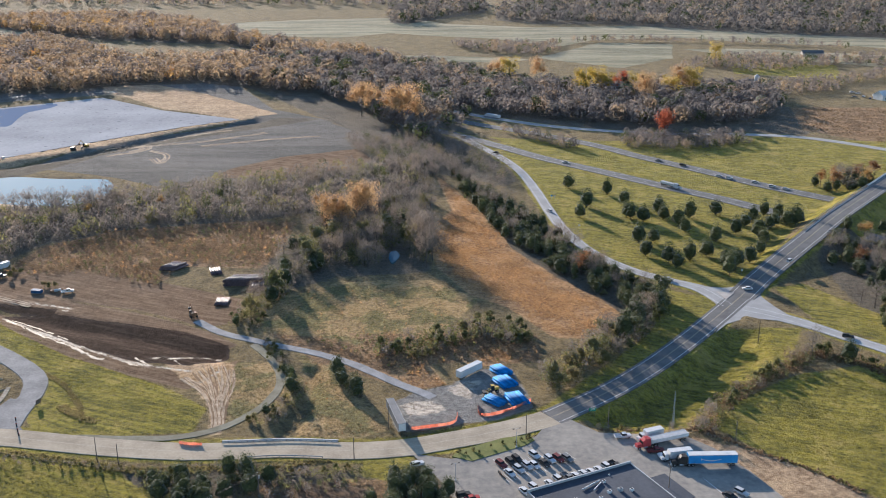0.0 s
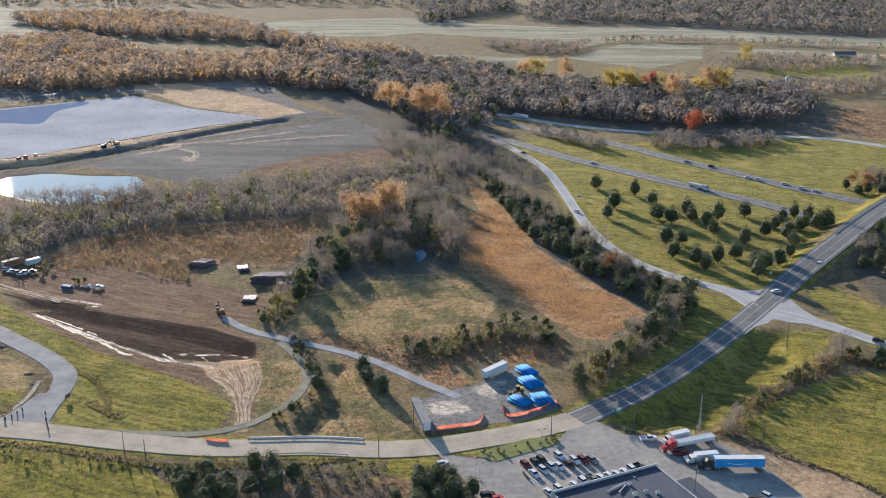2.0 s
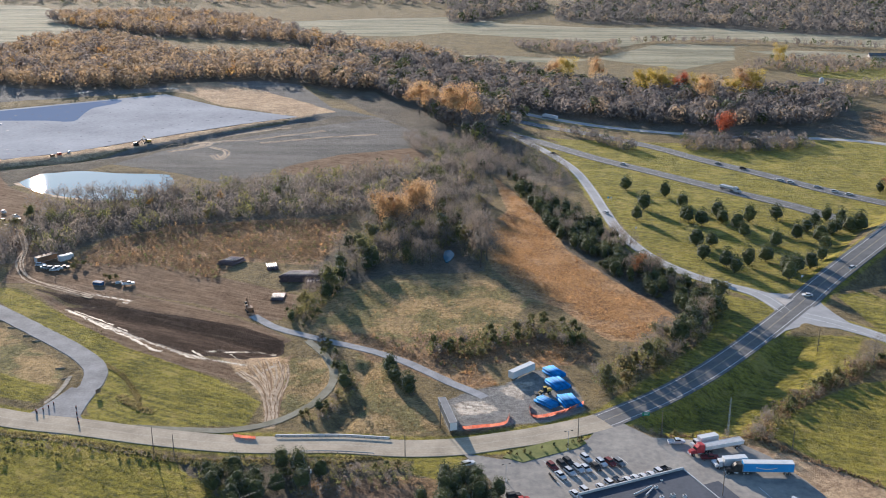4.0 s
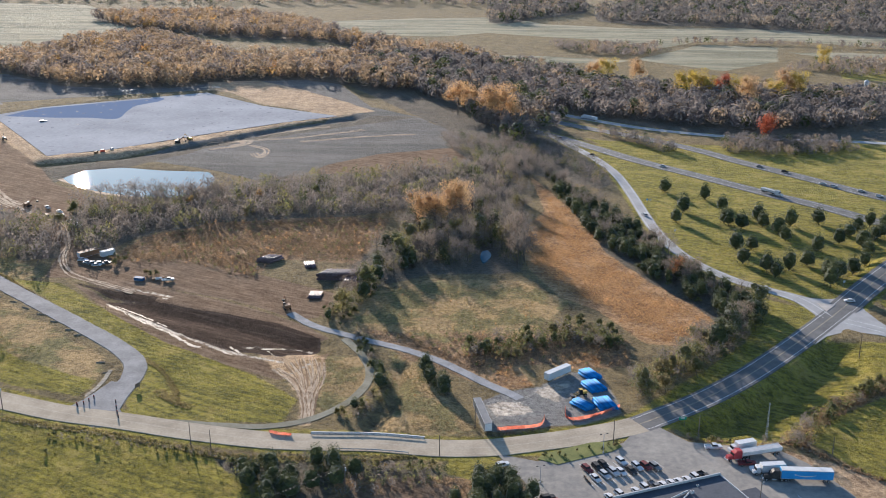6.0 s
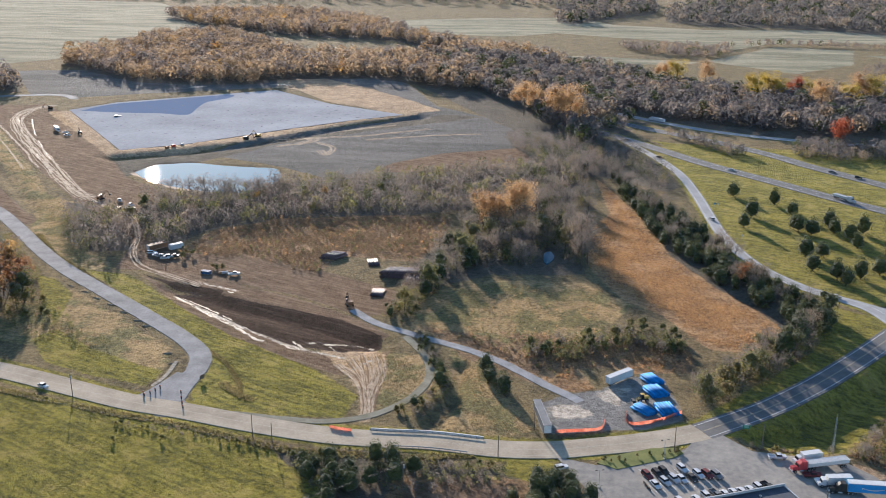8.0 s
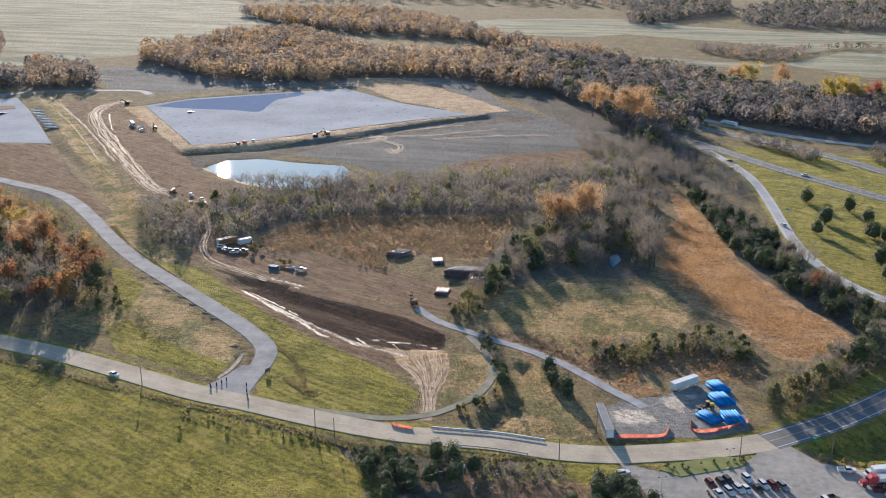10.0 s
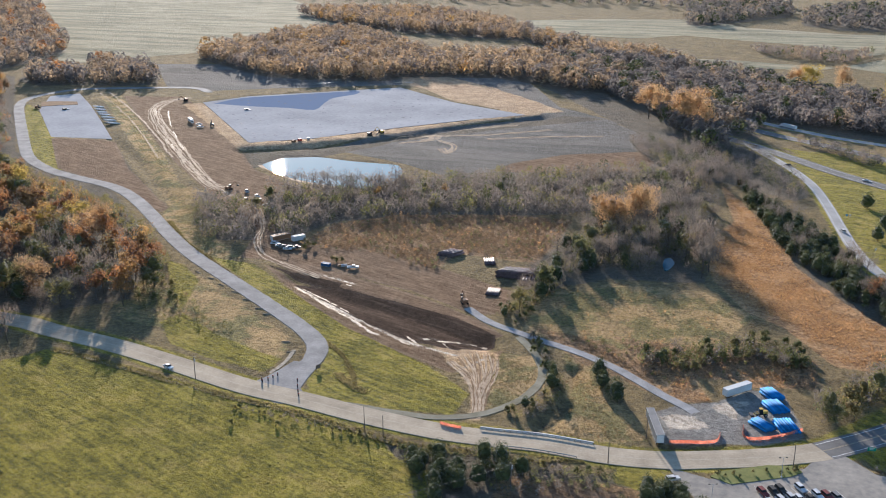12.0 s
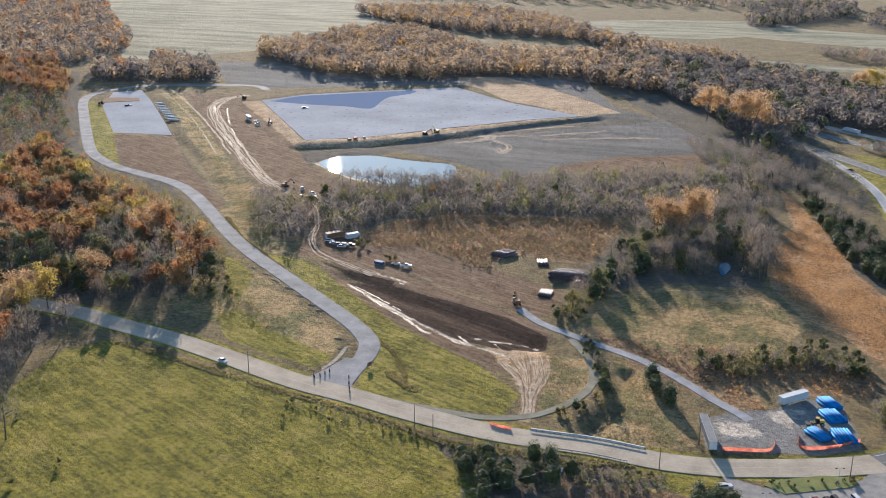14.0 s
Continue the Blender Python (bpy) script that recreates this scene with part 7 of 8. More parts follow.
def roadhouse():
    """The flat-roofed building at the lot: walls, parapet, membrane roof, ducts and units."""
    p, q = (57.6, 268.4, 5.0), (24.6, 252.1, 5.0)
    (x, y), ln, yaw = span(q[:2], p[:2])
    deep, tall = 34.0, 4.6
    ob = tagged(new("roadside_building"), "flat-roofed commercial building with pale parapet and dark membrane roof", "building")
    ob.matrix_basis = pose(x, y, 0.05, 0, 0, yaw)
    for nm, bm in (("wall", boxed(0, -0.15, -0.3, ln, 0.3, tall + 0.3)), ("wall", boxed(0, -deep, -0.3, ln, 0.3, tall + 0.3)),
                   ("wall", boxed(-ln / 2 + 0.15, -deep / 2, -0.3, 0.3, deep - 0.3, tall + 0.3)), ("wall", boxed(ln / 2 - 0.15, -deep / 2, -0.3, 0.3, deep - 0.3, tall + 0.3))):
        part(nm, bm, M_BRICK, ob)
    part("roof", boxed(0, -deep / 2, tall - 0.35, ln - 0.6, deep - 0.4, 0.3), M_ROOF, ob, "dark membrane roof with patches")
    for bm in (boxed(0, -0.15, tall, ln + 0.1, 0.45, 0.75, edge=0.04), boxed(0, -deep, tall, ln + 0.1, 0.4, 0.35), boxed(-ln / 2 + 0.15, -deep / 2, tall, 0.36, deep - 0.7, 0.3), boxed(ln / 2 - 0.15, -deep / 2, tall, 0.36, deep - 0.7, 0.3)):
        part("parapet", bm, M_PARAPET, ob, "pale block parapet")
    for k in range(5):
        w = part("window", boxed(-ln / 2 + 4 + k * (ln - 8) / 4, 0.01, 1.0, 1.8, 0.1, 1.4), M_GLASS, ob)
        part("frame", boxed(-ln / 2 + 4 + k * (ln - 8) / 4, 0.03, 0.92, 2.0, 0.06, 0.1), M_STEEL, w)
    wing = part("wing_wall", boxed(ln / 2 + 3.6, -15.0, -0.3, 7.0, 14.0, 3.3, edge=0.03), M_BRICK, ob, "low side wing of the building")
    part("wing_roof", boxed(ln / 2 + 3.6, -15.0, 3.0, 7.3, 14.3, 0.2, edge=0.03), M_ROOF, wing)
    roof = tall - 0.05
    d = part("duct", rod(bmesh.new(), (-3.5, -6.5, roof + 0.35), (4.0, -4.6, roof + 0.35), 0.24), M_STEEL, ob, "dull metal roof duct")
    part("duct", rod(bmesh.new(), (-0.5, -8.2, roof + 0.35), (3.8, -5.6, roof + 0.35), 0.2), M_STEEL, ob, "dull metal roof duct")
    for ux, uy, s in ((4.8, -5.6, 1.2), (3.0, -11.0, 1.4), (6.5, -11.5, 1.6), (-1.0, -12.5, 1.2), (8.5, -3.0, 0.7), (9.5, -13.0, 1.3), (-8.0, -10.0, 1.2)):
        u = part("roof_unit", boxed(ux, uy, roof, s * 0.85, s * 0.7, s * 0.6, edge=0.05), M_BOXWHITE if s < 1.5 else M_STEEL, ob)
        part("fan_grille", rod(bmesh.new(), (ux, uy, roof + s * 0.6), (ux, uy, roof + s * 0.6 + 0.06), s * 0.26, sides=12), M_DARK, u)
    return ob


roadhouse()


def clutter(name, label, x, y, pieces, category="clutter"):
    """Small boxes and drums in one pile."""
    ob = tagged(new(name), label, category)
    ob.matrix_basis = pose(x, y, float(height([(x, y)])[0]) + 0.16, 0, 0, rng.uniform(0, 90))
    for k, (dx, dy, s, m, shape) in enumerate(pieces):
        if shape == "drum":
            part("drum", rod(bmesh.new(), (dx, dy, 0), (dx, dy, s), s * 0.35, sides=12), m, ob)
        else:
            part("crate", boxed(dx, dy, 0, s * 1.4, s, s * 0.8, (0.94, 0.94), 0.05), m, ob)


clutter("storage_pile", "rusty drums and crates stored beside the building", *(62.8, 261.9), [(0, 0, 1.6, M_RUST, "drum"), (1.6, 0.5, 1.4, M_DARK, "box"), (-1.5, 0.6, 1.5, M_RUST, "box"), (0.4, 1.8, 1.2, M_STEEL, "box"), (-0.6, -1.6, 1.1, M_DARK, "drum")])
clutter("storage_pile", "old machine parts stored beside the building", *(66.2, 261.9), [(0, 0, 1.4, M_STEEL, "box"), (1.4, 0.3, 1.2, M_RUST, "box"), (-1.2, 0.9, 1.0, M_DARK, "drum")])

# lot island with low planting
slab("lot_island", "raised grass island with kerb between road and lot", [(2.9, 279.8), (5.1, 283.3), (19.9, 291.7), (29.0, 293.6), (30.3, 290.2), (27.0, 286.9), (9.2, 277.0)], shade("island_turf", (0.09, 0.105, 0.025), (0.19, 0.19, 0.055), 0.6, 0.95, local=False), 0.2, "kerbed island", 0.4)


def lamp_post(x, y, tall, label, heads=1):
    ob = tagged(new("lamp_post"), label, "lamp", "lamp posts")
    ob.matrix_basis = pose(x, y, 0.05, 0, 0, 20)
    part("pole", rod(bmesh.new(), (0, 0, -0.4), (0, 0, tall), 0.1, 0.07), M_STEEL, ob)
    part("base", rod(bmesh.new(), (0, 0, -0.3), (0, 0, 0.5), 0.28, sides=10), M_CONCRETE, ob)
    for k in range(heads):
        a = 1 if k == 0 else -1
        part("arm", rod(bmesh.new(), (0, 0, tall - 0.1), (a * 0.9, 0, tall + 0.05), 0.04, sides=6), M_STEEL, ob)
        part("lamp_head", boxed(a * 1.1, 0, tall - 0.05, 0.7, 0.35, 0.18, (0.8, 0.8), 0.04), M_DARK, ob)


lamp_post(*(23.9, 285.5), 7.0, "steel lamp post with twin heads on the island", 2)
lamp_post(*(3.8, 265.7), 6.0, "steel lamp post on the asphalt lot", 2)
utility_pole(*(27.5, 291.3), 9.0, "slim wooden pole on the grass island", False)
for q in [(9.9, 283.3), (11.7, 281.5), (23.9, 287.6), (15.5, 285.5), (4.9, 281), (5.6, 282.4), (28.6, 290.6), (27.8, 289.6), (28.2, 291.6), (19.5, 287.6), (25.9, 290.4), (7.4, 281.2)]:
    plant("shrub", *q, rng.uniform(0.22, 0.45), "island shrubs", 0.2)

# ---- things: the pipe yard ----
container("storage_trailer", (5.7, 336.0), (14.1, 344.8), 2.5, 2.7, 0.6, M_BOXWHITE, "weathered white storage trailer in the gravel yard", "trailer", True)
container("box_trailer", (-13.6, 294.3), (-18.7, 312.7), 2.6, 2.9, 1.15, M_GREYBOX, "grey box trailer parked beside the gravel yard", "trailer", True)
pipes("blue_pipe", "bright blue plastic pipe stacked in the gravel yard", (16.4, 315.3), (20.7, 319.6), 5, 0.45, 2, M_BLUEPIPE, "blue pipes")
pipes("blue_pipe", "bright blue plastic pipe stacked in the gravel yard", (21.9, 317.0), (30.9, 320.5), 7, 0.45, 2, M_BLUEPIPE, "blue pipes")
pipes("blue_pipe", "bright blue plastic pipe stacked in the gravel yard", (18.3, 329.5), (27.8, 335.1), 7, 0.45, 2, M_BLUEPIPE, "blue pipes")
pipes("blue_pipe", "bright blue plastic pipe stacked in the gravel yard", (19.2, 339.9), (25.0, 343.8), 6, 0.45, 2, M_BLUEPIPE, "blue pipes")
mesh_fence([(-10.9, 297.4), (-4.6, 299.0), (1.2, 300.5), (4.3, 302.9), (5.1, 308.2)], 1.25, "sagging orange safety mesh fence along the road")
mesh_fence([(12.4, 315.7), (12.4, 308.6), (14.9, 306.9), (22.9, 310.6), (31.5, 317.9)], 1.25, "sagging orange safety mesh fence round blue pipes")
mesh_fence([(-86.7, 288.2), (-83.7, 287.2), (-78.9, 286.9)], 1.25, "orange safety mesh across the dirt track")


def loader(x, y, yaw):
    """A wheeled loader: chassis, cab, engine cover, boom and bucket."""
    ob = tagged(new("wheel_loader"), "muddy yellow wheel loader beside blue pipes", "machine")
    ob.matrix_basis = pose(x, y, 0.05, 0, 0, yaw)
    part("chassis", boxed(0, 0, 0.7, 4.2, 1.2, 0.6, edge=0.06), M_DARK, ob)
    part("engine_cover", boxed(-1.4, 0, 1.2, 1.8, 1.5, 0.9, (0.9, 0.85), 0.1), M_YELLOWPAINT, ob)
    c = part("cab", boxed(0.1, 0, 1.3, 1.2, 1.3, 1.6, (0.85, 0.85), 0.05), M_GLASS, ob)
    part("cab_roof", boxed(0.1, 0, 2.85, 1.3, 1.4, 0.12, edge=0.03), M_YELLOWPAINT, c)
    for s in (-1, 1):
        part("boom_arm", rod(bmesh.new(), (0.9, s * 0.5, 1.6), (2.9, s * 0.5, 0.6), 0.13), M_YELLOWPAINT, ob)
    part("bucket", boxed(3.2, 0, 0.1, 0.9, 2.4, 0.9, (1.4, 1.0), 0.06, 0.2), M_DARK, ob)
    wheels(ob, [(a, s * 0.95) for a in (1.3, -1.3) for s in (-1, 1)], wheel_meshes(0.7, 0.5), 0.7)


loader(*(18.1, 324.9), 200)

# ---- things: the works ----
pipes("iron_pipe", "dark iron pipe in a long stack on dirt", (-102.1, 436.8), (-82.4, 438.2), 12, 0.6, 3, M_IRONPIPE, "dark iron pipes", skew=28)
pipes("iron_pipe", "dark iron pipe in a long stack on dirt", (-89.2, 428.5), (-82.0, 433.5), 6, 0.6, 2, M_IRONPIPE, "dark iron pipes", skew=28)
pipes("iron_pipe", "dark iron pipe in a small stack on dirt", (-136.0, 458.1), (-128.0, 457.2), 6, 0.6, 2, M_IRONPIPE, "dark iron pipes", skew=25)
pipes("iron_pipe", "dark iron pipe in a low pile", (-113.5, 451.6), (-107.2, 453.8), 5, 0.5, 1, M_IRONPIPE, "dark iron pipes")
pipes("iron_pipe", "dark iron pipe half hidden by shrubs", (-104.0, 412.4), (-93.6, 413.1), 9, 0.3, 1, M_IRONPIPE, "dark iron pipes")
for k in range(7):
    t = k / 6
    x, y = -552 + 60 * t, 764 - 66 * t
    pipes("pale_pipe", "pale pipe stacked beside the settling basin", (x - 3.6, y + 2.2), (x + 3.6, y - 2.2), 4, 0.55, 1, M_WHITEPIPE, "pale pipes by the basin", skew=52)
container("site_office", (-228.9, 452.1), (-222.6, 460.6), 3.0, 2.7, 0.4, M_RUST, "brown-roofed site office cabin on dirt", "cabin")
container("storage_container", (-218.7, 455.8), (-214.3, 461.5), 2.6, 2.6, 0.1, M_BOXWHITE, "white steel storage container on dirt", "container")
for k, (kind, paint, x, y) in enumerate((("suv", "white", *(-225.1, 448.4)), ("sedan", "white", *(-221.2, 445.8)), ("pickup", "grey", *(-218.0, 443.9)), ("sedan", "white", *(-215.1, 442.0)), ("suv", "silver", *(-214.0, 444.4)), ("pickup", "black", *(-211.8, 445.2)))):
    car(kind, x, y, 12 + rng.uniform(-5, 5), PAINTS[paint], paint + " " + SHAPES[kind] + " parked on dirt by the site office", 0.15, "works cars")
container("storage_container", (-188.7, 425.4), (-184.1, 424.4), 2.2, 1.5, 0.1, M_NAVY, "blue waste container on dirt", "container")
car("pickup", *(-172.3, 425.1), 20, PAINTS["white"], "white pickup parked among debris on dirt", 0.2, "works cars")
clutter("debris_pile", "heap of pale debris and drums on dirt", *(-178.3, 426.5), [(0, 0, 1.2, M_STEEL, "box"), (1.7, 0.4, 1.0, M_BOXWHITE, "box"), (3.0, -0.5, 1.2, M_RUST, "drum"), (-1.6, 0.6, 1.1, M_RUST, "box")])
for q in [(-183.5, 431.8), (-180.2, 431.2), (-185.8, 432.8), (-207.9, 451.6), (-203.5, 449.1), (-206.7, 444.1)]:
    plant("shrub", *q, 0.8, "shrubs on the works")


def excavator(x, y, yaw, paint, label):
    """A tracked excavator: two tracks, slewing house, cab, boom, stick and bucket."""
    ob = tagged(new("excavator"), label, "machine", "works machines")
    ob.matrix_basis = pose(x, y, float(height([(x, y)])[0]) + 0.15, 0, 0, yaw)
    for s in (-1, 1):
        part("track", boxed(0, s * 1.2, 0, 4.0, 0.6, 0.9, (0.9, 1), 0.2), M_TYRE, ob)
    part("house", boxed(-0.6, 0, 1.0, 3.0, 2.6, 1.3, (0.95, 0.95), 0.1), paint, ob)
    part("cab", boxed(0.9, 0.8, 1.1, 1.4, 1.0, 1.7, (0.85, 0.9), 0.06), M_GLASS, ob)
    b = part("boom", rod(bmesh.new(), (0.9, -0.3, 1.8), (4.2, -0.3, 4.6), 0.26, 0.2), paint, ob)
    part("stick", rod(bmesh.new(), (4.2, -0.3, 4.6), (6.2, -0.3, 2.2), 0.18, 0.14), paint, b)
    part("bucket", boxed(6.2, -0.3, 1.2, 0.9, 1.0, 1.0, (1.2, 1), 0.08), M_DARK, b)


excavator(*(-271.8, 714.2), 10, M_DARK, "dark tracked excavator on the lagoon bank")
excavator(*(-266.4, 725.1), 160, M_YELLOWPAINT, "yellow tracked excavator on the lagoon bank")
excavator(*(-487.3, 805.8), 200, M_RUST, "rusty tracked excavator by the haul track")
excavator(*(-107.8, 396.3), 120, M_RUST, "rusty tracked excavator by the lane")
excavator(*(-595.0, 736.4), -30, M_RUST, "rusty tracked excavator at the basin edge")
clutter("debris_pile", "pale crates on the lagoon bank", *(-319.0, 675.6), [(0, 0, 2.0, M_RUST, "box"), (6.0, 1.5, 2.0, M_POSTRED, "box"), (14.0, 2.5, 1.6, M_STEEL, "box")])
clutter("debris_pile", "brown spoil buckets by the muddy track", *(-274.5, 520.2), [(0, 0, 2.0, M_RUST, "box"), (4, 1, 1.8, M_DARK, "box"), (-5, 2, 1.6, M_DARK, "box"), (7, -3, 1.6, M_RUST, "drum")])
excavator(-300.3, 539, 60, M_RUST, "muddy tracked excavator on the haul way")
excavator(-408, 712, 130, M_DARK, "dark tracked excavator beside the haul way")
for k, (kind, paint, x, y) in enumerate((("pickup", "silver", -286.5, 536), ("pickup", "white", -275.5, 528), ("suv", "grey", -261.2, 511), ("pickup", "white", -254, 505), ("pickup", "white", -420, 712), ("pickup", "white", -414, 703))):
    car(kind, x, y, 130 + 9 * k, PAINTS[paint], "muddy " + paint + " " + SHAPES[kind] + " standing on the haul way", 0.2, "works cars")
box_truck((-436, 724), (-427, 714), PAINTS["white"], "white lorry standing on the haul way", 0.2)
clutter("floating_pump", "dark floating pump raft on the basin", *(-569.3, 739.8), [(0, 0, 2.4, M_DARK, "box"), (3.2, 0.4, 1.6, M_STEEL, "box")])
clutter("floating_pump", "dark floating pump raft on the lagoon", *(-414.1, 784.0), [(0, 0, 2.6, M_DARK, "box"), (3.0, 0.6, 1.8, M_STEEL, "box")])

# ---- things: along the country road ----


def guard_rail(points, label, off=0.0):
    """A beam guard rail: posts, spacer blocks and a W-shaped beam, over a concrete kerb."""
    line = curve(points, 1.9)
    ob = tagged(new("guard_rail"), label, "guard rail", "guard rails")
    post = bpy.data.meshes.new("post")
    bm = boxed(0, 0, -0.5, 0.14, 0.18, 1.25, edge=0.015)
    bm.to_mesh(post)
    bm.free()
    post.materials.append(M_WOOD)
    for x, y, up in line:
        p = part_mesh("post", post, None, ob)
        p.location = (x, y, up + 0.05)
    v, f = [], []
    rows = [(0.10, 0.48), (0.16, 0.56), (0.10, 0.66), (0.16, 0.76), (0.10, 0.84), (0.07, 0.84), (0.07, 0.48)]
    d = np.gradient(line[:, :2], axis=0)
    d /= np.linalg.norm(d, axis=1)[:, None]
    side = np.column_stack([d[:, 1], -d[:, 0]])
    for (x, y, up), s in zip(line, side):
        v += [(x + s[0] * o, y + s[1] * o, z + up + 0.05) for o, z in rows]
    k = len(rows)
    for i in range(len(line) - 1):
        f += [(i * k + j, i * k + (j + 1) % k, (i + 1) * k + (j + 1) % k, (i + 1) * k + j) for j in range(k)]
    part_mesh("beam", to_mesh("beam", np.array(v), f, [M_STEEL]), None, ob)
    return ob


rail_line = MAIN_ROAD[(MAIN_ROAD[:, 0] > (-73.8, 283.4)[0]) & (MAIN_ROAD[:, 0] < (-34.4, 287.9)[0])]


def beside(line, off):
    d = np.gradient(line[:, :2], axis=0)
    d /= np.linalg.norm(d, axis=1)[:, None]
    return [(x + n[1] * off, y - n[0] * off) for (x, y, _), n in zip(line, d)]


guard_rail(beside(rail_line, -5.2)[::2], "galvanised guard rail on posts along the culvert")
guard_rail(beside(rail_line, 5.2)[3::2], "galvanised guard rail on posts below the culvert")
kerb = strip_mesh("sidewalk", rail_line, -6.6, -5.5, 0.3, 0.5)
kerb.materials.append(M_CONCRETE)
tagged(new("pavement", kerb), "pale concrete culvert walk beside the guard rail", "pavement", kind="structure")
utility_pole(*(-18.3, 298.2), 9.7, yaw=10)
utility_pole(*(-28.4, 278.7), 7.7, "wooden pole by the road shoulder", False)
utility_pole(*(-184.1, 295.0), 9.3, yaw=-10, transformer=True)
utility_pole(*(-110.3, 278.0), 8.4, "wooden pole by the road shoulder", False)
utility_pole(*(-102.8, 275.8), 7.3, "wooden pole by the road shoulder", False)
utility_pole(*(-54.6, 255.4), 9.0, yaw=30, transformer=True)
utility_pole(*(128.6, 371.3), 10.2, "tall slim pole on the junction bank", False)
utility_pole(*(56.2, 300.5), 9.0, "wooden pole beside the green road sign", False)
utility_pole(*(96.3, 289.1), 7.9, "wooden pole by the fence line", False)
utility_pole(*(67.1, 256.4), 11.3, "wooden pole behind the building", True, 20, True)
_p = (-54.6, 255.4)
for k in (-0.95, 0.0, 0.95):
    wire("cable", (_p[0] + k * 0.5, _p[1] + k, 8.6), (_p[0] - 42 + k, _p[1] - 32 + k, 6.5), 1.2, 0.02, "thin pale overhead cable between wooden poles")
_p = (-18.3, 298.2)
wire("cable", (_p[0], _p[1], 9.0), (_p[0] - 11.0, _p[1] - 5.0, 0.1), 0.0, 0.02, "steel guy cable bracing a wooden pole")


def mast(x, y, tall):
    """A slim lattice mast: three legs, rungs and braces."""
    ob = tagged(new("lattice_mast"), "slim steel lattice mast in the fence-line brush", "mast")
    ob.matrix_basis = pose(x, y, 0.0)
    pts = [(0.45 * math.cos(a), 0.45 * math.sin(a)) for a in (0.3, 2.4, 4.5)]
    for px_, py_ in pts:
        part("leg", rod(bmesh.new(), (px_, py_, -0.4), (px_ * 0.3, py_ * 0.3, tall), 0.05, 0.03, 6), M_STEEL, ob)
    for k in range(int(tall)):
        s = 1 - 0.7 * k / tall
        for (ax, ay), (bx, by) in zip(pts, pts[1:] + pts[:1]):
            part("brace", rod(bmesh.new(), (ax * s, ay * s, k + 0.2), (bx * s, by * s, k + 1.0), 0.02, sides=4), M_STEEL, ob)


mast(*(77.7, 298.6), 14.0)


def road_sign(x, y, yaw):
    ob = tagged(new("road_sign"), "green direction sign on two posts by the verge", "sign")
    ob.matrix_basis = pose(x, y, 0.0, 0, 0, yaw)
    for s in (-0.8, 0.8):
        part("post", boxed(s, 0, -0.4, 0.1, 0.1, 3.4), M_WOOD, ob)
    b = part("board", boxed(0, -0.08, 2.0, 2.6, 0.06, 1.3, edge=0.02), M_SIGN, ob)
    for k, w in ((2.9, 1.7), (2.45, 1.4)):
        part("bar", boxed(0, -0.125, k, w, 0.02, 0.18), M_BOXWHITE, b)


road_sign(*(51.7, 306.9), 10)


def marker_post(x, y):
    ob = tagged(new("marker_post"), "dark marker post with dull red band", "post", "marker posts at the works entrance")
    ob.matrix_basis = pose(x, y, 0.0)
    part("shaft", rod(bmesh.new(), (0, 0, -0.2), (0, 0, 1.5), 0.22, 0.2, 10), M_DARK, ob)
    part("band", rod(bmesh.new(), (0, 0, 1.15), (0, 0, 1.4), 0.235, sides=10), M_POSTRED, ob)
    part("cap", rod(bmesh.new(), (0, 0, 1.5), (0, 0, 1.62), 0.12, 0.05, 10), M_BOXWHITE, ob)


for q in [(-158.8, 299.5), (-157.5, 301.5), (-156.6, 303.8), (-155.8, 306.2), (-146.7, 303.8), (-144.7, 299.5), (-142.8, 295.9), (-141.3, 293.1), (-159.7, 300.7)]:
    marker_post(*q)


def notice_board(x, y, yaw):
    ob = tagged(new("notice_board"), "dark timber notice board on two legs", "sign")
    ob.matrix_basis = pose(x, y, 0.0, 0, 0, yaw)
    for s in (-0.9, 0.9):
        part("leg", boxed(s, 0, -0.3, 0.12, 0.12, 2.6), M_WOOD, ob)
    part("panel", boxed(0, 0, 0.8, 2.2, 0.12, 1.6, edge=0.02), M_WOOD, ob)


notice_board(*(-143.1, 314.9), 65)
for k, q in enumerate([(-242.0, 398.4), (-231.9, 392.6), (-222.8, 386.1), (-213.0, 380.1), (-203.4, 372.9), (-193.0, 365.0), (-186.8, 360.2), (-166.5, 335.9), (-160.4, 327.4)]):
    ob = tagged(new("check_dam"), "low pale stone check dam in the roadside ditch", "check dam", "ditch check dams")
    ob.matrix_basis = pose(*q, float(height([q])[0]), 0, 0, -20 + 6 * k)
    part("core", boxed(0, 0, -0.2, 3.0, 0.9, 0.5, (0.8, 0.4), 0.12), M_SILT, ob)
    for j in range(7):
        part("stone", boxed(-1.5 + j * 0.5, rng.uniform(-0.35, 0.35), 0.02, 0.55, 0.5, 0.4, (0.7, 0.7), 0.08), M_SILT, ob)
# stone-lined swale beside the bend
swale = strip_mesh("swale", curve([(-160.9, 305.4), (-159.0, 311.3), (-158.5, 320.2), (-159.8, 329.4)]), -0.8, 0.8, 0.03, 0.2)
swale.materials.append(M_SILT)
tagged(new("swale", swale), "pale stone-lined swale beside the bend", "ditch", kind="structure")

# ---- the overpass ----


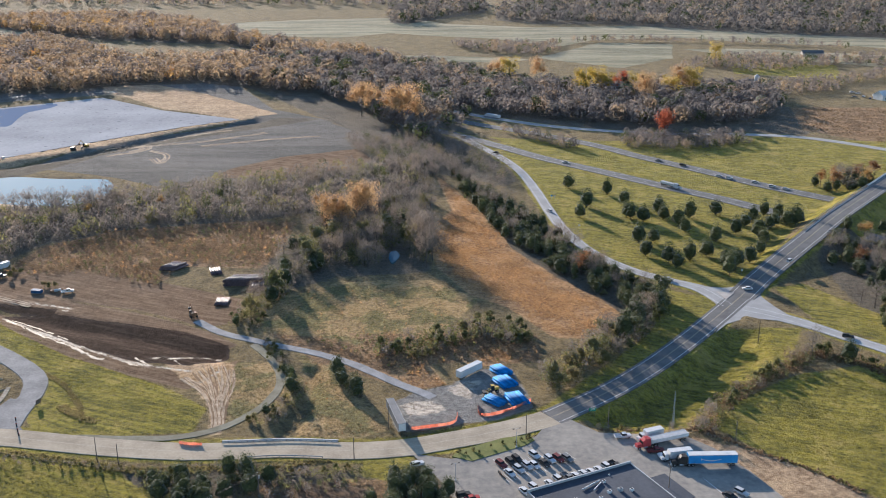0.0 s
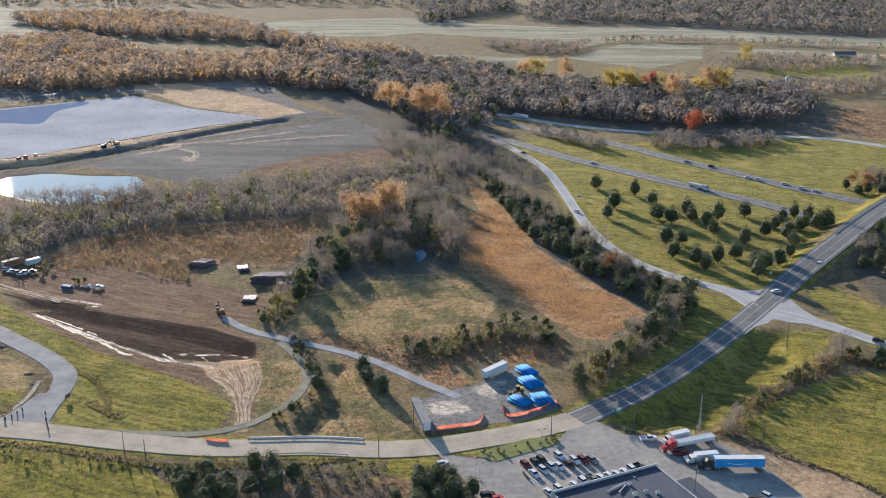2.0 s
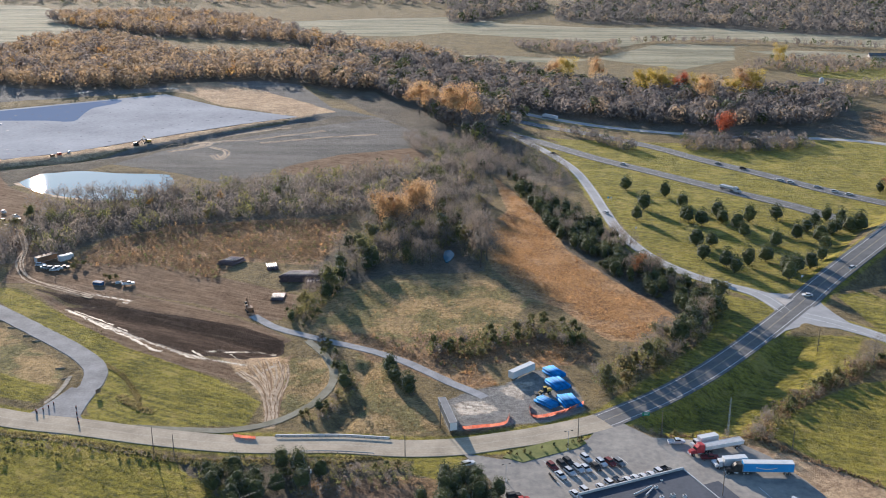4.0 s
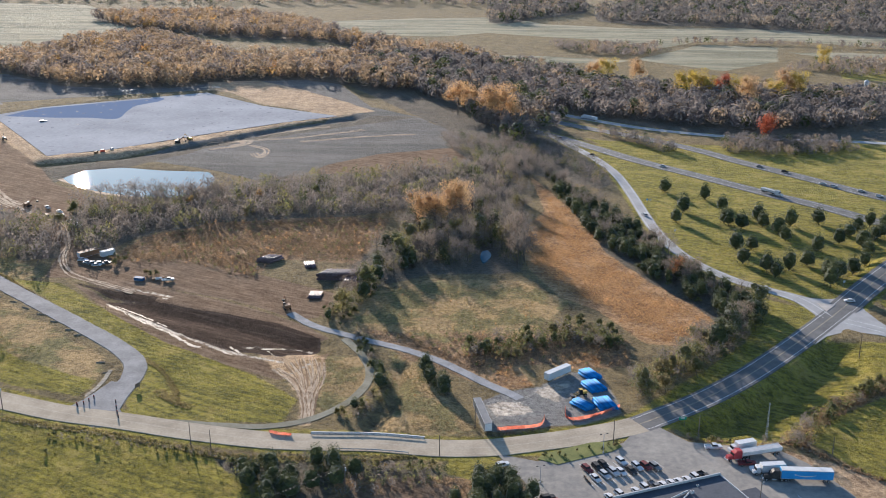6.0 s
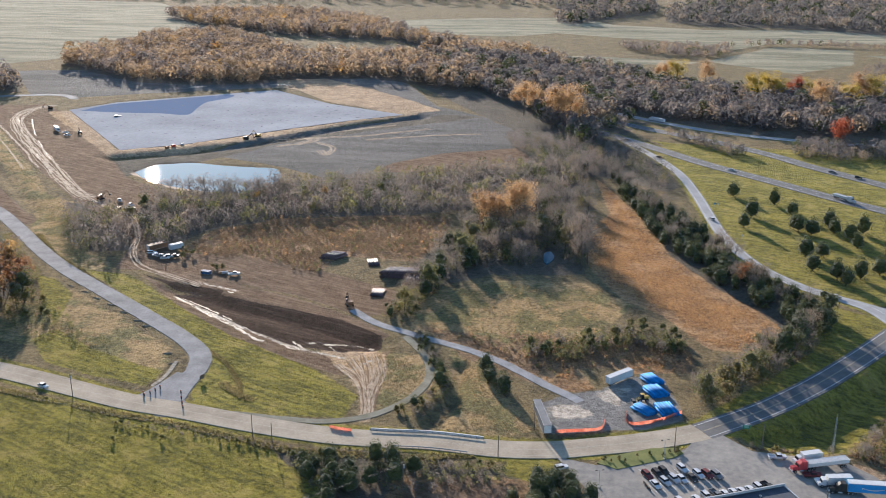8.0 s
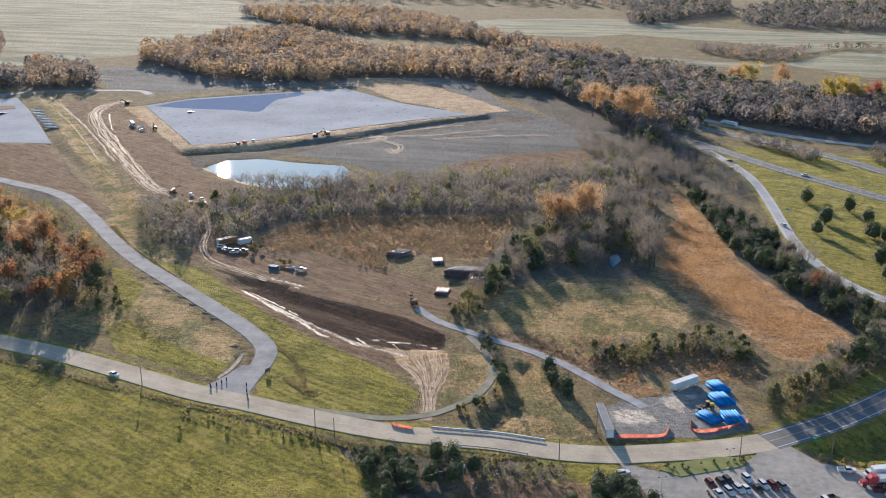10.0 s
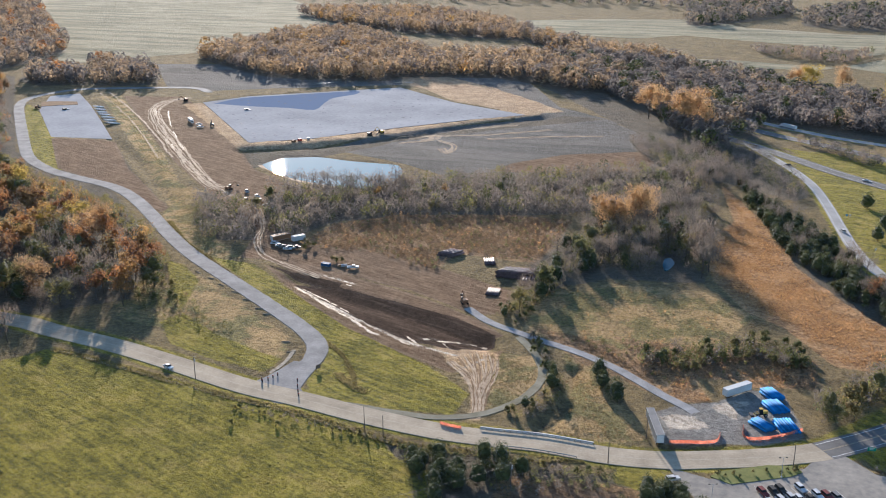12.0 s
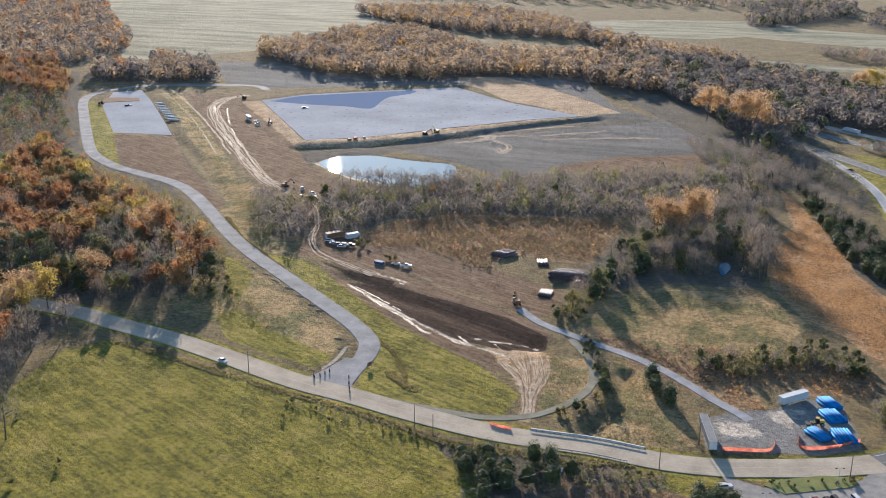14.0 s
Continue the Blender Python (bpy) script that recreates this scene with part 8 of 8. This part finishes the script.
def overpass():
    """Deck, kerbs, railings with posts, pier columns and caps."""
    n = len(OVERPASS)
    line = OVERPASS[int(n * ABUTMENTS[0]) - 1:int(n * ABUTMENTS[1]) + 1]
    ob = tagged(new("bridge"), "concrete overpass with asphalt deck and pale parapets", "bridge")
    part_mesh("deck", strip_mesh("deck", line, -6.4, 6.4, 0.06, 0.9), M_ASPHALT, ob)
    part_mesh("soffit", strip_mesh("soffit", line, -5.8, 5.8, -0.86, 0.0), M_CONCRETE, ob)
    for s in (-1, 1):
        part_mesh("parapet", strip_mesh("parapet", line, min(s * 6.1, s * 6.45), max(s * 6.1, s * 6.45), 0.9, 0.85), M_CONCRETE, ob, "pale concrete parapet")
        part_mesh("line", strip_mesh("line", line, s * 4.6 - 0.09, s * 4.6 + 0.09, 0.075), M_WHITE_LINE, ob)
        part_mesh("line", strip_mesh("line", line, s * 0.15 - 0.06, s * 0.15 + 0.06, 0.075), M_YELLOW_LINE, ob)
        part_mesh("girder", strip_mesh("girder", line, s * 4.0 - 0.3, s * 4.0 + 0.3, -0.9, 0.9), M_CONCRETE, ob)
    for t in (0.32, 0.55, 0.78):
        p = line[int(len(line) * t)]
        q = line[int(len(line) * t) + 1]
        yaw = math.degrees(math.atan2(q[1] - p[1], q[0] - p[0]))
        cap = part("pier_cap", boxed(0, 0, p[2] - 2.6, 1.2, 11.0, 0.9, edge=0.06), M_CONCRETE, ob)
        cap.location, cap.rotation_euler = (p[0], p[1], 0), (0, 0, radians(yaw))
        for s in (-3.8, 0, 3.8):
            part("column", rod(bmesh.new(), (0, s, -0.6), (0, s, p[2] - 2.55), 0.5, sides=12), M_CONCRETE, cap)


overpass()
_app = OVERPASS[int(len(OVERPASS) * 0.16):int(len(OVERPASS) * ABUTMENTS[0]) + 1]
for off in (-6.7, 6.7):
    guard_rail([(x, y, z + 0.05) for (x, y), z in zip(beside(_app, off), _app[:, 2])], "galvanised guard rail along the overpass approach")


def wire_fence(points, label):
    """A pasture fence: wooden posts and three wires."""
    line = curve(points, 4.0)
    zz = height(line[:, :2])
    ob = tagged(new("wire_fence"), label, "fence", "pasture fences")
    me = bpy.data.meshes.new("post")
    bm = rod(bmesh.new(), (0, 0, -0.4), (0, 0, 1.35), 0.07, 0.06, 6)
    bm.to_mesh(me)
    bm.free()
    me.materials.append(M_WOOD)
    for (x, y, _), z in zip(line, zz):
        part_mesh("post", me, None, ob).location = (x, y, z)
    for h in (0.45, 0.85, 1.2):
        v = [(x, y + dy, z + h + dz) for (x, y, _), z in zip(line, zz) for dy, dz in ((0.012, 0.0), (-0.008, 0.01), (-0.008, -0.01))]
        f = [(3 * k + a, 3 * k + (a + 1) % 3, 3 * k + 3 + (a + 1) % 3, 3 * k + 3 + a) for k in range(len(line) - 1) for a in range(3)]
        part_mesh("wire", to_mesh("wire", np.array(v), f, [M_STEEL]), None, ob)


wire_fence([(-251.9, 301.6), (-210.2, 292.9), (-171.1, 284.7), (-139.2, 279.6), (-111.3, 273.6), (-93.8, 269.6)], "weathered post and wire fence along the pasture")
wire_fence([(87.9, 293.6), (100.9, 280.5), (114.8, 268.3), (126.7, 254.6)], "weathered post and wire fence behind the lot")


def small_sign(x, y, face, label):
    ob = tagged(new("road_sign"), label, "sign", "ramp signs")
    ob.matrix_basis = pose(x, y, float(height([(x, y)])[0]), 0, 0, 15)
    part("post", rod(bmesh.new(), (0, 0, -0.3), (0, 0, 2.6), 0.05, sides=6), M_STEEL, ob)
    part("plate", boxed(0, -0.06, 1.9, 1.1, 0.04, 1.0, edge=0.02), face, ob)


small_sign(*(66.1, 582.4), M_BLUEBOX, "small blue service sign beside the ramp")
small_sign(*(67.9, 582.4), M_BOXWHITE, "small white sign beside the ramp")
small_sign(*(75.1, 521.9), M_BOXWHITE, "small white sign beside the ramp")
small_sign(*(143.8, 448.7), M_BOXWHITE, "small white sign on the interchange lawn")
car("suv", *(-8.0, 274.3), 30, PAINTS["white"], "white wagon half hidden by bank shrubs")
slab("traffic_island", "kerbed brown splitter island at the junction", [(125.9, 426.1), (133.8, 424.7), (127.7, 416.3)], M_BRICK, 0.22, "traffic island", 0.4)

# ---- vehicles on the roads ----
for kind, paint, x, y, yaw, z, on in (
    ("suv", "white", *(62.1, 555.8), 112, 0.1, "the exit ramp"), ("pickup", "silver", *(106.4, 441.0), -25, 0.1, "the exit ramp"), ("sedan", "white", *(140.6, 428.3), 175, 0.4, "the junction"),
    ("suv", "white", *(169.2, 456.2, 4.0)[:2], 48, 4.2, "the overpass approach"), ("pickup", "grey", *(203.0, 494.8, 6.4)[:2], -132, 6.6, "the overpass"), ("suv", "black", *(166.2, 374.1), -18, 0.1, "the entry ramp"),
    ("sedan", "white", *(182.5, 637.3), -12, 0.12, "the highway"), ("suv", "silver", *(187.7, 631.4), -12, 0.12, "the highway"), ("sedan", "silver", *(201.7, 621.3), -12, 0.12, "the highway"), ("suv", "white", *(209.2, 610.1), -12, 0.12, "the highway"), ("sedan", "white", *(216.0, 604.6), -12, 0.12, "the highway"),
    ("suv", "black", *(165.3, 666.7), -12, 0.12, "the highway"), ("sedan", "grey", *(151.3, 679.9), -12, 0.12, "the highway"), ("sedan", "white", *(85.2, 674.9), 160, 0.12, "the highway"), ("suv", "grey", *(15.8, 757.8), 160, 0.12, "the highway"), ("sedan", "black", *(38.6, 704.2), 140, 0.12, "the exit ramp"),
    ("sedan", "white", *(-198.8, 300.4), -25, 0.1, "the country road"),
):
    car(kind, x, y, yaw, PAINTS[paint], paint + " " + SHAPES[kind] + " driving on " + on, z, "cars on the roads")
semi_truck((139.9, 615.6), (149.8, 603.3), (0.5, 0.5, 0.5), "grey tractor with a dark trailer on the highway", "hopper", 0.12)
box_truck((47.8, 829.2), (35.8, 841.5), PAINTS["white"], "white lorry on the back road", 0.12)

# ---- far farm and houses ----


def house(a, b, deep, tall, wall, roof_mat, label, name="house"):
    """A gabled house: walls, roof slopes, gables, windows, door, chimney."""
    (x, y), ln, yaw = span(a, b)
    ob = tagged(new(name), label, "house" if name == "house" else "barn", "far buildings")
    ob.matrix_basis = pose(x, y, float(height([(x, y)])[0]), 0, 0, yaw)
    part("wall", boxed(0, 0, -0.4, ln, deep, tall + 0.4), wall, ob)
    rise = deep * 0.32
    bm = profile(bmesh.new(), [(-deep / 2 - 0.4, tall), (0, tall + rise + 0.2), (deep / 2 + 0.4, tall), (0, tall + rise - 0.15)], ln / 2 + 0.4)
    bmesh.ops.rotate(bm, verts=bm.verts[:], matrix=Matrix.Rotation(math.pi / 2, 3, "Z"))
    part("roof", bm, roof_mat, ob)
    bm = profile(bmesh.new(), [(-deep / 2, tall - 0.05), (0, tall + rise - 0.1), (deep / 2, tall - 0.05)], ln / 2 - 0.02)
    bmesh.ops.rotate(bm, verts=bm.verts[:], matrix=Matrix.Rotation(math.pi / 2, 3, "Z"))
    part("gable", bm, wall, ob)
    for k in range(4):
        w = part("window", boxed(-ln * 0.38 + k * ln * 0.25, -deep / 2 - 0.02, 1.0, 1.1, 0.1, 1.3), M_GLASS, ob)
        part("frame", boxed(-ln * 0.38 + k * ln * 0.25, -deep / 2 - 0.05, 0.9, 1.3, 0.1, 0.1), M_BOXWHITE, w)
    part("door", boxed(ln * 0.02, -deep / 2 - 0.03, 0, 1.0, 0.1, 2.1), M_WOOD, ob)
    part("chimney", boxed(ln * 0.3, 0, tall + rise * 0.5, 0.8, 0.8, rise * 0.9), M_BRICK, ob)


house((437.0, 1221.4), (462.5, 1221.4), 10, 4.0, M_BRICK, M_SHINGLE, "low farmhouse with a grey roof among far trees")
house((296.9, 1000.0), (316.6, 1006.9), 9, 3.5, M_BRICK, M_SHINGLE, "old barn with a dark metal roof", "barn")
house((406.3, 923.1), (436.4, 935.2), 12, 4.5, M_BOXWHITE, M_BOXWHITE, "white metal shed beside parked vehicles", "shed")
_s = tagged(new("silo"), "grey farm silo with a domed cap", "silo")
_s.matrix_basis = pose(*(315.7, 1000.0), 0)
part("barrel", rod(bmesh.new(), (0, 0, -0.4), (0, 0, 10), 2.4, sides=18), M_CONCRETE, _s)
part("dome", rod(bmesh.new(), (0, 0, 10), (0, 0, 12), 2.45, 0.5, 18), M_STEEL, _s)
for k, q in enumerate([(396.9, 960.1), (389.3, 935.2), (399.9, 953.8), (397.9, 935.2), (400.6, 926.1), (410.0, 941.3)]):
    car(("suv", "sedan", "pickup")[k % 3], *q, 15 * k, PAINTS[("white", "grey", "white", "silver", "blue", "white")[k]], ("white", "grey", "white", "silver", "blue", "white")[k] + " vehicle parked at the far shed", 0.3, "cars at the far shed")

# ballast weights laid in rows on the lagoon cover
bm = bmesh.new()
_r = np.random.default_rng(5)
_lo, _hi = np.min(LAGOON, axis=0), np.max(LAGOON, axis=0)
_gx, _gy = np.meshgrid(np.arange(_lo[0], _hi[0], 13.0), np.arange(_lo[1], _hi[1], 16.0))
_q = np.column_stack([_gx.ravel(), _gy.ravel()]) + _r.uniform(-4, 4, (_gx.size, 2))
for x, y in _q[area_depth(_q, LAGOON) > 5]:
    if _r.uniform() < 0.7:
        box(bm, x, y, -0.29, _r.uniform(1.0, 3.2), _r.uniform(0.5, 0.9), 0.12)
me = bpy.data.meshes.new("ballast_weights")
bm.to_mesh(me)
bm.free()
me.materials.append(shade("wet_ballast_sack", (0.10, 0.11, 0.13), (0.2, 0.21, 0.23), 1.0, 0.8))
tagged(new("ballast_weights", me), "small dark ballast weights scattered over the cover", "weights", kind="stuff")
